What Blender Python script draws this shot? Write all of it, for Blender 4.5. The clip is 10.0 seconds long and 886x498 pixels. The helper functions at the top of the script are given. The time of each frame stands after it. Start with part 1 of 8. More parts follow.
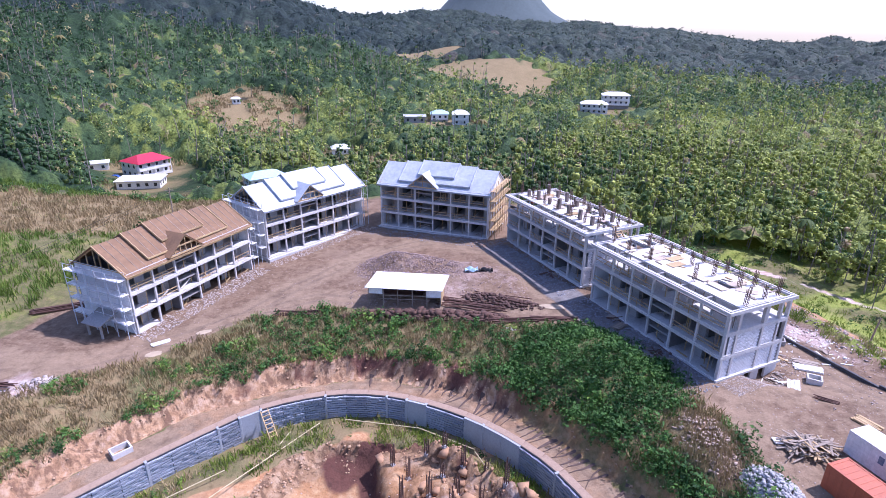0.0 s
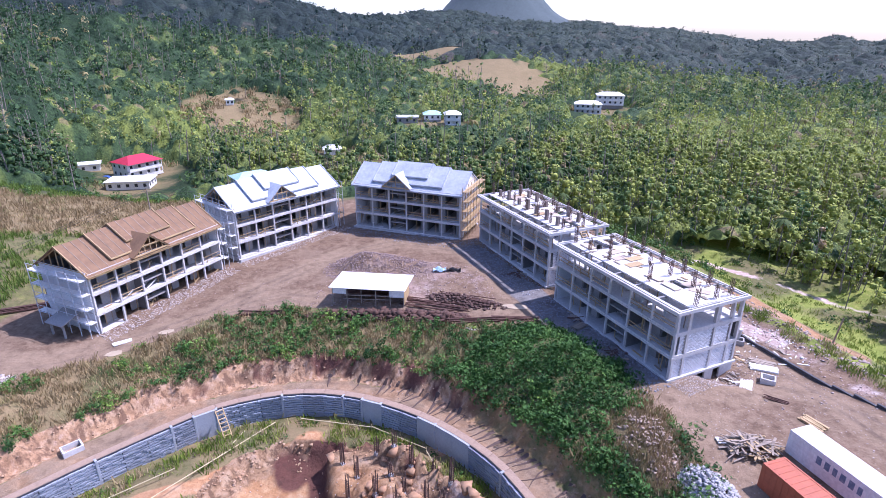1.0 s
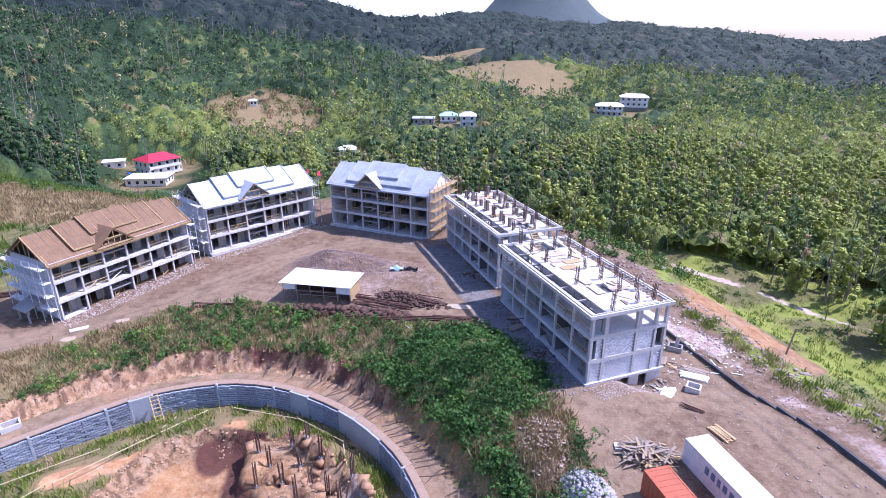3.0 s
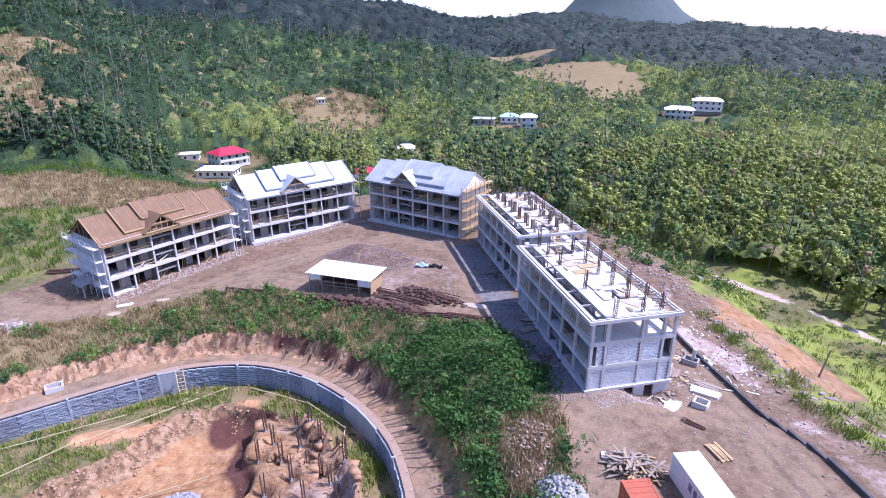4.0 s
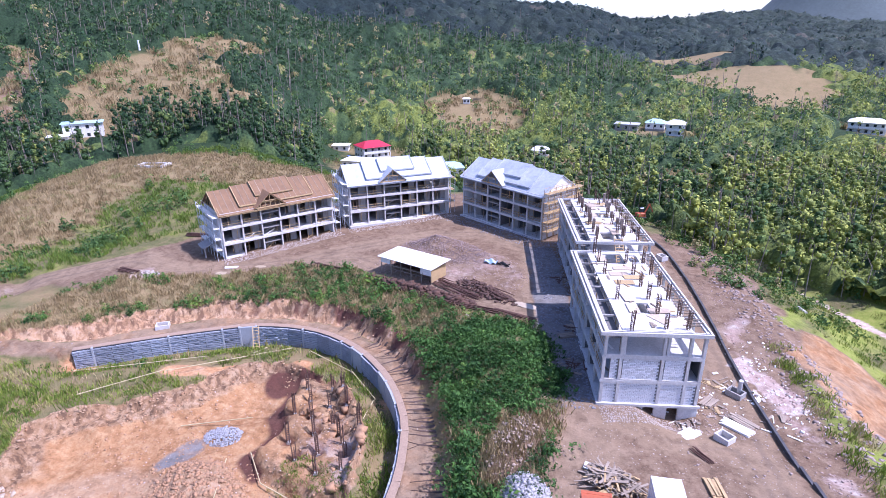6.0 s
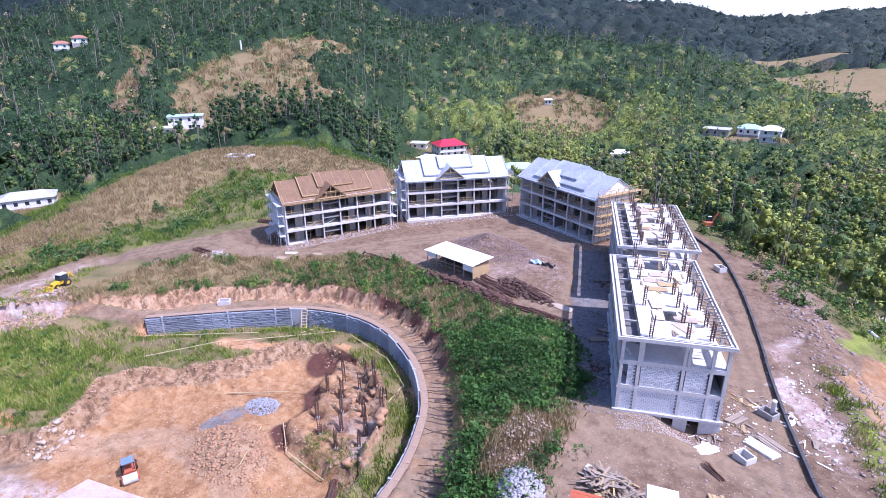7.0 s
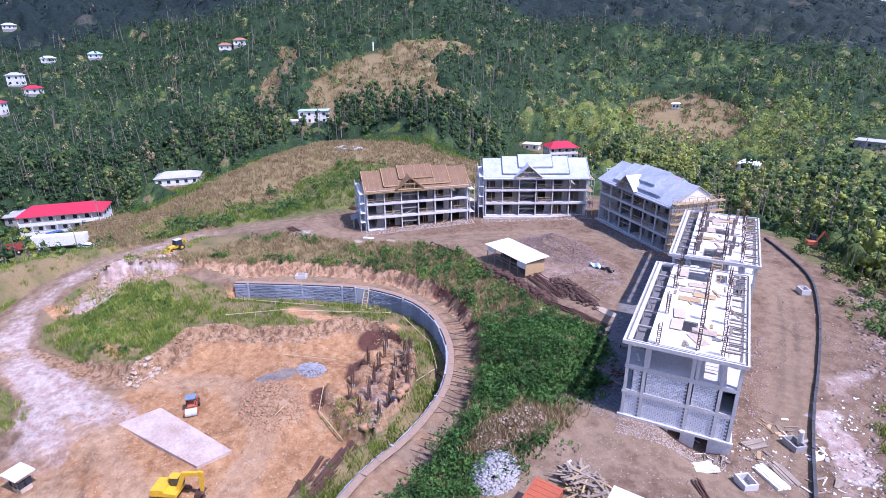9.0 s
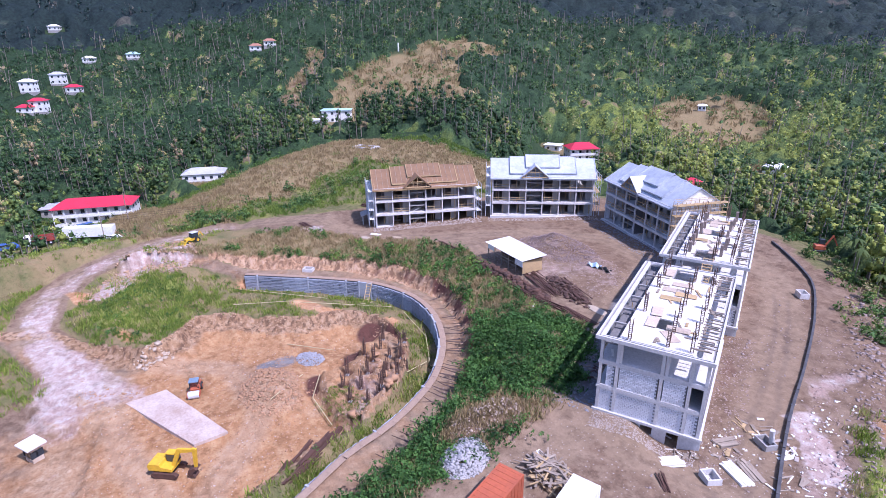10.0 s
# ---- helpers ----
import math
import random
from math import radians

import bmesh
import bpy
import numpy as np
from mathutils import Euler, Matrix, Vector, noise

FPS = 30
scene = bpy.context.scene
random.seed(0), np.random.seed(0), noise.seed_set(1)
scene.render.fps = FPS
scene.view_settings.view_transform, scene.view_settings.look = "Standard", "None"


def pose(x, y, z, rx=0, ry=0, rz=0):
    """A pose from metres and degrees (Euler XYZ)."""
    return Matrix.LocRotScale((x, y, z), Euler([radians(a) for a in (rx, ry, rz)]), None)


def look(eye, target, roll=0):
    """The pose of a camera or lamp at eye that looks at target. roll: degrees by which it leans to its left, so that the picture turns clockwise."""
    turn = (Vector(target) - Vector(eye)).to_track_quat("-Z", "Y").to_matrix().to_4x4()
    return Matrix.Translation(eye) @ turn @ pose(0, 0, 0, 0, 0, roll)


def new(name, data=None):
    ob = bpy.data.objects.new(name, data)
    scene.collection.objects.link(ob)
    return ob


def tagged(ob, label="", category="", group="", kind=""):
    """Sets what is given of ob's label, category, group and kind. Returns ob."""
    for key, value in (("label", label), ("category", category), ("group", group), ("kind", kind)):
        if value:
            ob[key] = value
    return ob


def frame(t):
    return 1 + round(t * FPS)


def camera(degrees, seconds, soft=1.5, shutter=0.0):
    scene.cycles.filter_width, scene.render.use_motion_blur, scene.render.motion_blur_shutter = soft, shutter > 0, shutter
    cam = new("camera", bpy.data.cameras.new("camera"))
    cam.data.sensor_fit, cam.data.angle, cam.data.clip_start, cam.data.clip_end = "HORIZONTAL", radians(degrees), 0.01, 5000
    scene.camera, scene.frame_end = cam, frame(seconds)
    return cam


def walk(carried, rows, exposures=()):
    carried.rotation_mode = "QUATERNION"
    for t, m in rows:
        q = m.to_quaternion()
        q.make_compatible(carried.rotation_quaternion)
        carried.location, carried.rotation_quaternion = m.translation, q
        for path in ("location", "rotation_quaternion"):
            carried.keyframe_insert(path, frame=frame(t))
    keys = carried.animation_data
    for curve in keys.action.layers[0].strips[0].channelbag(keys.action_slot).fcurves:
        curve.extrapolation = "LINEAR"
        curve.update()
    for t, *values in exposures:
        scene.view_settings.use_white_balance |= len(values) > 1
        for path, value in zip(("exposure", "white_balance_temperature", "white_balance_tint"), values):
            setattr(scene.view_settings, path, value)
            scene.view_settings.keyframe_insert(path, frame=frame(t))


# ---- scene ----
cam = camera(77.6, 10.0, soft=0.8)
PATH = [
    (0, (1.222, -0.76, 39.592), (1.181, 1.1, 38.859), 0.5),
    (0.5, (4.224, -0.851, 39.665), (4.174, 1.01, 38.933), 0.4),
    (1, (7.344, -0.885, 39.721), (7.288, 0.975, 38.989), 0.3),
    (1.5, (10.7, -0.897, 39.785), (10.638, 0.963, 39.054), 0.2),
    (2, (14.208, -0.946, 39.802), (14.132, 0.914, 39.072), 0.1),
    (2.5, (17.788, -0.961, 39.824), (17.673, 0.898, 39.095), 0.0),
    (4, (28.881, -0.686, 39.808), (28.439, 1.125, 39.083), -0.1),
    (4.5, (32.643, -0.384, 39.805), (32.078, 1.393, 39.082), -0.2),
    (5, (36.345, 0.159, 39.773), (35.646, 1.889, 39.051), -0.3),
    (5.5, (39.965, 0.928, 39.779), (39.138, 2.601, 39.06), -0.3),
    (7, (50.073, 4.172, 39.735), (48.874, 5.604, 39.02), -0.4),
    (7.5, (53.112, 5.502, 39.67), (51.795, 6.828, 38.957), -0.4),
    (8, (55.978, 7.063, 39.585), (54.571, 8.294, 38.874), -0.5),
    (8.5, (58.548, 8.731, 39.5), (57.078, 9.887, 38.791), -0.6),
    (9, (60.876, 10.325, 39.466), (59.364, 11.427, 38.759), -0.6),
    (9.5, (63.271, 11.835, 39.532), (61.725, 12.89, 38.826), -0.6),
    (10, (65.781, 13.192, 39.655), (64.209, 14.208, 38.95), -0.6),
]
walk(cam, [(t, look(eye, target, roll)) for t, eye, target, roll in PATH],
     [(0, 1.03, 5420, 34), (6, 1.05, 5420, 34), (10, 0.82, 5420, 34)])

# ---- light ----
SUN_AZ, SUN_EL = radians(74), radians(57)   # from +y towards +x
sun_dir = Vector((math.sin(SUN_AZ) * math.cos(SUN_EL), math.cos(SUN_AZ) * math.cos(SUN_EL), math.sin(SUN_EL)))
world = bpy.data.worlds.new("world")
scene.world = world
world.use_nodes = True
wn = world.node_tree.nodes
sky = wn.new("ShaderNodeTexSky")
sky.sky_type, sky.sun_disc, sky.sun_elevation, sky.sun_rotation = "NISHITA", False, SUN_EL, SUN_AZ
sky.air_density, sky.dust_density, sky.ozone_density = 1.0, 1.0, 1.5
world.node_tree.links.new(sky.outputs[0], wn["Background"].inputs[0])
wn["Background"].inputs[1].default_value = 0.122
sun = new("sun", bpy.data.lights.new("sun", "SUN"))
sun.data.energy, sun.data.angle, sun.data.color = 3.3, radians(0.6), (1.0, 0.955, 0.89)
sun.matrix_world = look(sun_dir * 500, (0, 0, 0))

# ---- materials ----
def nodes_of(name):
    m = bpy.data.materials.new(name)
    m.use_nodes = True
    nt = m.node_tree
    return m, nt, nt.nodes["Principled BSDF"]


def put(nt, kind, **values):
    n = nt.nodes.new(kind)
    for k, v in values.items():
        n.inputs[k.replace("_", " ")].default_value = v
    return n


def noise_node(nt, scale, detail=4.0, rough=0.6, coord="Object"):
    n = put(nt, "ShaderNodeTexNoise", Scale=scale, Detail=detail, Roughness=rough)
    c = nt.nodes.new("ShaderNodeTexCoord")
    nt.links.new(c.outputs[coord], n.inputs["Vector"])
    return n.outputs["Fac"]


def remap(nt, sock, a, b, lo=0.0, hi=1.0):
    n = put(nt, "ShaderNodeMapRange", From_Min=a, From_Max=b, To_Min=lo, To_Max=hi)
    nt.links.new(sock, n.inputs["Value"])
    return n.outputs["Result"]


def mixed(nt, fac, a, b, mode="MIX"):
    n = nt.nodes.new("ShaderNodeMix")
    n.data_type, n.blend_type = "RGBA", mode
    for sock, v in ((n.inputs[0], fac), (n.inputs[6], a), (n.inputs[7], b)):
        if isinstance(v, (int, float)):
            sock.default_value = v
        elif isinstance(v, tuple):
            sock.default_value = (*v, 1.0)
        else:
            nt.links.new(v, sock)
    return n.outputs[2]


def bumped(nt, bsdf, sock, strength=0.3, distance=0.05):
    b = put(nt, "ShaderNodeBump", Strength=strength, Distance=distance)
    nt.links.new(sock, b.inputs["Height"])
    nt.links.new(b.outputs[0], bsdf.inputs["Normal"])


def worn(name, base, stain, rough=0.85, big=0.35, fine=6.0, metal=0.0, amount=0.7, bump=0.25, each=0.0):
    """A matt surface with stains at one scale and grain at another; each: how far separate objects differ."""
    m, nt, b = nodes_of(name)
    s = noise_node(nt, big, 5.0, 0.65)
    g = noise_node(nt, fine, 3.0, 0.6)
    col = mixed(nt, remap(nt, s, 0.42, 0.68, 0.0, amount), base, stain)
    col = mixed(nt, 0.35, col, mixed(nt, remap(nt, g, 0.3, 0.7), tuple(c * 0.6 for c in base), tuple(min(1, c * 1.25) for c in base)))
    if each:
        o = nt.nodes.new("ShaderNodeObjectInfo")
        col = mixed(nt, 1.0, col, mixed(nt, o.outputs["Random"], (1 - each,) * 3, (1.0, 1.0, 1.0)), "MULTIPLY")
    nt.links.new(col, b.inputs["Base Color"])
    b.inputs["Roughness"].default_value = rough
    b.inputs["Metallic"].default_value = metal
    if bump:
        bumped(nt, b, g, bump, 0.03)
    return m


def leafy(name, dark, light, dry, dry_share=0.2, green=None, lace=0.0, gap=0.48, relief=0.0):
    """Foliage: tone differs from tree to tree (attribute) and from clump to clump."""
    m, nt, b = nodes_of(name)
    a = nt.nodes.new("ShaderNodeAttribute")
    a.attribute_name = "tone"
    geo = nt.nodes.new("ShaderNodeNewGeometry")
    mixf = nt.nodes.new("ShaderNodeMath")
    mixf.operation = "MULTIPLY_ADD"
    nt.links.new(geo.outputs["Random Per Island"], mixf.inputs[0])
    mixf.inputs[1].default_value = 0.22
    sub = nt.nodes.new("ShaderNodeMath")
    sub.operation = "MULTIPLY"
    nt.links.new(a.outputs["Fac"], sub.inputs[0])
    sub.inputs[1].default_value = 0.8
    nt.links.new(sub.outputs[0], mixf.inputs[2])
    mid = green or tuple(0.62 * u + 0.38 * v for u, v in zip(dark, light))
    col = mixed(nt, remap(nt, mixf.outputs[0], 0.0, 0.5), dark, mid)
    col = mixed(nt, remap(nt, mixf.outputs[0], 0.5, 0.95), col, light)
    col = mixed(nt, remap(nt, a.outputs["Fac"], 1 - dry_share, 1.0), col, dry)
    if lace:
        grain = noise_node(nt, lace * 0.6, 3.0, 0.6)
        col = mixed(nt, 1.0, col, mixed(nt, remap(nt, grain, 0.36, 0.64), (0.58, 0.62, 0.66), (1.32, 1.3, 1.2)), "MULTIPLY")
    if relief:
        bumped(nt, b, noise_node(nt, lace * 0.75, 4.0, 0.7), 1.0, relief)
    nt.links.new(col, b.inputs["Base Color"])
    b.inputs["Roughness"].default_value = 0.75
    b.inputs["Specular IOR Level"].default_value = 0.25
    tr = nt.nodes.new("ShaderNodeBsdfTranslucent")
    nt.links.new(col, tr.inputs[0])
    mx = nt.nodes.new("ShaderNodeMixShader")
    mx.inputs[0].default_value = 0.2
    nt.links.new(b.outputs[0], mx.inputs[1])
    nt.links.new(tr.outputs[0], mx.inputs[2])
    out = mx.outputs[0]
    if lace and gap:
        # gaps between the leaves of a clump
        hole = put(nt, "ShaderNodeMixShader")
        clear = nt.nodes.new("ShaderNodeBsdfTransparent")
        nt.links.new(remap(nt, noise_node(nt, lace, 2.0, 0.55), gap - 0.015, gap + 0.015), hole.inputs[0])
        nt.links.new(clear.outputs[0], hole.inputs[1])
        nt.links.new(out, hole.inputs[2])
        out = hole.outputs[0]
    nt.links.new(out, nt.nodes["Material Output"].inputs[0])
    return m


CONCRETE = worn("concrete", (0.33, 0.315, 0.30), (0.21, 0.20, 0.19), 0.9, 0.3, 5.0)
CONCRETE_PALE = worn("pale_concrete", (0.57, 0.55, 0.53), (0.38, 0.36, 0.345), 0.9, 0.4, 4.0)
# Shaded copy of the concrete: the gloom of rooms and recesses as colour.
CONCRETE_SHADED = worn("shaded_inner_concrete", (0.17, 0.165, 0.165), (0.11, 0.105, 0.105), 0.95, 0.3, 3.0)
BLOCK = worn("concrete_block", (0.84, 0.84, 0.86), (0.68, 0.68, 0.70), 0.95, 0.5, 8.0, each=0.3)
MORTAR = worn("mortar", (0.25, 0.25, 0.26), (0.17, 0.17, 0.18), 0.95)
SLAB_TOP = worn("screed", (0.66, 0.62, 0.57), (0.47, 0.42, 0.36), 0.9, 0.5, 3.0, 0.0, 0.7)
PLY = worn("roof_boards", (0.225, 0.13, 0.067), (0.11, 0.064, 0.038), 0.85, 0.5, 2.5)
TIMBER = worn("timber", (0.54, 0.38, 0.19), (0.33, 0.23, 0.13), 0.8, 0.8, 6.0, each=0.3)
SHUTTER = worn("pale_plywood", (0.58, 0.47, 0.36), (0.42, 0.32, 0.23), 0.8, 0.8, 4.0, each=0.25)
STUB = worn("rough_column", (0.24, 0.19, 0.16), (0.15, 0.12, 0.105), 0.95, 1.5, 6.0)
TIMBER_GREY = worn("grey_timber", (0.37, 0.30, 0.23), (0.20, 0.155, 0.12), 0.85, 0.8, 6.0, each=0.35)
SHEET = worn("roof_underlay", (0.46, 0.49, 0.53), (0.30, 0.33, 0.38), 0.5, 0.35, 1.6, 0.1, 0.95, 0.1)
ZINC = worn("roof_sheet", (0.80, 0.78, 0.74), (0.66, 0.62, 0.56), 0.5, 0.3, 2.0, 0.0)
STEEL = worn("scaffold_tube", (0.60, 0.63, 0.67), (0.42, 0.42, 0.44), 0.45, 0.8, 5.0, 0.15)
RUST = worn("rusty_steel", (0.11, 0.055, 0.038), (0.055, 0.03, 0.025), 0.8, 0.8, 6.0, 0.2)
REBAR = worn("rebar", (0.14, 0.085, 0.065), (0.09, 0.06, 0.05), 0.75, 0.8, 6.0, 0.3)
ORANGE = worn("orange_paint", (0.42, 0.105, 0.045), (0.27, 0.08, 0.045), 0.55, 0.5, 4.0)
WHITE = worn("white_paint", (0.78, 0.78, 0.76), (0.60, 0.59, 0.57), 0.6, 0.4, 3.0)
RED_ROOF = worn("red_roof", (0.55, 0.03, 0.06), (0.40, 0.025, 0.05), 0.45, 0.3, 2.0)
BLUE_ROOF = worn("pale_blue_roof", (0.42, 0.62, 0.66), (0.33, 0.52, 0.57), 0.5, 0.3, 2.0)
CLOD_ROOF = worn("clay_roof", (0.36, 0.17, 0.11), (0.26, 0.12, 0.08), 0.7, 0.3, 2.0)
GREY_ROOF = worn("grey_roof", (0.45, 0.45, 0.46), (0.30, 0.30, 0.31), 0.6, 0.3, 2.0)
YELLOW = worn("yellow_paint", (0.70, 0.42, 0.02), (0.45, 0.27, 0.03), 0.5, 0.8, 4.0)
BLACK = worn("black_rubber", (0.025, 0.025, 0.027), (0.05, 0.045, 0.04), 0.8, 0.8, 6.0)
GLASS_DARK = worn("dark_glass", (0.03, 0.04, 0.05), (0.05, 0.06, 0.07), 0.15, 0.8, 3.0, 0.0, 0.5, 0.0)
BLUE = worn("blue_paint", (0.05, 0.12, 0.35), (0.04, 0.08, 0.22), 0.5, 0.8, 4.0)
TARP = worn("blue_tarp", (0.45, 0.60, 0.75), (0.30, 0.42, 0.60), 0.5, 0.8, 4.0)
GRAVEL = worn("gravel", (0.34, 0.25, 0.21), (0.23, 0.17, 0.145), 0.95, 0.8, 8.0)
RUBBLE = worn("white_rubble", (0.42, 0.36, 0.32), (0.29, 0.245, 0.215), 0.95, 0.8, 5.0)
BARK = worn("bark", (0.22, 0.19, 0.16), (0.11, 0.095, 0.08), 0.95, 0.8, 6.0)
WATER = worn("muddy_water", (0.45, 0.36, 0.25), (0.40, 0.31, 0.21), 0.1, 0.6, 1.0, 0.0, 0.5, 0.0)
LEAF = leafy("leaves", (0.024, 0.066, 0.030), (0.44, 0.46, 0.105), (0.42, 0.30, 0.19), 0.10, (0.115, 0.190, 0.064), 2.2, 0.40)
# Darker copy of the leaves, with the crown's inner shade painted in.
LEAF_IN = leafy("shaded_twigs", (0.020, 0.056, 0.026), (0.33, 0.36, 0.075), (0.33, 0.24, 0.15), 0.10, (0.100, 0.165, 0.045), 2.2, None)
# Bluer than the near leaves: distance haze put into the colour.
LEAF_FAR = leafy("hazy_forest_leaves", (0.020, 0.046, 0.043), (0.11, 0.15, 0.10), (0.23, 0.20, 0.17), 0.12, None, 0.8, 0.40)
# Darker than the leaves: shade between the crowns put into the colour.
CANOPY = leafy("shaded_canopy_leaves", (0.012, 0.034, 0.016), (0.24, 0.28, 0.055), (0.24, 0.18, 0.11), 0.10, (0.057, 0.104, 0.040), 2.0, None, 0.6)
# Far canopy, its blue cast painted in for haze.
CANOPY_FAR = leafy("hazy_forest_canopy", (0.011, 0.025, 0.026), (0.055, 0.080, 0.060), (0.09, 0.085, 0.07), 0.12, None, 0.7, None, 1.6)
LEAF_BUSH = leafy("bush_leaves", (0.018, 0.058, 0.017), (0.27, 0.38, 0.06), (0.30, 0.27, 0.11), 0.2, (0.085, 0.19, 0.04), 6.0)
LEAF_SCRUB = leafy("scrub_leaves", (0.035, 0.09, 0.03), (0.30, 0.36, 0.07), (0.38, 0.30, 0.17), 0.3, (0.10, 0.18, 0.045), 2.6)
LEAF_PALM = leafy("palm_leaves", (0.04, 0.08, 0.02), (0.15, 0.18, 0.05), (0.22, 0.18, 0.07), 0.25)
GRASS = leafy("grass_blades", (0.075, 0.14, 0.025), (0.36, 0.43, 0.06), (0.44, 0.34, 0.19), 0.35)
DRY_GRASS = leafy("dry_grass_blades", (0.23, 0.17, 0.085), (0.48, 0.37, 0.185), (0.15, 0.19, 0.05), 0.3)


def ground_material():
    m, nt, b = nodes_of("ground")

    def attribute(name):
        n = nt.nodes.new("ShaderNodeAttribute")
        n.attribute_name = name
        return n
    za, zb, lane = attribute("zone_a"), attribute("zone_b"), attribute("lane")
    lush = attribute("lush")
    sa, sb = nt.nodes.new("ShaderNodeSeparateColor"), nt.nodes.new("ShaderNodeSeparateColor")
    nt.links.new(za.outputs["Color"], sa.inputs[0])
    nt.links.new(zb.outputs["Color"], sb.inputs[0])
    big, mid, fine, grit, dust = (noise_node(nt, s, 6.0, 0.7) for s in (0.035, 0.16, 0.9, 4.0, 0.06))
    # runnels down steep faces: noise drawn out along z
    c, mp = nt.nodes.new("ShaderNodeTexCoord"), nt.nodes.new("ShaderNodeMapping")
    nt.links.new(c.outputs["Object"], mp.inputs["Vector"])
    mp.inputs["Scale"].default_value = (1.0, 1.0, 0.12)
    run = put(nt, "ShaderNodeTexNoise", Scale=1.15, Detail=4.0, Roughness=0.65)
    nt.links.new(mp.outputs[0], run.inputs["Vector"])
    runnel = run.outputs["Fac"]

    def math_of(op, a, v):
        n = nt.nodes.new("ShaderNodeMath")
        n.operation = op
        for sock, w in ((n.inputs[0], a), (n.inputs[1], v)):
            if isinstance(w, (int, float)):
                sock.default_value = w
            else:
                nt.links.new(w, sock)
        return n.outputs[0]

    def weight(sock, spread=0.55):
        return remap(nt, math_of("ADD", sock, remap(nt, mid, 0.25, 0.75, -spread / 2, spread / 2)), 0.35, 0.65)

    def tones(a, b2, c, crumbs=0.5):
        x = mixed(nt, remap(nt, mid, 0.36, 0.64), a, b2)
        x = mixed(nt, remap(nt, fine, 0.47, 0.66, 0.0, 0.8), x, c)
        x = mixed(nt, remap(nt, fine, 0.46, 0.33, 0.0, 0.55), x, tuple(v * 0.6 for v in b2))
        return mixed(nt, remap(nt, grit, 0.53, 0.68, 0.0, crumbs), x, tuple(v * 0.45 for v in b2))

    col = tones((0.115, 0.125, 0.045), (0.155, 0.135, 0.062), (0.215, 0.17, 0.09))                                        # thin grass on soil
    col = mixed(nt, weight(lush.outputs["Fac"]), col, tones((0.175, 0.225, 0.042), (0.225, 0.265, 0.052), (0.30, 0.29, 0.08)))    # lush grass
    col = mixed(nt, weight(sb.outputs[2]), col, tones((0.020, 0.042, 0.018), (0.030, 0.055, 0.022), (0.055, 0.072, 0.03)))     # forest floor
    col = mixed(nt, weight(sb.outputs[0]), col, tones((0.285, 0.21, 0.11), (0.235, 0.175, 0.088), (0.175, 0.155, 0.07)))    # dry grass
    site = tones((0.255, 0.166, 0.108), (0.21, 0.138, 0.092), (0.355, 0.25, 0.17))
    site = mixed(nt, remap(nt, dust, 0.50, 0.62, 0.0, 0.5), site, (0.34, 0.245, 0.175))
    # wheel ruts and the smooth dusty crown of the lanes
    d = math_of("ADD", lane.outputs["Fac"], remap(nt, mid, 0.3, 0.7, -0.5, 0.5))
    site = mixed(nt, remap(nt, d, 3.4, 2.2, 0.0, 0.85), site, tones((0.34, 0.239, 0.158), (0.30, 0.208, 0.138), (0.38, 0.272, 0.184), 0.3))
    rut = math_of("MULTIPLY", remap(nt, d, 0.55, 0.8), remap(nt, d, 1.45, 1.1))
    site = mixed(nt, math_of("MULTIPLY", rut, remap(nt, big, 0.42, 0.6, 0.0, 0.6)), site, (0.18, 0.13, 0.10))
    col = mixed(nt, weight(sa.outputs[0]), col, site)                                                                     # site earth
    col = mixed(nt, weight(sa.outputs[1]), col, tones((0.48, 0.26, 0.125), (0.375, 0.19, 0.09), (0.57, 0.365, 0.20)))   # orange soil
    col = mixed(nt, math_of("MULTIPLY", weight(sa.outputs[1]), remap(nt, dust, 0.52, 0.64, 0.0, 0.75)), col, tones((0.54, 0.38, 0.24), (0.45, 0.30, 0.185), (0.62, 0.47, 0.33)))  # dust over it
    col = mixed(nt, math_of("MULTIPLY", weight(sa.outputs[1]), remap(nt, d, 2.6, 1.4, 0.0, 0.55)), col, tones((0.50, 0.345, 0.22), (0.44, 0.29, 0.18), (0.56, 0.41, 0.29), 0.3))
    col = mixed(nt, math_of("MULTIPLY", rut, math_of("MULTIPLY", sa.outputs[1], remap(nt, fine, 0.4, 0.6, 0.0, 0.35))), col, (0.24, 0.135, 0.085))
    ochre = tones((0.42, 0.26, 0.145), (0.33, 0.19, 0.105), (0.53, 0.375, 0.245))
    ochre = mixed(nt, remap(nt, runnel, 0.50, 0.60, 0.0, 0.9), ochre, (0.17, 0.10, 0.062))
    ochre = mixed(nt, remap(nt, runnel, 0.44, 0.34, 0.0, 0.7), ochre, (0.50, 0.34, 0.235))
    col = mixed(nt, weight(zb.outputs["Alpha"], 0.5), col, ochre)                                                         # ochre scarp
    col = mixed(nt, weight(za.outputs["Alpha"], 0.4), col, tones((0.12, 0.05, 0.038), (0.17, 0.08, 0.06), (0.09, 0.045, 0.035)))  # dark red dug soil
    col = mixed(nt, weight(sa.outputs[2], 0.9), col, tones((0.58, 0.46, 0.41), (0.46, 0.31, 0.26), (0.68, 0.62, 0.58)))   # pale rock
    col = mixed(nt, weight(sb.outputs[1]), col, tones((0.20, 0.18, 0.18), (0.25, 0.23, 0.22), (0.30, 0.28, 0.27)))        # road
    col = mixed(nt, remap(nt, big, 0.3, 0.7, 0.0, 0.35), col, mixed(nt, 1.0, col, (0.72, 0.70, 0.68), "MULTIPLY"))
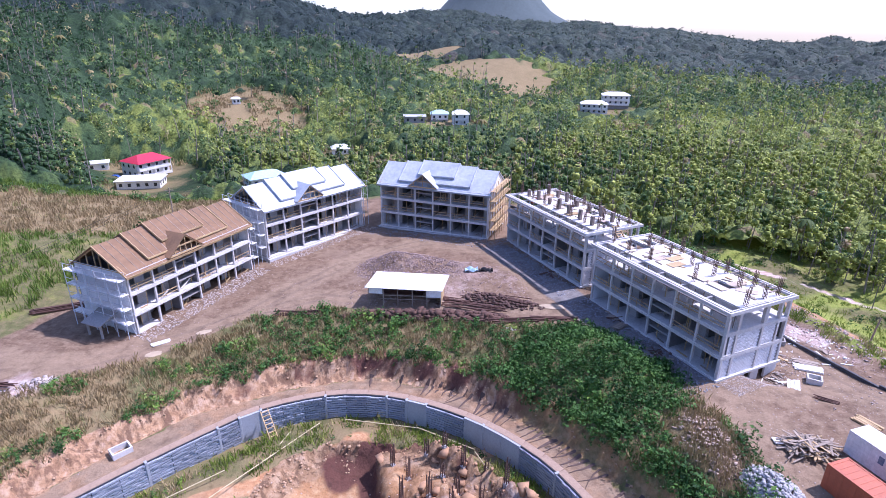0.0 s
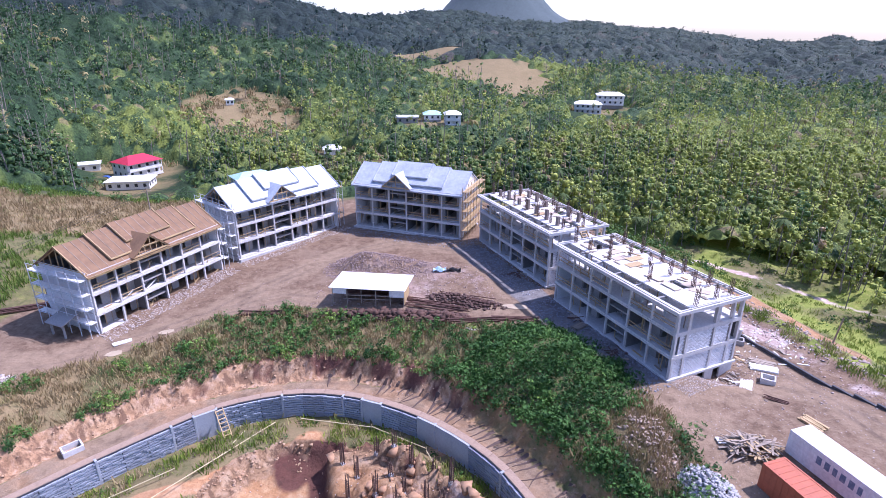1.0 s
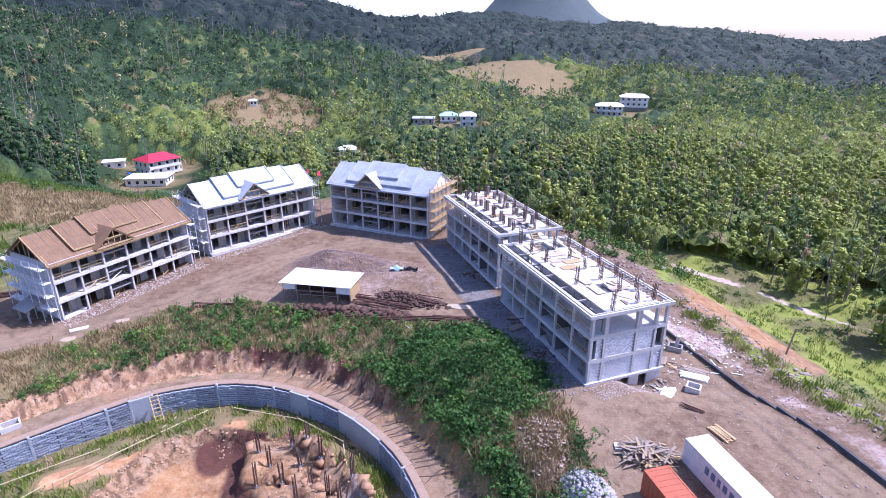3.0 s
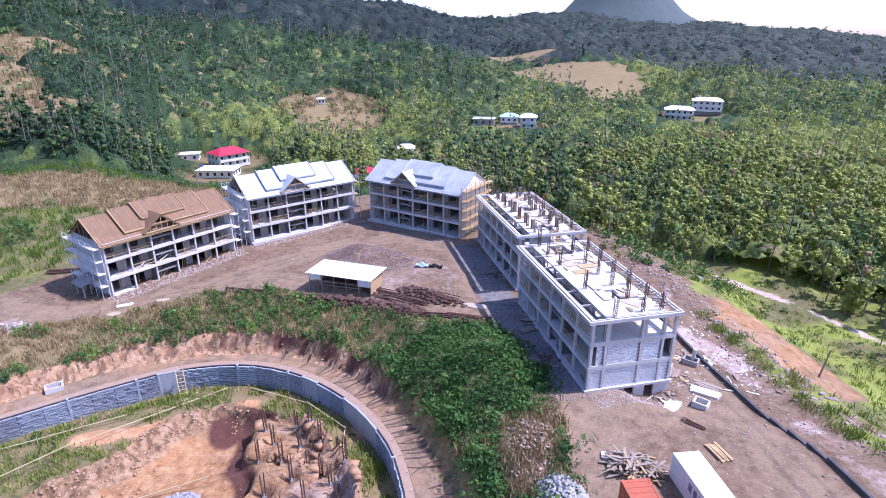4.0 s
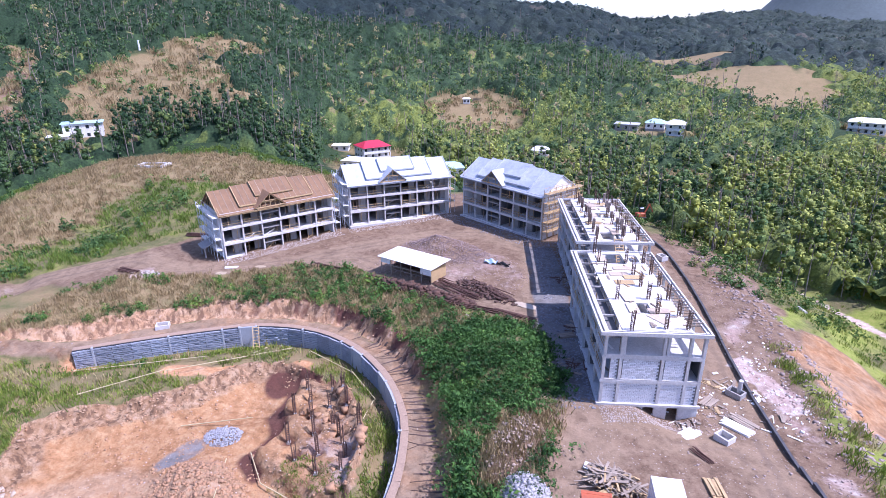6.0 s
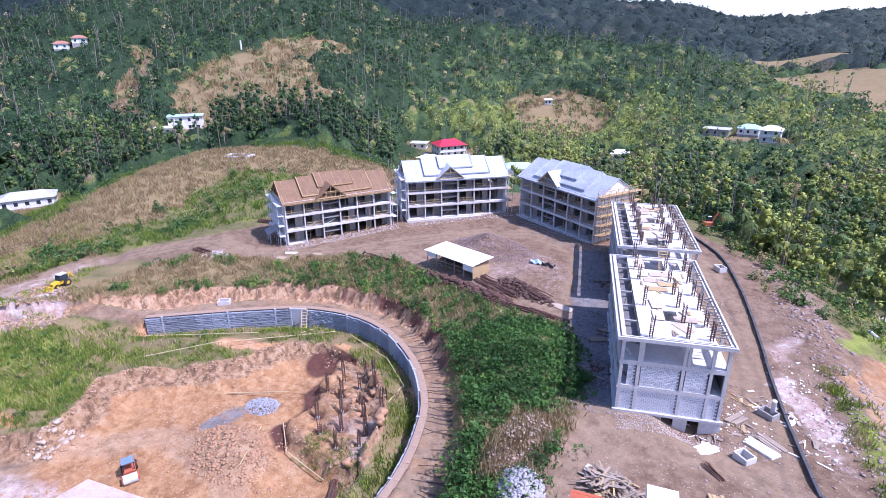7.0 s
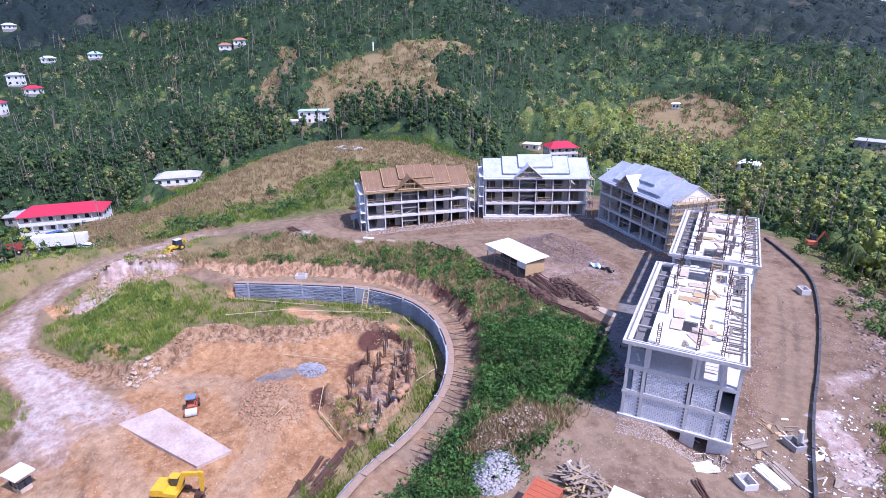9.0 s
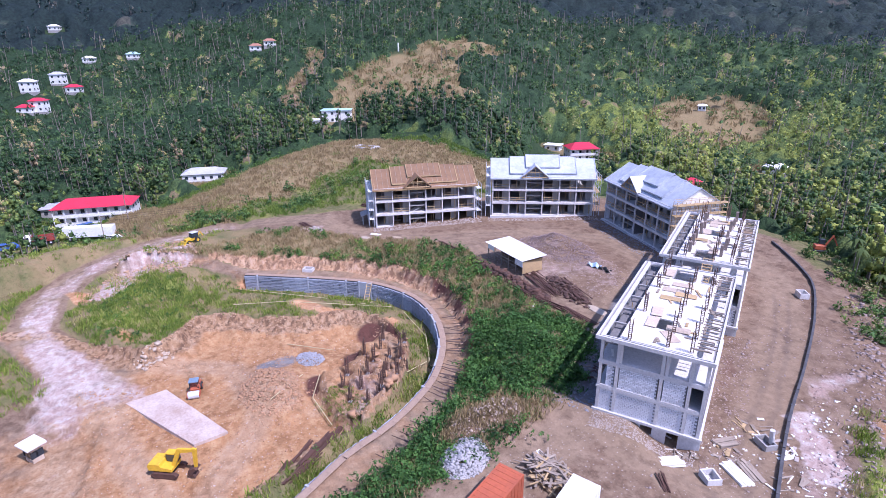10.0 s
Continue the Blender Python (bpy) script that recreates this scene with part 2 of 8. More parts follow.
    # worked-over earth: darker damp crusts and pale dry scrapings with sharp borders
    warp = noise_node(nt, 0.42, 8.0, 0.72)
    soil = weight(sa.outputs[0])
    col = mixed(nt, math_of("MULTIPLY", soil, remap(nt, warp, 0.53, 0.58, 0.0, 0.5)), col, mixed(nt, 1.0, col, (0.62, 0.59, 0.58), "MULTIPLY"))
    col = mixed(nt, math_of("MULTIPLY", soil, remap(nt, warp, 0.44, 0.39, 0.0, 0.45)), col, mixed(nt, 1.0, col, (1.12, 1.11, 1.10), "MULTIPLY"))
    col = mixed(nt, soil, col, mixed(nt, 1.0, col, (0.82, 0.84, 0.83), "MULTIPLY"))
    nt.links.new(col, b.inputs["Base Color"])
    b.inputs["Roughness"].default_value = 0.95
    b.inputs["Specular IOR Level"].default_value = 0.15
    h = math_of("ADD", fine, remap(nt, grit, 0, 1, 0, 0.4))
    bumped(nt, b, h, 0.8, 0.22)
    return m


DUSTY = worn("dusty_slab", (0.50, 0.41, 0.36), (0.30, 0.19, 0.125), 0.9, 0.22, 3.0, 0.0, 1.0)
GROUND = ground_material()

# ---- the lie of the land ----
rng = np.random.default_rng(7)
AZ = np.array([-110, -85, -65, -50, -35, -20, -11, -5, 10, 25, 45], float)
RADII = np.array([130, 200, 280, 360, 450, 700, 1200], float)
HEIGHTS = np.array([
    [-10, -11, -4, 3, 0, -7, -7, -7, -7, -9, -10],
    [-8, -13, 0, 8, -6, -14, -12, -11, -10, -10, -11],
    [0, -8, 12, 21, -9, -15, -11, -8, -8, -9, -11],
    [12, 6, 36, 42, 10, 4, 2, 1, -2, -4, -7],
    [30, 25, 62, 66, 38, 20, 16, 14, 8, 1, -3],
    [85, 110, 118, 108, 85, 62, 36, 28, 20, 8, -2],
    [200, 230, 235, 210, 158, 90, 58, 70, 50, 24, 12]], float)
HUB = (30.0, 0.0)
BANK_TOP = [(-54, 33), (-55.5, 42), (-50, 50.5), (-44, 55.5), (-38.5, 59), (-34.5, 62.6), (-29, 69), (-17, 73), (-7, 70.8),
            (5, 67.6), (13, 68.3), (20.5, 67.8), (25.5, 61.5), (29, 54), (30.8, 46.4), (30.8, 40.5), (31.5, 33), (36, 20), (44, 0), (50, -40)]
ROAD_EDGE = [(-50, 31), (-44.5, 34.5), (-41, 37.5), (-36.2, 44.6), (-29.8, 52.3), (-19.5, 57.8), (-9.5, 60.6), (1, 58.1), (10.8, 51.4), (16.7, 44.8),
             (20.7, 39.6), (24.5, 31), (29, 19), (38, 0), (44, -40)]
WALL = [(-39.6, 34.6), (-35.2, 39.8), (-31, 44.6), (-26.6, 49.2), (-22.3, 53.2), (-16.4, 56), (-11, 57), (-5, 56.3), (1, 54), (6, 50.9),
        (11, 46.2), (14.2, 41.2), (16.4, 36.4), (18, 30.8), (20, 26.6), (21.5, 23.6), (25, 16), (34, -4), (38, -40)]
CUT = [(-62, -40), (-47, -8), (-42, 2), (-32, 8.5), (-24, 14.5), (-26, 19.5), (-31, 23.5), (-28.5, 29), (-24, 34), (-19.8, 39.7), (-19.2, 44), (-17.5, 48),
       (-13, 50.5), (-8, 51), (-2, 50), (4, 46.8), (9, 42.2), (11.5, 37), (13, 31), (15, 24), (20, 12), (28, -8), (30, -40)]
SITE = [(-61, 52), (-58, 66), (-54, 78), (-46, 98), (-35, 114), (-10, 130), (13, 127), (22, 119), (29, 110.5), (35, 98), (40.5, 84), (45.5, 70),
        (51, 57), (55.5, 46.5), (59, 36), (66, 10), (70, -40), (-56, -40), (-66, 5)]
UPPER_ROAD = [(-50, 62, 0.0), (-58, 59, -0.2), (-66, 46, -1.3), (-73, 34, -3.0), (-83, 25, -7.0), (-96, 18, -11.5), (-109, 8, -14), (-112, -8, -14.3), (-114, -34, -14.6)]
SPUR_ROAD = [(-109, 6, -14.0), (-103, -4, -13.6), (-92, -24, -12.5)]
CREST = [(-58, 120, -0.5), (-83, 109, 3.2), (-105, 101, 5.6), (-117, 91, 5.5), (-114, 78, 4), (-106, 60, 1), (-103, 48, -1), (-106, 37, -5), (-123, 25, -11)]
PADS = [(-125, 222, -16.5, 26), (-115, 196, -16, 24), (-96, 168, -14.5, 26), (-148, 222, -15, 14), (-56, 265, -16, 22), (-8, 297, -5, 28), (92, 346, -5, 34), (-166, 52, -11, 22), (-180, 114, 5, 20),
        (-146, 13, -16.5, 24), (-119, 305, 2, 18), (-68, 193, -12, 16), (-50, 195, -12, 14)]
LOOP_ROAD = [(-72, 38, -2.8), (-68, 27, -2.3), (-66, 17.5, -2.7), (-61, 7, -4.2), (-53, 1, -5.4), (-42, -1, -6.4), (-28, 4.5, -7.3), (-15, 11, -7.6)]
VALLEY_ROAD = [(34, 150, -9.5), (50, 128, -8.8), (71, 108, -8.6), (84, 99.5, -10.8), (110, 84, -12), (150, 70, -13)]


SLAB = [(-13.2, 10.8), (1.3, 17.2), (1.0, 21.4), (-13.6, 16.1)]
PITS = [(-3.4, 46, 0.9, 0.8), (0.5, 48.2, 0.8, 0.8), (-1, 43.6, 1.0, 1.0), (2.6, 46.4, 0.9, 0.9), (-3.9, 43.4, 1.0, 1.1), (2, 44.2, 0.8, 0.9), (5, 46, 0.8, 0.8), (1.4, 41.4, 1.0, 1.0),
        (4.4, 42.6, 0.9, 0.9), (7, 43.4, 0.8, 0.7), (-0.6, 39.0, 1.1, 1.1), (4, 39.2, 0.9, 0.9), (7.4, 40.2, 0.8, 0.7), (2.2, 37.2, 1.2, 1.0), (6, 36.6, 0.9, 0.7)]
PLATEAU = [(-7.6, 49.6), (-6.9, 46.4), (-6.1, 43.6), (-3.2, 41.3), (-2.4, 38), (-2.8, 35.6), (0.5, 34.4), (8, 33.4), (11.6, 36), (10.3, 41), (7, 45.3), (2, 48.6), (-3, 50.0)]
LEDGE_PATH = [(41.8, 103), (46.7, 95), (44.3, 88), (43.6, 81), (47, 72), (51.5, 63), (54.3, 56.5), (58, 48), (61, 38)]
TAN_YARD = [(-10.5, 8.3), (1.7, 4.7), (8, -6), (8, -30), (-40, -30), (-24, -2), (-14.7, 1.6)]
PALE_SLOPE = [(-56.2, 18.8), (-52.5, 14.5), (-48.2, 10.6)]
BARE_SLOPE = [(-62, 28.5), (-63.5, 22), (-60.5, 14.5), (-53, 8), (-49, 7.6), (-47.5, 12.5), (-52, 19), (-47, 22.5), (-49, 26.5), (-53, 29)]
RED_SLOPE = [(49.5, 78), (51.5, 92), (57, 94), (64, 87), (69, 78), (69, 70), (63.5, 64), (56, 66)]
LIME_PATCH = [(45.0, 73.5), (47.2, 70.5), (49.5, 68.5), (51.5, 66.5)]
HILL_TRACK = [(-310, 155), (-265, 139), (-242, 118), (-228, 108.5), (-206, 106)]


def smooth(x, a, b):
    t = np.clip((x - a) / (b - a), 0, 1)
    return t * t * (3 - 2 * t)


def dist_to(line, x, y, closed=False):
    """Distance to a polyline, and the share of the way along it (in nodes)."""
    pts = np.array([p[:2] for p in line], float)
    if closed:
        pts = np.vstack([pts, pts[:1]])
    best, at = np.full(x.shape, 1e9), np.zeros(x.shape)
    for i in range(len(pts) - 1):
        a, d = pts[i], pts[i + 1] - pts[i]
        t = np.clip(((x - a[0]) * d[0] + (y - a[1]) * d[1]) / (d @ d), 0, 1)
        r = np.hypot(x - a[0] - t * d[0], y - a[1] - t * d[1])
        near = r < best
        best, at = np.where(near, r, best), np.where(near, i + t, at)
    return best, at


def inside(poly, x, y):
    pts, res = np.array([p[:2] for p in poly], float), np.zeros(x.shape, bool)
    for (x0, y0), (x1, y1) in zip(pts, np.roll(pts, -1, 0)):
        if y0 != y1:
            res ^= ((y0 > y) != (y1 > y)) & (x < x0 + (y - y0) * (x1 - x0) / (y1 - y0))
    return res


SOUTH = [(60, -60), (-70, -60)]
WEST_BANK = [(-70, -60), (-62, 0), (-57, 20)]
WAVES = [(rng.uniform(0, 6.28), rng.uniform(0, 6.28), rng.uniform(0.7, 1.4)) for _ in range(9)]


def ripple(x, y, size):
    """Soft irregular waves of about that size, between -1 and 1."""
    s = 0
    for i, (a, p, k) in enumerate(WAVES):
        s = s + np.sin((x * np.cos(a + i) + y * np.sin(a + i)) * 6.28 * k / size + p + 1.3 * np.sin((x * np.sin(a) - y * np.cos(a)) * 4.1 / size + i))
    return s / 5.0


def speck(x, y, size, seed):
    """One octave of smooth random heights, between -1 and 1."""
    u, v = x / size + seed * 17.3, y / size - seed * 9.1
    i, j = np.floor(u), np.floor(v)
    f, g = u - i, v - j
    f, g = f * f * (3 - 2 * f), g * g * (3 - 2 * g)

    def corner(a, b):
        h = np.sin(a * 127.1 + b * 311.7 + seed * 74.7) * 43758.5453
        return (h - np.floor(h)) * 2 - 1
    lo = corner(i, j) * (1 - f) + corner(i + 1, j) * f
    hi = corner(i, j + 1) * (1 - f) + corner(i + 1, j + 1) * f
    return lo * (1 - g) + hi * g


def rough(x, y, size, seed=1):
    """Broken natural relief: three octaves of random heights."""
    return 0.57 * speck(x, y, size, seed) + 0.3 * speck(x, y, size * 0.47, seed + 1) + 0.16 * speck(x, y, size * 0.23, seed + 2)


def plateau(x, y):
    behind = (x - 22.1) * 0.898 + (y - 75.2) * 0.44
    return np.clip(1.35 + 0.022 * x + 0.02 * (y - 80), -0.4, 2.2) - 1.4 * smooth(behind, 3, 11) * smooth(y, 48, 58)


def outer(x, y):
    """The country round the site."""
    dx, dy = x - HUB[0], y - HUB[1]
    r, az = np.hypot(dx, dy), np.degrees(np.arctan2(dx, dy))
    i = np.clip(np.searchsorted(AZ, az) - 1, 0, len(AZ) - 2)
    j = np.clip(np.searchsorted(RADII, r) - 1, 0, len(RADII) - 2)
    s = np.clip((az - AZ[i]) / (AZ[i + 1] - AZ[i]), 0, 1)
    t = np.clip((r - RADII[j]) / (RADII[j + 1] - RADII[j]), 0, 1)
    s = s * s * (3 - 2 * s)
    h = (HEIGHTS[j, i] * (1 - s) + HEIGHTS[j, i + 1] * s) * (1 - t) + (HEIGHTS[j + 1, i] * (1 - s) + HEIGHTS[j + 1, i + 1] * s) * t
    h = h + ripple(x, y, 130) * np.clip((r - 150) / 60, 0, 5) * 1.5 + ripple(y, x, 420) * np.clip((r - 300) / 100, 0, 4) * 1.3
    h = h - np.clip(r - 1200, 0, 2000) * 0.05
    return h


def ground(x, y):
    x, y = np.asarray(x, float), np.asarray(y, float)
    site_in = inside(SITE, x, y)
    d_site, _ = dist_to(SITE, x, y, True)
    d_out = np.where(site_in, 0, d_site)
    east = smooth(x, 30, 40) * smooth(-y, -125, -105)
    fall = smooth(d_out, 0.8 + 3.5 * east, 32 + 2 * east)
    h = plateau(x, y) * (1 - fall) + outer(x, y) * fall
    h = h + ripple(x, y, 17) * 0.35 * smooth(d_out, 2, 12)
    # rough heap of earth along the ledge past the kerb
    h = h + 1.0 * np.exp(-((d_out - 8.2) / 2.2) ** 2) * smooth(x, 20, 34) * smooth(-y, -118, -100) * (0.55 + 0.9 * rough(x, y, 5))
    h = h + 0.5 * rough(x, y, 3.2, 4) * smooth(d_out, 5, 8) * (1 - smooth(d_out, 16, 26)) * smooth(x, 24, 34)
    # rills down the bare red slope
    red = smooth(dist_to(RED_SLOPE, x, y, True)[0], 0, 1.5) * inside(RED_SLOPE, x, y)
    h = h + red * 0.28 * rough(x * 0.42 - y * 0.91, (x * 0.91 + y * 0.42) * 0.16, 1.5, 9)
    # bank, lower road, bench and pit
    bank_poly = BANK_TOP + SOUTH + WEST_BANK[1:]
    inb = inside(bank_poly, x, y)
    d_top, _ = dist_to(BANK_TOP, x, y)
    d_edge, _ = dist_to(ROAD_EDGE, x, y)
    t = d_edge / (d_edge + d_top + 1e-6)
    rise = 0.66 * smooth(t + 0.04 * ripple(x, y, 2.6) * (t > 0.02), 0.02, 0.19) + 0.34 * smooth(t, 0.17, 1.0)
    crest = plateau(x, y) + 0.9 * np.exp(-(((x + 49) / 7) ** 2 + ((y - 50) / 6) ** 2)) * 1.5
    road_z = -3.2 + 0.9 * smooth(-x, 41, 52)
    bank_h = road_z + (crest - road_z) * rise
    bank_h = bank_h + ripple(x, y, 6) * 0.35 * smooth(t, 0.05, 0.3) * smooth(t, 1.0, 0.8) + np.abs(ripple(x, y, 2.4)) * -0.35 * smooth(t, 0.4, 0.1) * smooth(t, 0, 0.05)
    bush = np.exp(-(((x - 19) / 9) ** 2 + ((y - 58) / 8) ** 2))
    bank_h = bank_h + bush * 2.2 * smooth(t, 0.1, 0.5) * smooth(t, 1.0, 0.7)
    bank_h = bank_h + 1.8 * np.exp(-(((x - 26.5) / 3.2) ** 2 + ((y - 43.5) / 5.0) ** 2))
    h = np.where(inb, bank_h, h)
    inr = inside(ROAD_EDGE + SOUTH + WEST_BANK[1:], x, y)
    h = np.where(inr & inb, road_z, h)
    d_wall, _ = dist_to(WALL, x, y)
    inp = (inside(WALL + SOUTH + WEST_BANK[1:], x, y) | (d_wall < 0.42)) & (x > -66)
    d_cut, _ = dist_to(CUT, x, y)
    inc = inside(CUT, x, y)
    # the mound between the loop road and the pit
    d_loop, k_loop = dist_to(LOOP_ROAD, x, y)
    d_low, _ = dist_to(ROAD_EDGE[:5], x, y)
    mound = -4.9 + 2.6 * np.exp(-(((x + 51) / 9) ** 2 + ((y - 24) / 8) ** 2)) + 1.0 * np.exp(-(((x + 42) / 8) ** 2 + ((y - 12) / 8) ** 2)) - 0.05 * np.clip(20 - y, 0, 40)
    bench = mound * smooth(-x, 26, 36) + -5.1 * (1 - smooth(-x, 26, 36)) - 1.2 * (1 - smooth(d_wall, 0.6, 5.5)) * (x > -42)
    bench = bench + ripple(x, y, 8) * 0.25
    h = np.where(inp, bench, h)
    floor = -7.9 - 0.02 * (20 - y) + ripple(x, y, 11) * 0.12 + 0.22 * rough(x, y, 5.0, 3) + 0.12 * rough(x, y, 1.8, 5)
    heap = np.exp(-(((x + 4.2) / 5.8) ** 2 + ((y - 28.8) / 4.0) ** 2) ** 1.4)
    floor = floor + 1.9 * heap * (1 + 0.16 * rough(x, y, 2.2, 6)) + 0.16 * heap * np.sin((x * 0.75 + y * 0.66) * 5.2 + 1.5 * rough(x, y, 6))
    floor = floor - 0.7 * smooth(dist_to(TAN_YARD, x, y, True)[0], 0.0, 0.8) * inside(TAN_YARD, x, y)
    into = d_cut + 1.1 * rough(x, y, 4.5, 2) + 0.55 * rough(x, y, 1.5, 7)
    talus = smooth(-x, 8, 16)
    slope = smooth(into, 0.2, 1.5) * (1 - 0.42 * talus) + 0.42 * talus * smooth(into, 2.2, 6.0)
    ribs = rough(x, y, 1.7, 8) * 0.7 + rough(x, y, 4.0, 10) * 0.5
    slope = np.clip(slope, 0, 1)
    h = np.where(inc & inp, bench + (floor - bench) * slope + ribs * slope * (1 - slope) * 3.0, h)
    # raised footing ground with hollows dug round the column cages
    d_plate = dist_to(PLATEAU, x, y, True)[0] * np.where(inside(PLATEAU, x, y), 1, -1) + 0.35 * ripple(x, y, 2.6)
    foot = smooth(d_plate, -0.5, 0.6) * (inc & inp)
    h = h + foot * (2.15 + 0.3 * ripple(x, y, 4.5))
    h = h - 0.8 * np.exp(-(((x + 9.6) / 3.2) ** 2 + ((y - 45) / 5) ** 2) ** 2) * (1 - foot) * (inc & inp) * smooth(d_cut, 1.0, 2.5)
    for hx, hy, hr, hd in PITS:
        h = h - hd * np.exp(-(((x - hx) ** 2 + (y - hy) ** 2) / hr ** 2) ** 3) * (1 + 0.3 * ripple(x, y, 2))
    # roads laid into the slope
    for px, py, pz, pr in PADS:
        h = h + (pz - h) * np.exp(-(((x - px) ** 2 + (y - py) ** 2) / pr ** 2) ** 1.5)
    for line, half, soft in ((CREST, 4.0, 24.0), (UPPER_ROAD, 3.4, 6.0), (LOOP_ROAD, 3.6, 4.0), (VALLEY_ROAD, 1.6, 5.0), (SPUR_ROAD, 3.0, 5.0)):
        d, k = dist_to(line, x, y)
        zs = np.array([p[2] for p in line], float)
        n = np.clip(k.astype(int), 0, len(zs) - 2)
        z = zs[n] + (zs[n + 1] - zs[n]) * (k - n)
        w = 1 - smooth(d, half, half + soft)
        if line is CREST:
            w = w * smooth(d_out, 4, 22)
        if line is UPPER_ROAD:
            w = w * (1 - (inb & (y < 58)))
        h = h + (z - h) * w
    # hollow before the basement door
    h = h - 1.15 * np.exp(-(((x - 39.0) / 2.7) ** 2 + ((y - 57.3) / 2.2) ** 2) ** 1.5)
    # heap of gravel and the kerbed-off island in the yard
    h = h + 2.3 * np.exp(-(((x + 8.5) / 4.2) ** 2 + ((y - 87.5) / 4.0) ** 2)) * (1 + 0.15 * ripple(x, y, 2.5))
    h = h + (0.09 * rough(x, y, 4.2, 11) + 0.07 * rough(x, y, 1.6, 12)) * (d_out < 16)
    h = h + 0.35 * rough(x, y, 3.0, 13) * smooth(dist_to(BARE_SLOPE, x, y, True)[0], 0, 1.5) * inside(BARE_SLOPE, x, y)
    d_isl = np.hypot((x - 0.5) / 13.5, (y - 81) / 9.5)
    h = h + 0.35 * (1 - smooth(d_isl, 0.75, 1.05)) * (1 + 0.5 * ripple(x, y, 5))
    return h


def ground_at(x, y):
    return float(ground(np.array([x]), np.array([y]))[0])


def zones(x, y):
    """How much of each kind of cover lies at a place."""
    site_in = inside(SITE, x, y)
    d_site, _ = dist_to(SITE, x, y, True)
    d_out = np.where(site_in, 0, d_site)
    inb = inside(BANK_TOP + SOUTH + WEST_BANK[1:], x, y)
    inr = inside(ROAD_EDGE + SOUTH + WEST_BANK[1:], x, y)
    inp = inside(WALL + SOUTH + WEST_BANK[1:], x, y) & (x > -66)
    inc = inside(CUT, x, y)
    d_edge, _ = dist_to(ROAD_EDGE, x, y)
    d_top, _ = dist_to(BANK_TOP, x, y)
    d_up, _ = dist_to(UPPER_ROAD, x, y)
    d_loop, _ = dist_to(LOOP_ROAD, x, y)
    d_val, _ = dist_to(VALLEY_ROAD, x, y)
    d_cut, _ = dist_to(CUT, x, y)
    hub_r, az = np.hypot(x - HUB[0], y - HUB[1]), np.degrees(np.arctan2(x - HUB[0], y - HUB[1]))
    t = d_edge / (d_edge + d_top + 1e-6)
    rip = ripple(x, y, 14)
    earth = (1 - smooth(d_out, 0, 5 + 4 * (x > 30))) * (~inb)
    earth = np.maximum(earth, (1 - smooth(d_out + 3 * rip, 10, 15)) * (x > 26) * (y < 120))
    west = smooth(-x, 50, 56) * smooth(-y, -47, -40) * (1 - smooth(d_out, 22, 34))
    lawn = smooth(-x, 22, 27) * smooth(-y, -0.5, 1.5) * smooth(d_loop, 3.5, 5.0) * (1 - smooth(d_out, 4, 18))
    west = np.maximum(west, lawn)
    earth = earth * (1 - west)
    earth = np.maximum(earth, (inr & ~inp) * 0.8)
    earth = np.maximum(earth, 1 - smooth(d_up, 2.5, 4.5))
    earth = np.maximum(earth, (1 - smooth(d_loop, 3.0, 5.0)))
    d_spur, _ = dist_to(SPUR_ROAD, x, y)
    earth = np.maximum(earth, 1 - smooth(d_spur, 2.4, 3.6))
    orange = inc * inp * (1 - lawn) * smooth(d_cut, -0.5, 0.5) * (0.95 - 0.5 * smooth(-x, 8, 22) * smooth(-y, -22, -10))
    earth = np.maximum(earth, inc * inp * 0.9 * (1 - lawn))
    yard = inside(TAN_YARD, x, y)
    orange = orange * (1 - 0.45 * yard)
    heap = np.exp(-(((x + 4.2) / 6.0) ** 2 + ((y - 28.8) / 4.2) ** 2) ** 3)
    orange = np.maximum(orange, 0.95 * inc * heap)
    orange = np.maximum(orange, inb * ~inr * (1 - smooth(t, 0.14, 0.24)) * 0.5)
    orange = np.maximum(orange, (inr & ~inp) * 0.40)
    pink = smooth(dist_to(RED_SLOPE, x, y, True)[0] + 1.6 * rough(x, y, 5, 18), -0.2, 1.6) * inside(RED_SLOPE, x, y)
    orange = np.maximum(orange, 0.56 * pink)
    earth = np.maximum(earth, pink)
    earth = earth * (1 - 0.85 * np.exp(-((d_out - 6.8 - 0.8 * rip) / 1.3) ** 2) * (x > 44) * (y < 76) * (y > 38))
    orange = np.maximum(orange, 0.8 * (inp & ~inc) * smooth(rip, 0.5, 0.9))
    bare = smooth(dist_to(BARE_SLOPE, x, y, True)[0] + rough(x, y, 3, 14), -0.3, 1.4) * inside(BARE_SLOPE, x, y)
    earth = np.maximum(earth, bare)
    pale = 0.52 * bare + 0.9 * np.exp(-((dist_to(PALE_SLOPE, x, y)[0] + 0.8 * rough(x, y, 3, 15)) / 2.3) ** 4) + 0.85 * np.exp(-(((x + 49.5) / 6) ** 2 + ((y - 52.5) / 3.2) ** 2))
    pale = pale + 0.85 * np.exp(-((dist_to(LIME_PATCH, x, y)[0] + 1.6 * rough(x, y, 2.2, 16)) / 1.5) ** 4) + 0.2 * np.exp(-((d_out - 2.5) / 2.2) ** 2) * (x > 30) * smooth(rough(x, y, 3.5, 17), 0.25, 0.5) + 0.3 * np.exp(-(((x + 18) / 9) ** 2 + ((y - 6) / 6) ** 2))
    pale = pale + 0.6 * (1 - smooth(d_val, 0.7, 1.5))
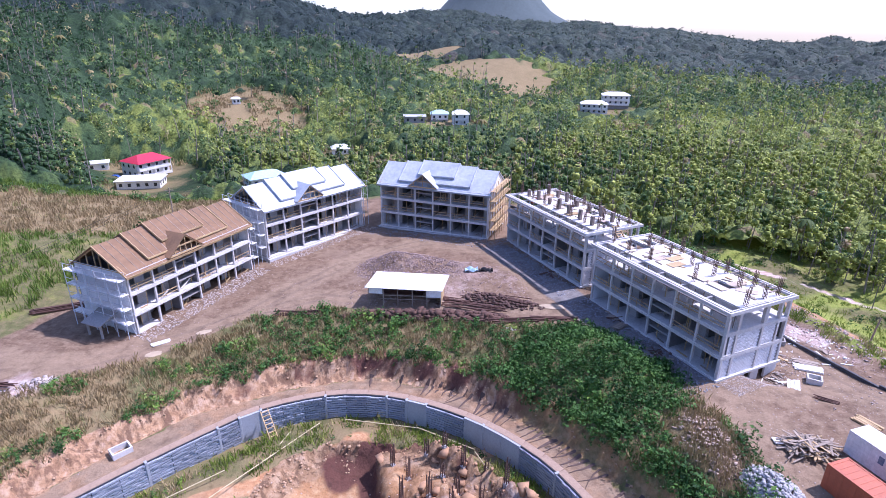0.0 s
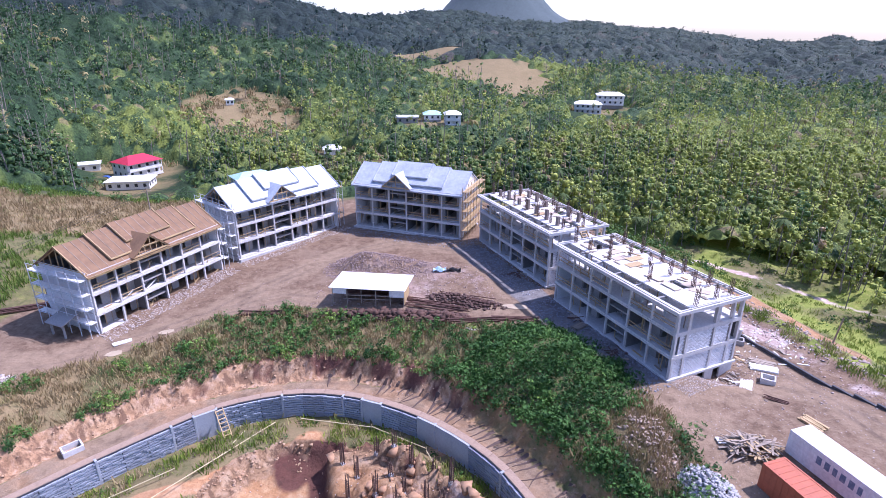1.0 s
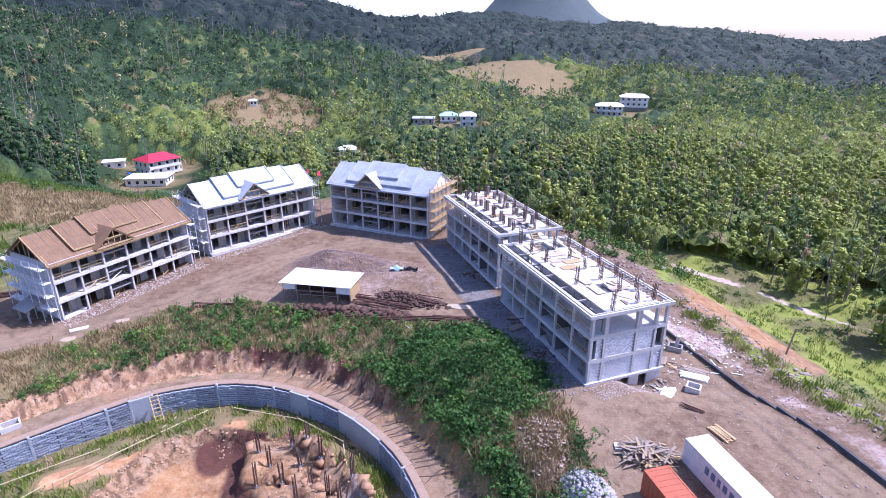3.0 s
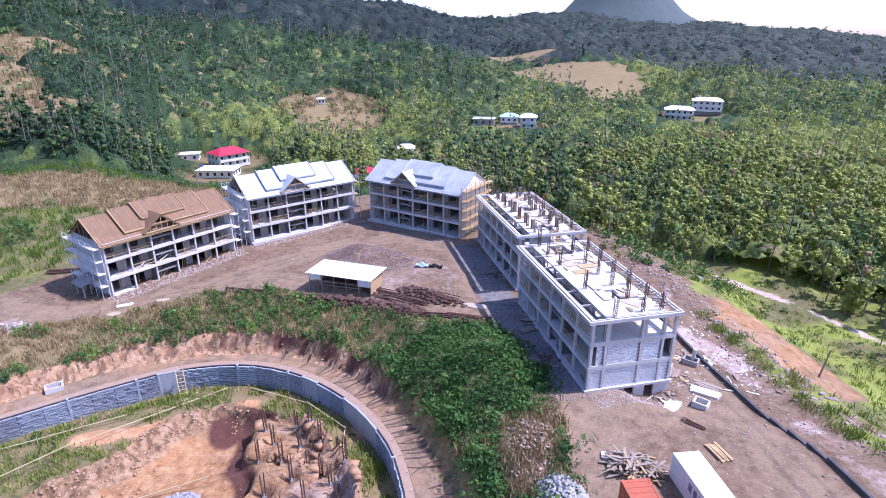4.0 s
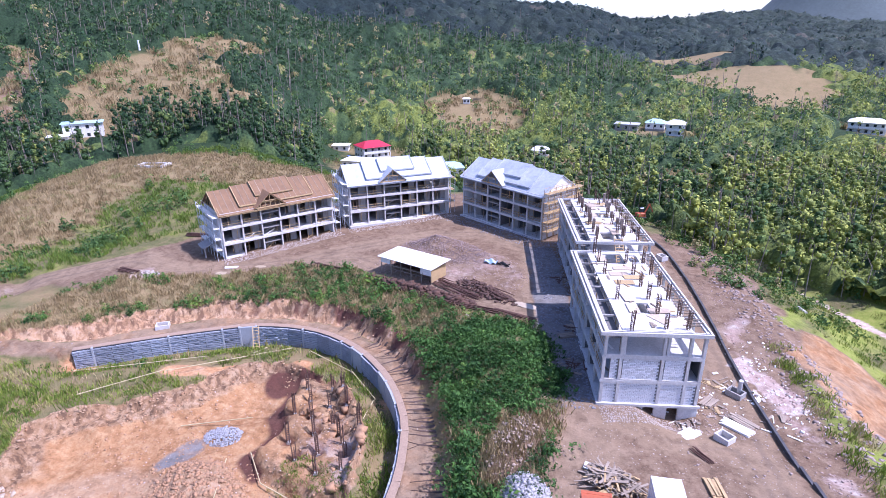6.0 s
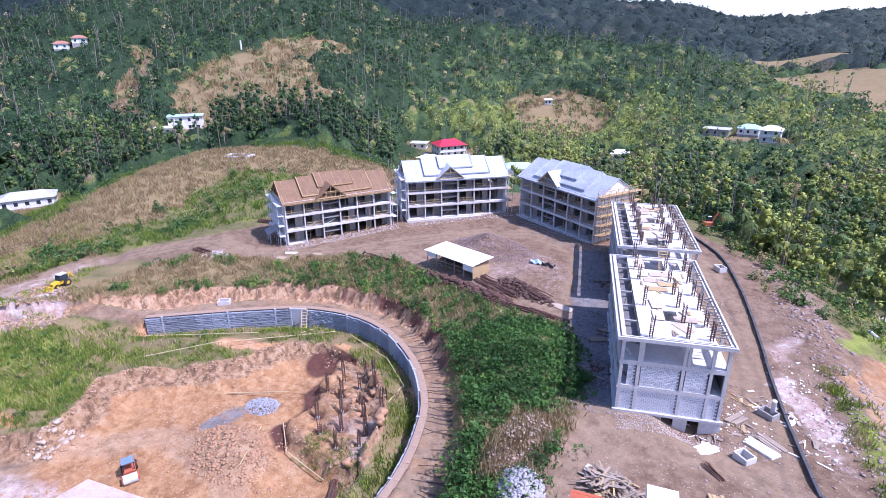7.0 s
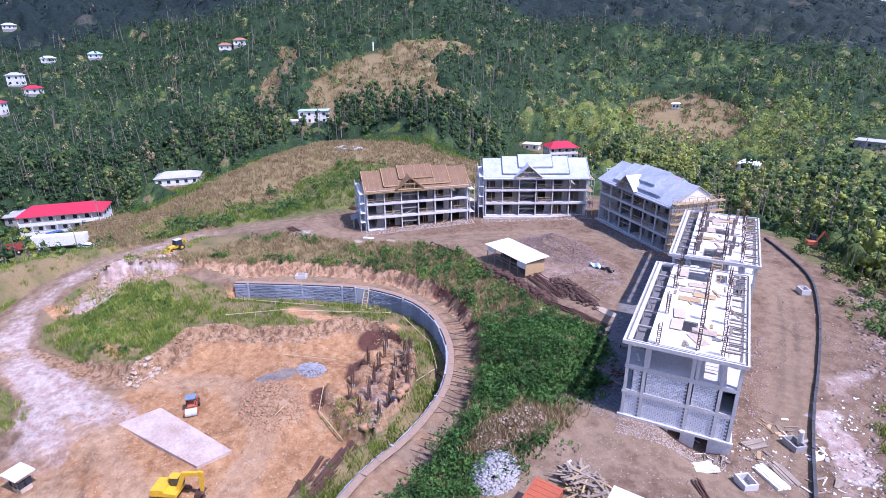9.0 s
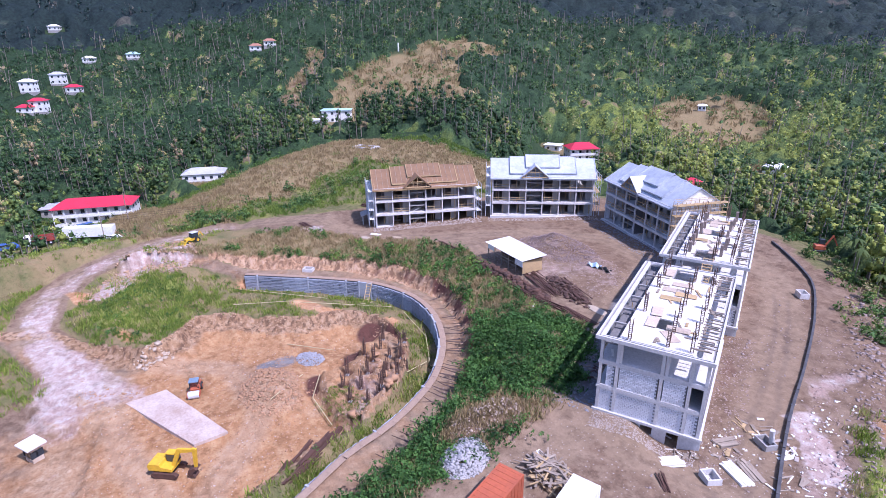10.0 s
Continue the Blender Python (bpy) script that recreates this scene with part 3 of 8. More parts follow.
    pale = pale + 0.44 * np.exp(-(d_loop / 3.2) ** 4) * (1 + 0.3 * smooth(-y, -8, 0)) + 0.4 * np.exp(-(((x + 24) / 12) ** 2 + ((y - 2) / 4) ** 2))
    pale = pale + 0.3 * np.exp(-(((x - 10) / 6) ** 2 + ((y - 41) / 5) ** 2)) * inc
    pale = pale + 0.36 * (1 - smooth(dist_to(LEDGE_PATH, x, y)[0] + 0.8 * ripple(x, y, 6), 1.0, 2.4)) * (~inb)
    d_crest, _ = dist_to(CREST, x, y)
    past = (x + 0.35 * y) < -68
    dry = (1 - smooth(d_crest + 4 * rip, 11, 20)) * smooth(d_out, 8, 16)
    dry = np.maximum(dry, west * (0.6 + 0.3 * rip))
    dry = np.maximum(dry, inb * ~inr * smooth(t, 0.1, 0.2) * (0.5 + 0.25 * rip + 0.3 * smooth(-x, 36, 42)))
    track = 1 - smooth(dist_to(HILL_TRACK, x, y)[0], 2.2, 4.0)
    earth = np.maximum(earth, track)
    dry = np.maximum(dry, 0.8 * (1 - smooth(dist_to(HILL_TRACK, x, y)[0] + 3 * rip, 3, 8)))
    dry = np.maximum(dry, (inp & ~inc) * (0.5 + 0.3 * rip))
    for az0, r0, wa, wr in ((-1, 440, 7.5, 42), (-7, 520, 5.5, 30), (3, 400, 4, 26), (12.5, 300, 2.5, 14), (-9, 440, 2.6, 26), (-55, 285, 6.5, 55), (-50, 345, 5, 14), (-51, 248, 5, 30), (-3, 212, 4.5, 24), (-14, 235, 3, 16), (-25.5, 330, 5.5, 34), (-61, 270, 2.0, 40)):
        dry = np.maximum(dry, 1.15 * np.exp(-(((az - az0 + 1.2 * rip) / wa) ** 2 + ((hub_r - r0 + 9 * rip) / wr) ** 2) ** 2))
    for px, py, pz, pr in PADS:
        dry = np.maximum(dry, 0.58 * np.exp(-(((x - px) ** 2 + (y - py) ** 2) / (pr * 0.8) ** 2) ** 2))
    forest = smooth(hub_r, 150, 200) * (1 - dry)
    road = (1 - smooth(d_up, 2.2, 3.4)) * smooth(-x, 78, 92)
    road = np.maximum(road, 0.62 * (1 - smooth(np.hypot((x + 11.5) / 2.6, (y - 32) / 5.0), 0.5, 1.0)))
    front = (x - 22.1) * 0.898 + (y - 75.2) * 0.44
    run = (x - 22.1) * -0.44 + (y - 75.2) * 0.898
    road = np.maximum(road, 0.8 * smooth(front + 1.2 * rough(x, y, 4, 27), -6.5, -4.5) * smooth(-front, -1, 0.5) * smooth(run, -24, -21) * smooth(-run, -28, -24))
    pits = np.zeros_like(x)
    for hx, hy, hr, hd in PITS:
        pits = np.maximum(pits, 0.62 * np.exp(-(((x - hx) ** 2 + (y - hy) ** 2) / (hr * 1.05) ** 2) ** 3))
    d_plate = dist_to(PLATEAU, x, y, True)[0] * np.where(inside(PLATEAU, x, y), 1, -1)
    pits = np.maximum(pits, (inc & inp) * 0.9 * np.exp(-((d_plate + 1.0) / 1.5) ** 2) * smooth(-x, -1.5, 1.0))
    pits = np.maximum(pits, (inc & inp) * 0.85 * np.exp(-(((x + 11.5) / 2.6) ** 2 + ((y - 48) / 2.6) ** 2) ** 2))
    scarp = (inc & inp) * (1 - smooth(d_cut, 2.2, 4.5)) * 0.85 + 0.9 * inb * ~inr * (1 - smooth(t, 0.16, 0.26)) * smooth(-x, -12, -6)
    scarp = np.maximum(scarp, 0.62 * heap * inc)
    scarp = np.maximum(scarp, 0.5 * (inc & inp) * smooth(d_plate, -0.6, 0.4))
    pale_plate = 0.18 * (inc & inp) * smooth(d_plate, 0.0, 1.0)
    pits = np.maximum(pits, 0.48 * np.exp(-(((x - 35.5 + (y - 75) * 0.45) / 1.5) ** 2 + ((y - 75) / 5) ** 2) ** 2))
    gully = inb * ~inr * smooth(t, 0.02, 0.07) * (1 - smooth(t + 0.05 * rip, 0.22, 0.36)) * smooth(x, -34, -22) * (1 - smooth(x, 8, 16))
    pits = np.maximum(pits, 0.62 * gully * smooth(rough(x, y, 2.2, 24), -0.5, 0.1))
    pale = pale + pale_plate + 0.34 * (1 - smooth(np.hypot((x - 0.5) / 13.5, (y - 81) / 9.5) + 0.15 * rough(x, y, 4, 28), 0.8, 1.05))
    pale = pale + 0.22 * np.exp(-(((x + 21) / 7) ** 2 + ((y - 1) / 4.5) ** 2))
    return earth, orange, pale, dry, road, forest, pits, scarp


LANES = [[(-70, 44), (-60, 57), (-46, 58), (-36, 64), (-29, 71), (-24, 80), (-15, 93), (-4, 99), (9, 95), (14, 84), (17, 74)],
         [(-31, 69.5), (-20, 76), (-4, 73.5), (12, 73), (20, 68), (25, 62), (31, 55), (34, 46), (34.5, 36), (40, 20)],
         [(62, 20), (53, 42), (48, 54), (45.5, 62), (42, 72), (37, 84), (31, 97), (24, 108), (14, 116)],
         [(31, 55), (40, 53), (47, 57)], [(-50, 36), (-44, 37), (-39, 41), (-32, 48), (-24, 55), (-14, 58.6), (-5, 58.6), (3, 55.6), (9.5, 50.2), (14.8, 43.5), (18, 37.5), (21, 29), (25, 19)],
         [(-72, 38), (-68, 27), (-66, 17.5), (-61, 7), (-53, 1), (-42, -1), (-28, 4), (-16, 8), (0, 10), (14, 14)], [(-28, 4), (-20, 18), (-14, 26), (-4, 26)], [(14, 14), (5, 22), (-6, 31)],
         [(-58, 59), (-66, 46), (-73, 34), (-83, 25), (-96, 18)]]


def lanes(x, y):
    """Distance from the nearest wheel track."""
    return np.minimum.reduce([dist_to(line, x, y)[0] for line in LANES])


def axis(lo, hi, fine_lo, fine_hi, step, growth=1.07, cap=26.0):
    mid = list(np.arange(fine_lo, fine_hi, step))
    out, s, v = [], step, mid[-1]
    while v < hi:
        s = min(s * growth, cap)
        v += s
        out.append(v)
    pre, s, v = [], step, mid[0]
    while v > lo:
        s = min(s * growth, cap)
        v -= s
        pre.append(v)
    return np.array(pre[::-1] + mid + out)


def sheet(name, xs, ys, height):
    gx, gy = np.meshgrid(xs, ys)
    px, py = gx.ravel(), gy.ravel()
    pz = height(px, py)
    me = bpy.data.meshes.new(name)
    n, mrows = len(xs), len(ys)
    idx = np.arange(n * mrows).reshape(mrows, n)
    quads = np.stack([idx[:-1, :-1], idx[:-1, 1:], idx[1:, 1:], idx[1:, :-1]], -1).reshape(-1, 4)
    fill(me, np.stack([px, py, pz], -1), quads)
    me.polygons.foreach_set("use_smooth", np.ones(len(quads), bool))
    return me, px, py


def fill(me, verts, faces):
    """Vertices and equal-sided faces into a mesh, quickly."""
    k = faces.shape[1]
    me.vertices.add(len(verts))
    me.vertices.foreach_set("co", np.ascontiguousarray(verts, np.float32).ravel())
    me.loops.add(faces.size)
    me.loops.foreach_set("vertex_index", np.ascontiguousarray(faces, np.int32).ravel())
    me.polygons.add(len(faces))
    me.polygons.foreach_set("loop_start", np.arange(0, faces.size, k, dtype=np.int32))
    me.update(calc_edges=True)


me, gx_, gy_ = sheet("ground", axis(-1700, 1700, -64, 62, 0.54), axis(-900, 2000, 2, 112, 0.54), ground)
earth, orange, pale, dry, road, forest, pits, scarp = zones(gx_, gy_)
for key, chans in (("zone_a", (earth, orange, pale, pits)), ("zone_b", (dry, road, forest, scarp))):
    attr = me.color_attributes.new(key, "FLOAT_COLOR", "POINT")
    attr.data.foreach_set("color", np.ascontiguousarray(np.stack(chans, -1), np.float32).ravel())
attr = me.attributes.new("lush", "FLOAT", "POINT")
off = ~inside(SITE, gx_, gy_)
lush = (0.52 + 0.3 * ripple(gx_, gy_, 18)) * off * smooth(gx_, 44, 52) * smooth(-np.hypot(gx_ - 60, gy_ - 70), -110, -80) + 0.8 * np.exp(-(((gx_ + 38.5) / 12) ** 2 + ((gy_ - 16.5) / 9) ** 2) ** 2)
lush = lush + off * 0.36 * smooth(-gx_, 54, 62) * smooth(-np.hypot(gx_ + 90, gy_ - 60), -75, -55)
attr.data.foreach_set("value", np.clip(lush, 0, 1).astype(np.float32))
attr = me.attributes.new("lane", "FLOAT", "POINT")
attr.data.foreach_set("value", np.minimum(lanes(gx_, gy_), 20).astype(np.float32))
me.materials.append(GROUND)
tagged(new("ground", me), "earth building site, grassy banks and wooded hills", "ground", kind="structure")

# ---- mesh helpers ----
def box(bm, x0, y0, z0, x1, y1, z1):
    v = [bm.verts.new((x, y, z)) for z in (z0, z1) for x, y in ((x0, y0), (x1, y0), (x1, y1), (x0, y1))]
    for f in ((3, 2, 1, 0), (4, 5, 6, 7), (0, 1, 5, 4), (1, 2, 6, 5), (2, 3, 7, 6), (3, 0, 4, 7)):
        bm.faces.new([v[i] for i in f])
    return v


def bar(bm, a, b, w, h=None, up=(0, 0, 1)):
    """A straight bar of w by h from a to b."""
    a, b = Vector(a), Vector(b)
    d = (b - a).normalized()
    s = d.cross(Vector(up))
    s = (s if s.length > 1e-4 else d.cross(Vector((1, 0, 0)))).normalized()
    t = s.cross(d).normalized()
    s, t = s * w / 2, t * (h or w) / 2
    v = [bm.verts.new(p + q) for p in (a, b) for q in (-s - t, s - t, s + t, -s + t)]
    for f in ((3, 2, 1, 0), (4, 5, 6, 7), (0, 1, 5, 4), (1, 2, 6, 5), (2, 3, 7, 6), (3, 0, 4, 7)):
        bm.faces.new([v[i] for i in f])


def tube(bm, a, b, r0, r1=None, sides=6):
    a, b = Vector(a), Vector(b)
    d = (b - a).normalized()
    s = d.orthogonal().normalized()
    t = d.cross(s)
    rings = []
    for p, r in ((a, r0), (b, r0 if r1 is None else r1)):
        rings.append([bm.verts.new(p + (s * math.cos(k * 2 * math.pi / sides) + t * math.sin(k * 2 * math.pi / sides)) * r) for k in range(sides)])
    for k in range(sides):
        bm.faces.new((rings[0][k], rings[0][(k + 1) % sides], rings[1][(k + 1) % sides], rings[1][k]))
    bm.faces.new(rings[0][::-1])
    bm.faces.new(rings[1])


def prism(bm, outline, z0, z1):
    """An upright prism over a plan outline, or any function of corners: outline is (x, y) pairs, anticlockwise."""
    lo, hi = [bm.verts.new((x, y, z0)) for x, y in outline], [bm.verts.new((x, y, z1)) for x, y in outline]
    bm.faces.new(lo[::-1])
    bm.faces.new(hi)
    for i in range(len(lo)):
        j = (i + 1) % len(lo)
        bm.faces.new((lo[i], lo[j], hi[j], hi[i]))


def slab_of(bm, corners, thick):
    """A plate of that thickness below a flat polygon of 3D corners."""
    pts = [Vector(c) for c in corners]
    nrm = (pts[1] - pts[0]).cross(pts[2] - pts[0]).normalized()
    if nrm.z < 0:
        pts.reverse()
        nrm = -nrm
    hi, lo = [bm.verts.new(p) for p in pts], [bm.verts.new(p - nrm * thick) for p in pts]
    bm.faces.new(hi)
    bm.faces.new(lo[::-1])
    for i in range(len(hi)):
        j = (i + 1) % len(hi)
        bm.faces.new((lo[i], lo[j], hi[j], hi[i]))


def mesh_of(name, bm, material, bevel=0.0):
    if bevel:
        bmesh.ops.bevel(bm, geom=bm.edges[:], offset=bevel, segments=1, affect="EDGES", clamp_overlap=True)
    me = bpy.data.meshes.new(name)
    bm.to_mesh(me)
    bm.free()
    me.materials.append(material)
    return me


def part(name, bm, material, parent, label="", bevel=0.0):
    """Links a bmesh (or a mesh made before) as one object under a thing or a part."""
    ob = new(name, mesh_of(name, bm, material, bevel) if isinstance(bm, bmesh.types.BMesh) else bm)
    ob.parent = parent
    return tagged(ob, label)


def thing(name, m, label, category, group="", kind=""):
    ob = new(name)
    ob.matrix_world = m
    return tagged(ob, label, category, group, kind)


def solid(name, bm, material, m, label, category, group="", kind="", bevel=0.0):
    ob = new(name, mesh_of(name, bm, material, bevel))
    ob.matrix_world = m
    return tagged(ob, label, category, group, kind)


def boxed(*sizes):
    bm = bmesh.new()
    for s in sizes:
        box(bm, *s)
    return bm


# ---- apartment blocks ----
STOREY, LEN, DEEP, VERANDA, BAYS = 3.05, 22.8, 10.6, 2.0, 6
PITCH = LEN / BAYS
column_mesh = mesh_of("column", boxed((-0.13, 0, 0, 0.13, 0.30, STOREY - 0.3)), CONCRETE_PALE, 0.02)


def frame_of_building(root, storeys_walled, stair_bay, rng2):
    """Slabs, columns, walls and rails of a three-storey block; its front lies along x at y = 0."""
    if storeys_walled == 3:
        part("plinth", boxed((-0.5, -0.6, -1.6, LEN + 0.5, DEEP + 0.3, -0.02)), CONCRETE_PALE, root)
    else:
        # basement walls with a doorway and a broken opening in the near end
        part("basement_wall", boxed((-0.3, -0.2, -3.2, LEN + 0.12, 0.05, -0.02), (-0.3, DEEP - 0.05, -3.2, LEN + 0.12, DEEP + 0.2, -0.02), (-0.3, 0.06, -3.2, -0.05, DEEP - 0.06, -0.02)), CONCRETE_PALE, root)
        part("basement_end_wall", boxed((LEN - 0.13, 0.06, -3.2, LEN + 0.12, 4.9, -0.02), (LEN - 0.13, 6.1, -3.2, LEN + 0.12, 7.5, -0.02), (LEN - 0.13, 8.7, -3.2, LEN + 0.12, DEEP - 0.06, -0.02),
                                        (LEN - 0.13, 4.901, -0.35, LEN + 0.12, 6.099, -0.02), (LEN - 0.13, 7.501, -0.3, LEN + 0.12, 8.699, -0.02), (LEN - 0.13, 4.901, -3.2, LEN + 0.12, 6.099, -1.3)), CONCRETE_PALE, root)
        part("end_sill", boxed((LEN + 0.121, -0.3, -0.12, LEN + 0.4, DEEP + 0.3, 0.16)), CONCRETE_PALE, root)
    for k in range(4):
        z = k * STOREY
        if k < 3:
            part("floor_slab", boxed((-0.18, -0.05, z, LEN + 0.18, DEEP, z + 0.18)), CONCRETE_PALE, root)
        if k > 0:
            part("edge_beam", boxed((-0.22, -0.12, z - 0.24, LEN + 0.22, 0.30, z - 0.003)), CONCRETE_PALE, root)
    for k in range(3):
        z = k * STOREY + 0.18
        for i in range(BAYS + 1):
            ob = part("column", column_mesh, None, root)
            ob.location = (i * PITCH, 0.02, z)
        if k < storeys_walled:
            # wall behind the veranda, with a wide opening in each bay
            for i in range(BAYS):
                x0, x1 = i * PITCH, (i + 1) * PITCH
                if i == stair_bay:
                    part("stair_wall", boxed((x0 + 0.1, VERANDA + 1.6, z, x1 - 0.1, VERANDA + 1.8, z + STOREY - 0.2)), CONCRETE, root)
                    part("landing", boxed((x0 + 0.11, 0.35, z + 1.35, x1 - 0.11, 1.35, z + 1.55)), CONCRETE, root)
                    continue
                a, b = x0 + 0.12, x0 + (2.45 if i != 0 else 2.2)
                part("veranda_wall", boxed((b, VERANDA, z, x1 - 0.1, VERANDA + 0.2, z + STOREY - 0.2)), CONCRETE, root)
                part("lintel", boxed((a, VERANDA + 0.01, z + 2.5, b - 0.001, VERANDA + 0.19, z + STOREY - 0.2)), CONCRETE, root)
            for i in range(1, BAYS):
                part("party_wall", boxed((i * PITCH - 0.1, VERANDA + 0.21 if i not in (stair_bay, stair_bay + 1) else 0.4, z, i * PITCH + 0.1, DEEP - 0.22, z + STOREY - 0.2)), CONCRETE_SHADED, root)
            part("rear_wall", boxed((-0.1, DEEP - 0.2, z, LEN + 0.1, DEEP, z + STOREY - 0.2)), CONCRETE_SHADED, root)
            for x in ((0, LEN) if storeys_walled == 3 else (0,)):
                part("end_wall", boxed((x - 0.12, VERANDA * 0.2 + 0.01, z, x + 0.12, DEEP - 0.21, z + STOREY - 0.2)), BLOCK, root)
        if k > 0:
            for i in range(BAYS):
                if i == stair_bay or rng2.random() < 0.15:
                    continue
                bm = bmesh.new()
                x0, x1 = i * PITCH + 0.16, (i + 1) * PITCH - 0.16
                for hgt in (0.55, 1.05):
                    bar(bm, (x0, 0.1, z + hgt + rng2.uniform(-0.08, 0.08)), (x1, 0.1, z + hgt + rng2.uniform(-0.08, 0.08)), 0.05, 0.10)
                if rng2.random() < 0.5:
                    xm = rng2.uniform(x0 + 0.6, x1 - 0.6)
                    bar(bm, (xm, 0.1, z), (xm, 0.1, z + 1.15), 0.07, 0.07, (1, 0, 0))
                part("guard_rail", bm, TIMBER, root)
    # timber props and loose boards left in the bays
    for k in range(3):
        z = k * STOREY + 0.18
        for i in range(BAYS):
            for _ in range(rng2.choice((1, 2, 3))):
                x, y = i * PITCH + rng2.uniform(0.5, PITCH - 0.5), rng2.uniform(0.5, VERANDA + 0.6 if k == 2 and storeys_walled == 2 else VERANDA - 0.2)
                bm = bmesh.new()
                bar(bm, (x, y, z), (x + rng2.uniform(-0.15, 0.15), y, z + STOREY - 0.5), 0.09, 0.09, (1, 0, 0))
                part("prop", bm, TIMBER if rng2.random() < 0.6 else TIMBER_GREY, root)
            if rng2.random() < 0.6:
                x, l = i * PITCH + rng2.uniform(0.9, 1.6), rng2.uniform(1.0, 1.9)
                bm = bmesh.new()
                bar(bm, (x, 0.7, z + 0.06), (x + l, rng2.uniform(0.5, 1.2), z + rng2.choice((0.06, 0.06, 0.9))), 0.25, 0.06)
                part("loose_board", bm, rng2.choice((TIMBER, TIMBER_GREY, ZINC)), root)
    # dog-leg stairs in their bay
    x0, x1 = stair_bay * PITCH + 0.2, (stair_bay + 1) * PITCH - 0.2
    for k in range(2):
        z = k * STOREY + 0.18
        bm = bmesh.new()
        half = (x1 - x0) / 2
        n = 9
        for s in range(n):
            box(bm, x0 + (x1 - x0) * s / n, 1.4, z + STOREY / 2 * s / n, x0 + (x1 - x0) * (s + 1) / n, 2.4, z + STOREY / 2 * (s + 1) / n)
            box(bm, x1 - (x1 - x0) * (s + 1) / n, 2.45, z + STOREY / 2 * (1 + s / n), x1 - (x1 - x0) * s / n, 3.5, z + STOREY / 2 * (1 + (s + 1) / n))
        part("stair_flight", bm, CONCRETE, root)


def gable_roof(root, skin, frame_mat, gable_at, rise=3.3, over=0.55, trusses=True):
    """A pitched roof with two stepped-up sections and a cross gable over the stairs."""
    z0, zr, yr = 3 * STOREY, 3 * STOREY + rise, DEEP / 2
    k = rise / yr
    eave = z0 - over * k

    def panel(name, xa, xb, lift, down, front=True):
        ya = yr - (yr + over) * down
        zb = zr - (yr - ya) * k
        if not front:
            pts = [(xa, yr, zr + lift), (xb, yr, zr + lift), (xb, DEEP - ya, zb + lift), (xa, DEEP - ya, zb + lift)]
        else:
            pts = [(xa, ya, zb + lift), (xb, ya, zb + lift), (xb, yr, zr + lift), (xa, yr, zr + lift)]
        bm = bmesh.new()
        slab_of(bm, pts, 0.12 + (0.0 if lift == 0 else 0.26))
        ob = part(name, bm, skin, root)
        if front:
            bm = bmesh.new()
            for x in (xa, xb):
                bar(bm, (x, ya, zb + lift + 0.02), (x, yr, zr + lift + 0.02), 0.12, 0.26)
            bar(bm, (xa, ya - 0.02, zb + lift - 0.03), (xb, ya - 0.02, zb + lift - 0.03), 0.08, 0.24)
            part("barge_board", bm, frame_mat, ob)
            if skin is PLY:
                n = int((xb - xa) / 1.15)
                for i in range(1, n):
                    x = xa + (xb - xa) * i / n
                    bm = bmesh.new()
                    bar(bm, (x, ya + 0.05, zb + lift + 0.03), (x, yr - 0.05, zr + lift + 0.01), 0.07, 0.06)
                    part("batten", bm, TIMBER_GREY, ob)

    for front in (True, False):
        panel("roof_panel", -over, LEN + over, 0.0, 1.0, front)
        panel("raised_panel", LEN * 0.17, LEN * 0.83, 0.42, 0.82, front)
        panel("top_panel", LEN * 0.33, LEN * 0.67, 0.84, 0.60, front)
    # cross gable
    xc, hw, gr = (gable_at + 0.5) * PITCH, PITCH * 0.78, 2.6
    zt = z0 + gr
    yb = (zt - z0) / k
    for s in (-1, 1):
        bm = bmesh.new()
        slab_of(bm, [(xc, -0.75, zt + 0.15), (xc + s * (hw + 0.25), -0.75, z0 + 0.05), (xc + s * (hw + 0.25), 0.5, z0 + 0.1), (xc, yb + 0.6, zt + 0.15)], 0.12)
        part("gable_slope", bm, skin, root)
    bm = bmesh.new()
    for s in (-1, 1):
        bar(bm, (xc, -0.6, zt - 0.05), (xc + s * hw, -0.6, z0 + 0.05), 0.09, 0.2)
        for q in (0.33, 0.66):
            bar(bm, (xc + s * hw * q, -0.55, z0 + 0.05), (xc + s * hw * q, -0.55, z0 + gr * (1 - q)), 0.07, 0.09, (1, 0, 0))
    bar(bm, (xc - hw, -0.6, z0 + 0.05), (xc + hw, -0.6, z0 + 0.05), 0.09, 0.2)
    bar(bm, (xc - hw * 0.5, -0.6, z0 + gr * 0.48), (xc + hw * 0.5, -0.6, z0 + gr * 0.48), 0.07, 0.14)
    bar(bm, (xc, -0.55, z0), (xc, -0.55, zt), 0.08, 0.1, (1, 0, 0))
    part("gable_frame", bm, TIMBER, root)
    # rafters in the open gable ends
    for x in (-0.1, LEN + 0.1):
        bm = bmesh.new()
        for s in (0, 1):
            ye = 0 if s == 0 else DEEP
            bar(bm, (x, ye, z0 - 0.1), (x, yr, zr - 0.2), 0.08, 0.22)
            for q in (0.3, 0.6, 0.9):
                y = ye + (yr - ye) * q
                bar(bm, (x, y, z0), (x, y, z0 + rise * q - 0.25), 0.07, 0.12, (1, 0, 0))
        bar(bm, (x, 0, z0 + 0.05), (x, DEEP, z0 + 0.05), 0.1, 0.18)
        part("gable_end_frame", bm, TIMBER, root)
    bm = bmesh.new()
    bar(bm, (-over, -over - 0.03, eave - 0.08), (LEN + over, -over - 0.03, eave - 0.08), 0.06, 0.24)
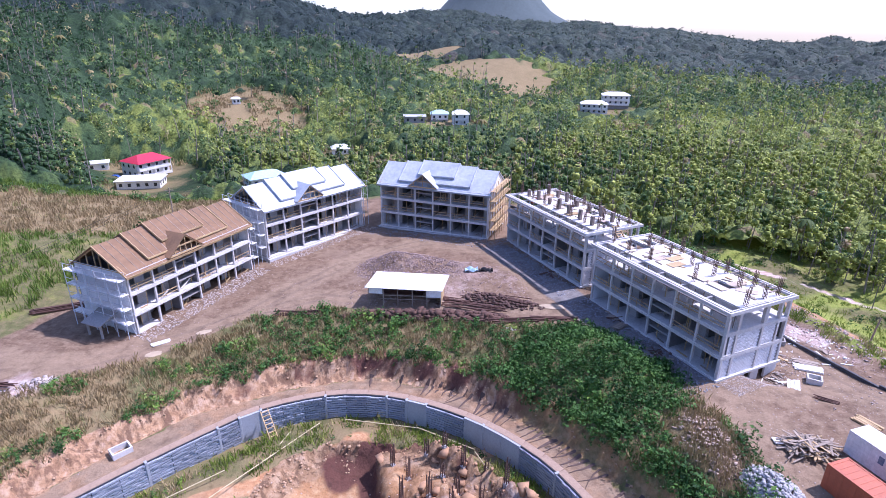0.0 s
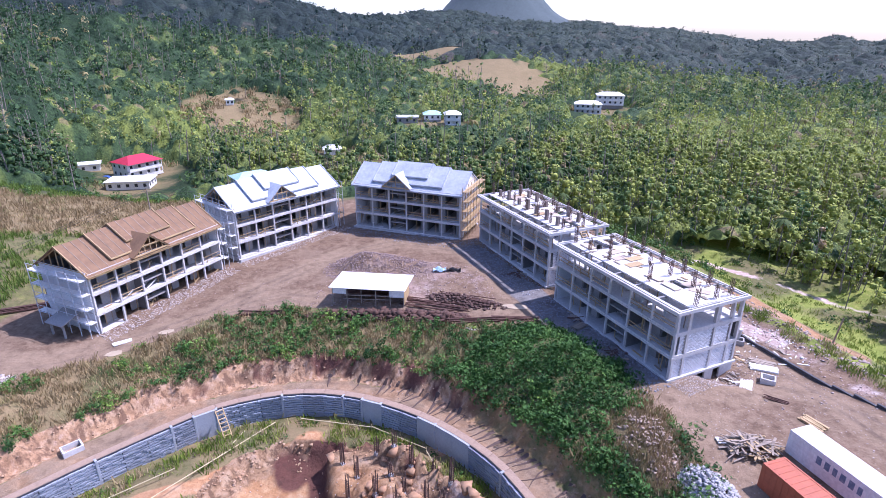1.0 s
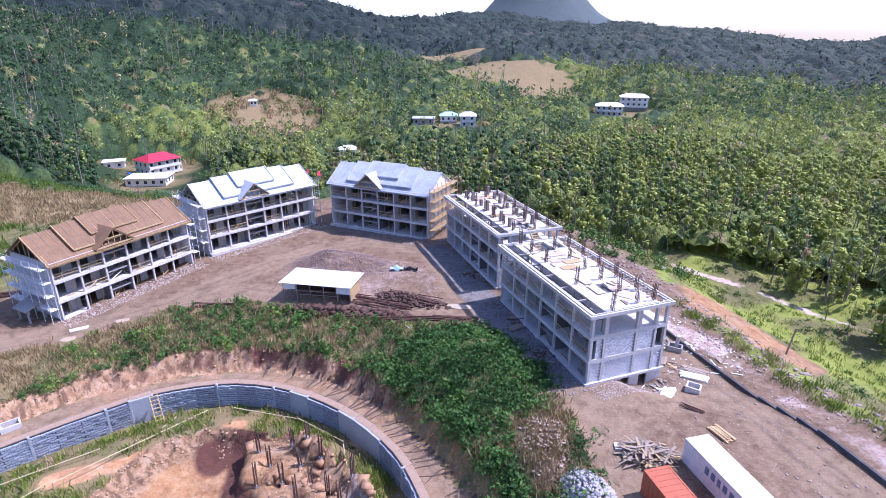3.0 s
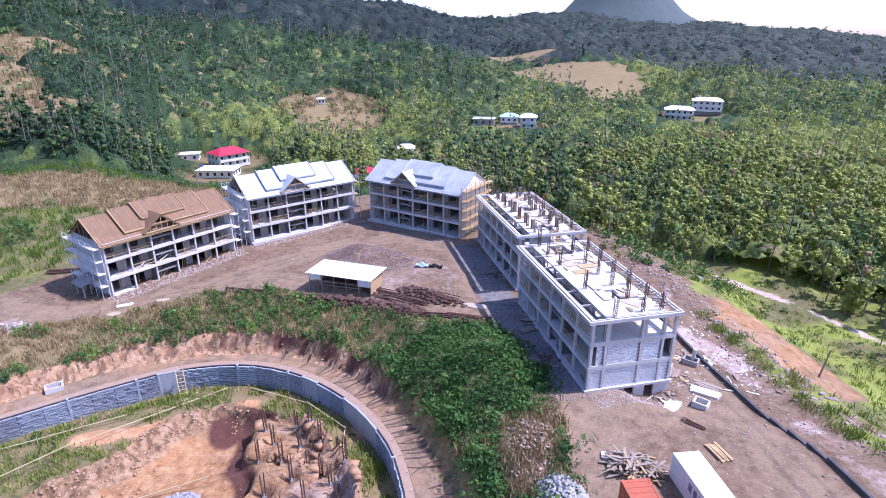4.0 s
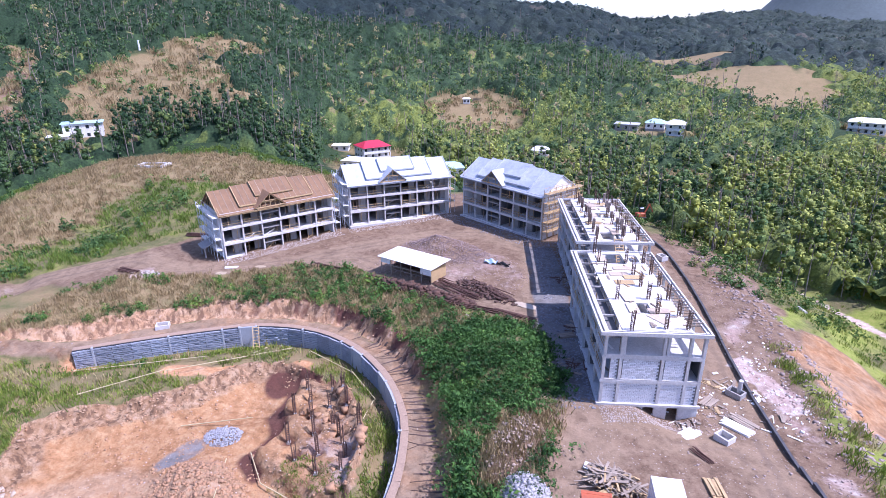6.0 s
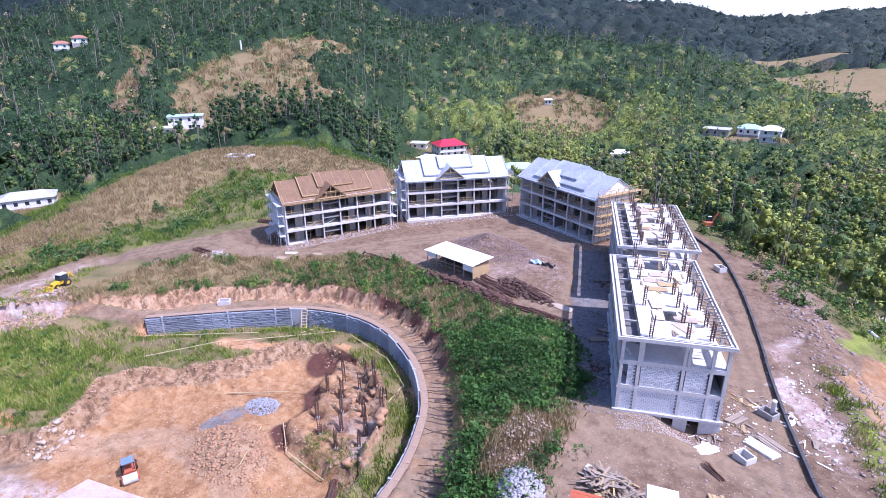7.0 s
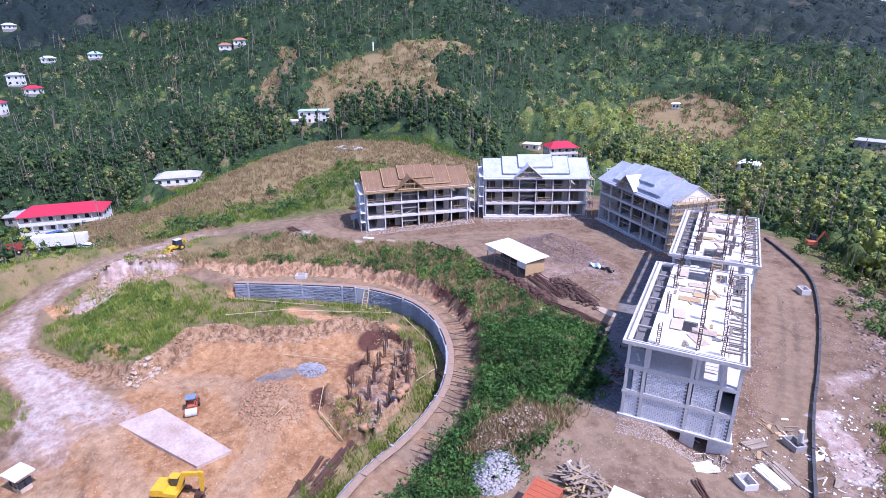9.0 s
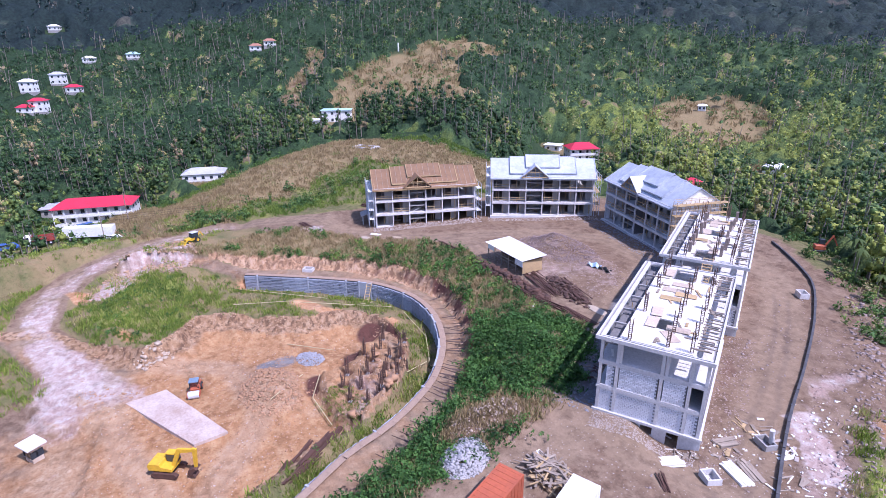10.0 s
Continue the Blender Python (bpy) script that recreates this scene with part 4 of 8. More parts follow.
    part("fascia", bm, frame_mat, root)


def block_pose(x, y, z, heading):
    """A building whose front left corner stands there; heading: the way its front runs, anticlockwise from +x."""
    return pose(x, y, z, 0, 0, heading)


A = thing("apartment_block", block_pose(-42.4, 65.3, 0.0, math.degrees(math.atan2(0.927, 0.376))),
          "three-storey concrete shell with brown boarded roof under construction", "building", "apartment blocks")
frame_of_building(A, 3, 2, random.Random(1))
gable_roof(A, PLY, TIMBER, 2)
B = thing("apartment_block", block_pose(-31.9, 90.2, 1.4, math.degrees(math.atan2(0.793, 0.608))),
          "three-storey concrete shell with silvery roof underlay", "building", "apartment blocks")
frame_of_building(B, 3, 2, random.Random(2))
gable_roof(B, SHEET, SHEET, 2)
C = thing("apartment_block", block_pose(-14.0, 108.1, 1.9, math.degrees(math.atan2(-0.334, 0.942))),
          "three-storey concrete shell with pale underlay roof and timber scaffold", "building", "apartment blocks")
frame_of_building(C, 3, 2, random.Random(3))
gable_roof(C, SHEET, SHEET, 2)
bm = bmesh.new()
v = [bm.verts.new((x, y, z)) for x in (LEN + 0.2, LEN + 0.28) for y, z in ((0.3, 3 * STOREY + 0.15), (DEEP - 0.3, 3 * STOREY + 0.15), (DEEP / 2, 3 * STOREY + 3.05))]
for f in ((2, 1, 0), (3, 4, 5), (0, 1, 4, 3), (1, 2, 5, 4), (2, 0, 3, 5)):
    bm.faces.new([v[i] for i in f])
part("gable_panel", bm, ZINC, C, "white boarded gable")


def unroofed(x, y, z, heading, label, seed, holes, stubs):
    root = thing("unfinished_block", block_pose(x, y, z, heading), label, "building", "unroofed blocks")
    r2 = random.Random(seed)
    frame_of_building(root, 2, 3, r2)
    zt = 3 * STOREY
    # ring beams and roof slab with openings
    for nm, o, w, lo, hi in (("ring_beam", 0.55, 0.2, 0.4, 0.0), ("gutter_kerb", 0.1, 0.14, 0.3, -0.04), ("gutter_floor", 0.35, 0.25, 0.3, -0.2)):
        x0, x1, y0, y1 = -o, LEN + o, -o, DEEP + o - 0.2
        part(nm, boxed((x0, y0, zt - lo, x1, y0 + w, zt + hi), (x0, y1 - w, zt - lo, x1, y1, zt + hi), (x0, y0 + w + 0.001, zt - lo, x0 + w, y1 - w - 0.001, zt + hi),
                       (x1 - w, y0 + w + 0.001, zt - lo, x1, y1 - w - 0.001, zt + hi)), CONCRETE if nm == "gutter_floor" else CONCRETE_PALE, root)
    for i in range(BAYS + 1):
        for yy in (VERANDA, DEEP * 0.62, DEEP - 0.3):
            ob = part("column", column_mesh, None, root)
            ob.location = (i * PITCH, yy, 2 * STOREY + 0.18)
        part("roof_beam", boxed((i * PITCH - 0.12, 0.31, zt - 0.4, i * PITCH + 0.12, DEEP - 0.12, zt - 0.18)), CONCRETE, root)
    # Added across the open strip to make the shadow solid; shade in its colour.
    part("recessed_slab", boxed((0.3, 0.32, zt - 1.1, LEN - 0.3, 1.74, zt - 0.98)), CONCRETE_SHADED, root)
    # one broad slab, left open along both long sides and at the stairs
    xs = sorted({0.1, LEN - 0.1, *(v for h in holes for v in h[:2])})
    ys = sorted({1.75, DEEP - 1.55, *(v for h in holes for v in h[2:])})
    for xa, xb in zip(xs, xs[1:]):
        runs, start = [], None
        for ya, yb in zip(ys, ys[1:]):
            if any(h[0] <= xa < h[1] and h[2] <= ya < h[3] for h in holes):
                start = None
            elif start is None:
                start = ya
                runs.append([ya, yb])
            else:
                runs[-1][1] = yb
        for ya, yb in runs:
            part("roof_slab", boxed((xa, ya, zt - 0.16, xb, yb, zt)), SLAB_TOP, root)
    for n in range(int(LEN / 0.75)):
        if r2.random() < 0.8:
            bm = bmesh.new()
            bar(bm, (0.5 + n * 0.75, DEEP - 1.7, zt + 0.05), (0.5 + n * 0.75 + r2.uniform(-0.1, 0.1), DEEP + r2.uniform(-0.3, 0.2), zt + 0.05), 0.1, 0.1)
            part("joist", bm, TIMBER_GREY, root)
    for h in holes:
        bm = bmesh.new()
        for ya, yb in ((h[2], h[2] + 0.14), (h[3] - 0.14, h[3])):
            box(bm, h[0] + 0.002, ya, zt - 0.5, h[1] - 0.002, yb, zt - 0.162)
        part("trimmer", bm, CONCRETE, root)
    # starter bars and column stubs
    for i in range(BAYS + 1):
        for yy in (VERANDA + 0.7, DEEP * 0.6, DEEP * 0.81):
            if r2.random() < 0.1:
                continue
            bm = bmesh.new()
            h = r2.uniform(1.9, 2.8)
            cx, lean = min(max(i * PITCH, 0.4), LEN - 0.4) + r2.uniform(-0.2, 0.2), r2.uniform(-0.12, 0.12)
            for dx in (-0.19, 0.0, 0.19):
                for dy in (-0.14, 0.14):
                    bar(bm, (cx + dx, yy + dy, zt - 0.1), (cx + dx + lean + r2.uniform(-0.08, 0.08), yy + dy + r2.uniform(-0.08, 0.08), zt + h * r2.uniform(0.85, 1.0)), 0.045)
            for q in range(1, 9):
                zq = zt + h * q / 11
                for dy in (-0.15, 0.15):
                    bar(bm, (cx - 0.2 + lean * q / 11, yy + dy, zq), (cx + 0.2 + lean * q / 11, yy + dy, zq), 0.03)
                for dx in (-0.2, 0.2):
                    bar(bm, (cx + dx + lean * q / 11, yy - 0.15, zq), (cx + dx + lean * q / 11, yy + 0.15, zq), 0.03)
            part("starter_cage", bm, REBAR, root)
    # sheets of formwork lying on the slab
    for n in range(9):
        bx, by, a = r2.uniform(2, LEN - 2), r2.uniform(3.2, DEEP - 3), r2.choice((0, 0.1, 1.6, 1.5, 0.6))
        ca, sa = math.cos(a), math.sin(a)
        bm = bmesh.new()
        slab_of(bm, [(bx + u * ca - v * sa, by + u * sa + v * ca, zt + 0.07 + 0.012 * n) for u, v in ((-1.2, -0.6), (1.2, -0.6), (1.2, 0.6), (-1.2, 0.6))], 0.03)
        part("formwork_sheet", bm, r2.choice((TIMBER, SHUTTER, SHUTTER)), root)
    # formwork boards, stub columns and loose planks on the slab
    for n in range(26):
        bx, by, l, a = r2.uniform(0.8, LEN - 0.8), r2.uniform(VERANDA + 0.3, DEEP - 0.8), r2.uniform(0.5, 2.2), r2.choice((0, 0, 1.57, 0.4))
        d = Vector((math.cos(a), math.sin(a), 0)) * l / 2
        bm = bmesh.new()
        c = Vector((bx, by, zt + 0.06))
        bar(bm, c - d, c + d, r2.uniform(0.1, 0.3), 0.08)
        part("plank", bm, r2.choice((TIMBER_GREY, TIMBER_GREY, TIMBER)), root)
    for n in range(stubs):
        bx, by = (n // 2 + 0.6) * LEN / (stubs / 2 + 0.4), (3.4, 7.4)[n % 2] + r2.uniform(-0.4, 0.4)
        part("column_stub", boxed((bx - 0.3, by - 0.2, zt + 0.001, bx + 0.3, by + 0.2, zt + r2.uniform(0.9, 1.9))), STUB, root)
    return root


block_mesh = mesh_of("block", boxed((-0.035, -0.189, -0.087, 0.035, 0.189, 0.087)), BLOCK)


def block_end(root):
    """The near end: columns, beams and panels of laid blocks, the top storey left open."""
    edges = (0.16, 1.9, 6.3, 9.0, DEEP - 0.16)
    for k in range(3):
        z0, z1 = k * STOREY + 0.19, (k + 1) * STOREY - 0.33
        for y in edges:
            part("end_column", boxed((LEN - 0.2, y - 0.16, z0, LEN + 0.2, y + 0.16, z1 + 0.32)), CONCRETE_PALE, root)
        if k < 2:
            part("end_beam", boxed((LEN - 0.19, 0.33, z1, LEN + 0.19, DEEP - 0.33, z1 + 0.33)), CONCRETE_PALE, root)
    q, laid = random.Random(14), bmesh.new()
    for k in range(2):
        z0, z1 = k * STOREY + 0.19, (k + 1) * STOREY - 0.33
        for i in range(4):
            if k == 1 and i == 3:
                continue
            y0, y1 = edges[i] + 0.17, edges[i + 1] - 0.17
            if k == 1:
                y0, y1 = y0 + (0.5 if i == 0 else 0.1), y1 - 0.1
            part("mortar_bed", boxed((LEN - 0.1, y0, z0, LEN + 0.06, y1, z1)), MORTAR, root)
            z, row = z0 + 0.1, 0
            while z < z1 - 0.05:
                y = y0 + (0.2 if row % 2 == 0 else 0.0)
                while y < y1 - 0.1:
                    if k == 1:
                        ob = part("block", block_mesh, None, root)
                        ob.location = (LEN + 0.06 + q.uniform(0, 0.015), min(max(y, y0 + 0.195), y1 - 0.195), z)
                    else:
                        c, dx = min(max(y, y0 + 0.195), y1 - 0.195), q.uniform(0, 0.015)
                        box(laid, LEN + 0.025 + dx, c - 0.189, z - 0.087, LEN + 0.095 + dx, c + 0.189, z + 0.087)
                    y += 0.41
                z, row = z + 0.207, row + 1
    tagged(part("blockwork", laid, BLOCK, root), kind="stuff")


HEAD = math.degrees(math.atan2(-0.898, 0.44))
E_BLOCK = unroofed(22.1, 75.2, 1.7, HEAD, "unroofed concrete frame with block end wall and starter bars", 4,
                   ((0.6, 4.3, 3.7, 6.3), (16.2, 18.7, 3.7, 6.0), (1.0, 3.6, 7.0, 8.3)), 0)
block_end(E_BLOCK)
D_BLOCK = unroofed(11.4, 99.8, 2.0, HEAD, "unroofed concrete frame with timber stair on its top", 5,
                   ((19.0, 22.2, 3.7, 6.3), (8.6, 11.2, 4.2, 6.6), (3.0, 5.2, 3.2, 5.0), (14.4, 16.2, 6.6, 8.2)), 14)
block_end(D_BLOCK)

# ---- shed in the yard ----
shed = thing("site_shed", pose(-11.7, 73.3, ground_at(-6, 75), 0, 0, -4.5), "open timber shed with white sheet roof", "shed")
bm = bmesh.new()
slab_of(bm, [(-0.3, -0.3, 2.75), (11.3, -0.3, 2.75), (11.9, 4.6, 3.25), (0.5, 4.6, 3.25)], 0.08)
part("roof", bm, ZINC, shed)
for x in (0.2, 2.4, 4.6, 6.8, 9.0, 11.0):
    for y in (0.1, 4.2):
        part("post", boxed((x - 0.06, y - 0.06, -0.3, x + 0.06, y + 0.06, 2.7 + 0.1 * y)), TIMBER_GREY, shed)
part("side_panel", boxed((8.9, -0.05, 1.5, 11.1, 0.0, 2.6)), WHITE, shed)
part("end_panel", boxed((11.1, 0.0, 0.3, 11.16, 4.2, 2.5)), TIMBER, shed)
part("bench", boxed((1, 2.4, 0.55, 8, 3.4, 0.65), (1.1, 2.5, 0.0, 1.2, 2.6, 0.549), (7.8, 2.5, 0.0, 7.9, 2.6, 0.549)), RUST, shed)
# Dark boards added at the back so the shed's inside looks shaded.
part("rear_wall", boxed((0.26, 4.27, -0.2, 10.94, 4.33, 2.9)), RUST, shed, "added dark boards in place of the shed's inner shade")
part("side_panel", boxed((0.27, -0.05, 1.7, 2.3, 0.0, 2.6)), WHITE, shed)
for zz in (0.9, 1.5):
    bm = bmesh.new()
    bar(bm, (2.0, -0.02, zz), (9.4, -0.02, zz + 0.15), 0.06, 0.1)
    part("rail", bm, TIMBER_GREY, shed)


# ---- containers ----
def container(x, y, heading, length, paint, label):
    z = ground_at(x, y)
    root = thing("shipping_container", pose(x, y, z, 0, 0, heading), label, "container", "containers")
    n = int(length / 0.3)
    for yy, s in ((0, -1), (2.44, 1)):
        bm = bmesh.new()
        rows = []
        for i in range(2 * n):
            x0 = 0.1 + (length - 0.2) * ((i + 1) // 2) / n
            yo = yy + s * (0.03 if ((i + 1) // 2 + i) % 2 == 0 else 0.0)
            rows.append([bm.verts.new((x0, q, zz)) for q, zz in ((yo, 0.15), (yo, 2.5), (yy - s * 0.02, 2.5), (yy - s * 0.02, 0.15))])
        for u, w in zip(rows, rows[1:]):
            for k in range(4):
                bm.faces.new((u[k], u[(k + 1) % 4], w[(k + 1) % 4], w[k]))
        bmesh.ops.recalc_face_normals(bm, faces=bm.faces[:])
        part("side_wall", bm, paint, root)
    bm = bmesh.new()
    rows = []
    for i in range(2 * n):
        x0 = length * ((i + 1) // 2) / n
        zc = 2.55 + (0.03 if ((i + 1) // 2 + i) % 2 == 0 else 0)
        rows.append([bm.verts.new((x0, yy, zz)) for yy, zz in ((0.05, zc), (2.39, zc), (2.39, 2.5), (0.05, 2.5))])
    for u, w in zip(rows, rows[1:]):
        for k in range(4):
            bm.faces.new((u[k], u[(k + 1) % 4], w[(k + 1) % 4], w[k]))
    bmesh.ops.recalc_face_normals(bm, faces=bm.faces[:])
    part("roof", bm, paint, root)
    for x0 in (0.0, length - 0.06):
        part("end_wall", boxed((x0, 0.05, 0.15, x0 + 0.06, 2.39, 2.5)), paint, root)
    bm = bmesh.new()
    for xx in (0, length - 0.15):
        for yy in (-0.04, 2.33):
            box(bm, xx, yy, 0, xx + 0.15, yy + 0.15, 2.6)
    for zz in (0.0, 2.45):
        for yy in (-0.04, 2.33):
            box(bm, 0.16, yy, zz, length - 0.16, yy + 0.15, zz + 0.15)
    part("corner_frame", bm, paint, root)
    part("floor", boxed((0.1, 0.12, 0.1, length - 0.1, 2.32, 0.2)), TIMBER_GREY, root)
    return root


container(35.0, 39.0, -70, 6.1, ORANGE, "rusty orange shipping container with corrugated sides")
white_box = container(39.8, 43.4, -70, 12.2, WHITE, "long dirty white shipping container with worn blue marks")
MARK = worn("faded_blue_mark", (0.10, 0.16, 0.24), (0.45, 0.47, 0.50), 0.7, 1.5, 6.0)
for x0, w in ((3.0, 0.5), (3.8, 0.5), (4.6, 0.4), (5.3, 0.5), (6.1, 0.5), (6.9, 0.4)):
    part("mark", boxed((x0, -0.036, 1.2, x0 + w, -0.03, 2.0)), MARK, white_box)
part("mark", boxed((-0.008, 0.7, 1.3, -0.002, 1.5, 2.1)), MARK, white_box)

# ---- woods ----
def leaf_crown(r, n, spread, tall, size, lobes=4):
    """Leaf clumps as bent quads in several uneven lobes; returns vertices and quads."""
    cs = r.normal(0, 1, (lobes, 3)) * (spread * 0.42, spread * 0.42, tall * 0.22)
    which = r.integers(0, lobes, n)
    d = r.normal(0, 1, (n, 3))
    d /= np.linalg.norm(d, axis=1)[:, None]
    rad = r.uniform(0.55, 1.0, n)[:, None]
    c = cs[which] + d * rad * (spread * 0.5, spread * 0.5, tall * 0.3)
    nrm = d + r.normal(0, 0.3, (n, 3)) + (0, 0, 0.3)
    nrm /= np.linalg.norm(nrm, axis=1)[:, None]
    a = np.cross(nrm, r.normal(0, 1, (n, 3)))
    a /= np.linalg.norm(a, axis=1)[:, None]
    b = np.cross(nrm, a)
    s = size * r.uniform(0.6, 1.25, n)[:, None]
    q = np.stack([c - a * s, c - b * s * 0.7 + nrm * s * 0.25, c + a * s, c + b * s * 0.7 + nrm * s * 0.15], 1)
    return q.reshape(-1, 3), np.arange(4 * n).reshape(n, 4)


def trunk_quads(r, tall, thick, limbs=3):
    vs, fs = [], []

    def seg(a, b, r0, r1):
        k = len(vs)
        for p, rr in ((a, r0), (b, r1)):
            for i in range(4):
                vs.append((p[0] + rr * math.cos(i * 1.571), p[1] + rr * math.sin(i * 1.571), p[2]))
        for i in range(4):
            fs.append((k + i, k + (i + 1) % 4, k + 4 + (i + 1) % 4, k + 4 + i))
    lean = r.normal(0, 0.05 * tall, 2)
    top = (lean[0], lean[1], tall * 0.8)
    seg((0, 0, -0.8), top, thick, thick * 0.35)
    for _ in range(limbs):
        t = r.uniform(0.45, 0.75)
        s = np.array(top) * t
        a = r.uniform(0, 6.28)
        seg(s, (s[0] + math.cos(a) * tall * 0.22, s[1] + math.sin(a) * tall * 0.22, s[2] + tall * 0.2), thick * 0.4, thick * 0.12)
    return np.array(vs), np.array(fs)


def tree_crown(r, n, spread, low, high, size, lobes):
    """Leafy lobes stacked up a trunk: sprays of leaves over the lobes, and the dense twiggy mass inside them."""
    t = (np.arange(lobes) + r.uniform(0.1, 0.9, lobes)) / lobes
    wide = np.sin(0.5 + 2.3 * t) ** 0.7
    a = r.uniform(0, 6.28, lobes)
    off = spread * 0.42 * wide * r.uniform(0.25, 1.0, lobes)
    rad = spread * 0.36 * (0.45 + 0.55 * wide) * r.uniform(0.75, 1.2, lobes)
    cs = np.stack([np.cos(a) * off, np.sin(a) * off, low + (high - low) * t], -1)
    share = rad ** 2 / (rad ** 2).sum()
    which = r.choice(lobes, n, p=share)
    d = r.normal(0, 1, (n, 3)) + (0, 0, 0.45)
    d /= np.linalg.norm(d, axis=1)[:, None]
    c = cs[which] + d * (rad[which] * r.uniform(0.65, 1.35, n))[:, None]
    nrm = d + r.normal(0, 0.42, (n, 3)) + (0, 0, 0.15)
    nrm /= np.linalg.norm(nrm, axis=1)[:, None]
    u = np.cross(nrm, r.normal(0, 1, (n, 3)))
    u /= np.linalg.norm(u, axis=1)[:, None]
    w = np.cross(nrm, u)
    s = size * r.uniform(0.55, 1.3, n)[:, None]
    leaves = np.stack([c - u * s, c - w * s * 0.7 - nrm * s * 0.2, c + u * s, c + w * s * 0.7 - nrm * s * 0.25], 1).reshape(-1, 3)
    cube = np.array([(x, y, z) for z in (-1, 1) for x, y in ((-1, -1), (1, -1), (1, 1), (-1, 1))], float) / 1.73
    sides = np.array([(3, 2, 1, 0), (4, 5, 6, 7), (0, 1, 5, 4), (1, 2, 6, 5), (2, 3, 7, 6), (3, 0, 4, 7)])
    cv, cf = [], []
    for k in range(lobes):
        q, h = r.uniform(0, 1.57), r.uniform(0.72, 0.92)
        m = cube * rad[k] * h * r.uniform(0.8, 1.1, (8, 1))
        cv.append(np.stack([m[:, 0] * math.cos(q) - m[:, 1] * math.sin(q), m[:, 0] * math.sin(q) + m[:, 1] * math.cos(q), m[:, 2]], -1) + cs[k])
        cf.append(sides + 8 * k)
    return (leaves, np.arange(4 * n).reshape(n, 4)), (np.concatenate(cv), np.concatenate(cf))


def tree_kind(r, tall, crown, leaves, size, limbs=3, lobes=4, low=0.3, thick=1.0):
    sprays, mass = tree_crown(r, leaves, crown, tall * low, tall * 0.93, size, lobes)
    return trunk_quads(r, tall, (0.012 * tall + 0.04) * thick, limbs), sprays, mass


def palm_kind(r, tall, fronds=11, blades=4):
    tv, tf = trunk_quads(r, tall * 1.22, 0.16, 0)
    vs, fs = [], []
    top = np.array([tv[4:8, 0].mean(), tv[4:8, 1].mean(), tall * 0.97])
    for i in range(fronds):
        a = i * 6.283 / fronds + r.uniform(-0.2, 0.2)
        up = r.uniform(0.1, 0.9)
        d, side = np.array([math.cos(a), math.sin(a), 0]), np.array([-math.sin(a), math.cos(a), 0])
        prev = None
        for k in range(blades + 1):
            t = k / blades
            p = top + d * 2.6 * t + np.array([0, 0, up * 1.6 * t - 2.4 * t * t])
            w = 0.42 * math.sin(0.35 + 2.6 * t)
            e = len(vs)
            vs += [p - side * w - (0, 0, 0.12), p + side * w - (0, 0, 0.12)]
            if prev is not None:
                fs.append((prev, prev + 1, e + 1, e))
            prev = e
    return (tv, tf), (np.array(vs), np.array(fs)), None


def scatter(name, kinds, places, scales, tones, label, category, leaf, leaf_in=None):
    """Many trees joined into three meshes (trunks, crowns and the twigs inside them) of one thing of the kind stuff."""
    root = new(name)
    tagged(root, label, category, kind="stuff")
    r = np.random.default_rng(len(places))
    turn, pick = r.uniform(0, 6.28, len(places)), r.integers(0, len(kinds), len(places))
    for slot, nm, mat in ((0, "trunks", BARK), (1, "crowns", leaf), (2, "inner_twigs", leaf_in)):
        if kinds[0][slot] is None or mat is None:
            continue
        av, af, at, base = [], [], [], 0
        for k, kind in enumerate(kinds):
            sel = np.nonzero(pick == k)[0]
            if not len(sel):
                continue
            v, f = kind[slot]
            c, s = np.cos(turn[sel]), np.sin(turn[sel])
            x = (v[None, :, 0] * c[:, None] - v[None, :, 1] * s[:, None]) * scales[sel, None] + places[sel, 0, None]
            y = (v[None, :, 0] * s[:, None] + v[None, :, 1] * c[:, None]) * scales[sel, None] + places[sel, 1, None]
            z = v[None, :, 2] * scales[sel, None] + places[sel, 2, None]
            av.append(np.stack([x, y, z], -1).reshape(-1, 3))
            af.append((f[None] + (np.arange(len(sel)) * len(v))[:, None, None]).reshape(-1, 4) + base)
            at.append(np.repeat(tones[sel], len(f)))
            base += len(sel) * len(v)
        me = bpy.data.meshes.new(nm)
        fill(me, np.concatenate(av), np.concatenate(af))
        attr = me.attributes.new("tone", "FLOAT", "FACE")
        attr.data.foreach_set("value", np.concatenate(at).astype(np.float32))
        if slot == 2:
            me.polygons.foreach_set("use_smooth", np.ones(len(me.polygons), bool))
        me.materials.append(mat)
        ob = new(nm, me)
        ob.parent = root
        tagged(ob, kind="stuff")
    return root


HOUSES = [(-315, -9, 8), (-316, -3, 8), (-347, -7, 8), (-370, 8, 8), (-344, 15, 8), (-433, 29, 8), (-423, 57, 8), (-499, 12, 8), (-340, 125, 8), (-337, 134, 8),
          (-125, 222, 16), (-115, 196, 16), (-148, 222, 8), (-119, 305, 6), (-55, 265, 9), (-20, 296, 9), (-6, 299, 9), (4, 292, 9), (84, 340, 12), (101, 360, 13), (-166, 52, 11), (-183, 114, 11),
          (-146, 13, 17), (-155, 8, 12), (-68, 193, 10), (-50, 195, 7), (-255, 189, 4)]


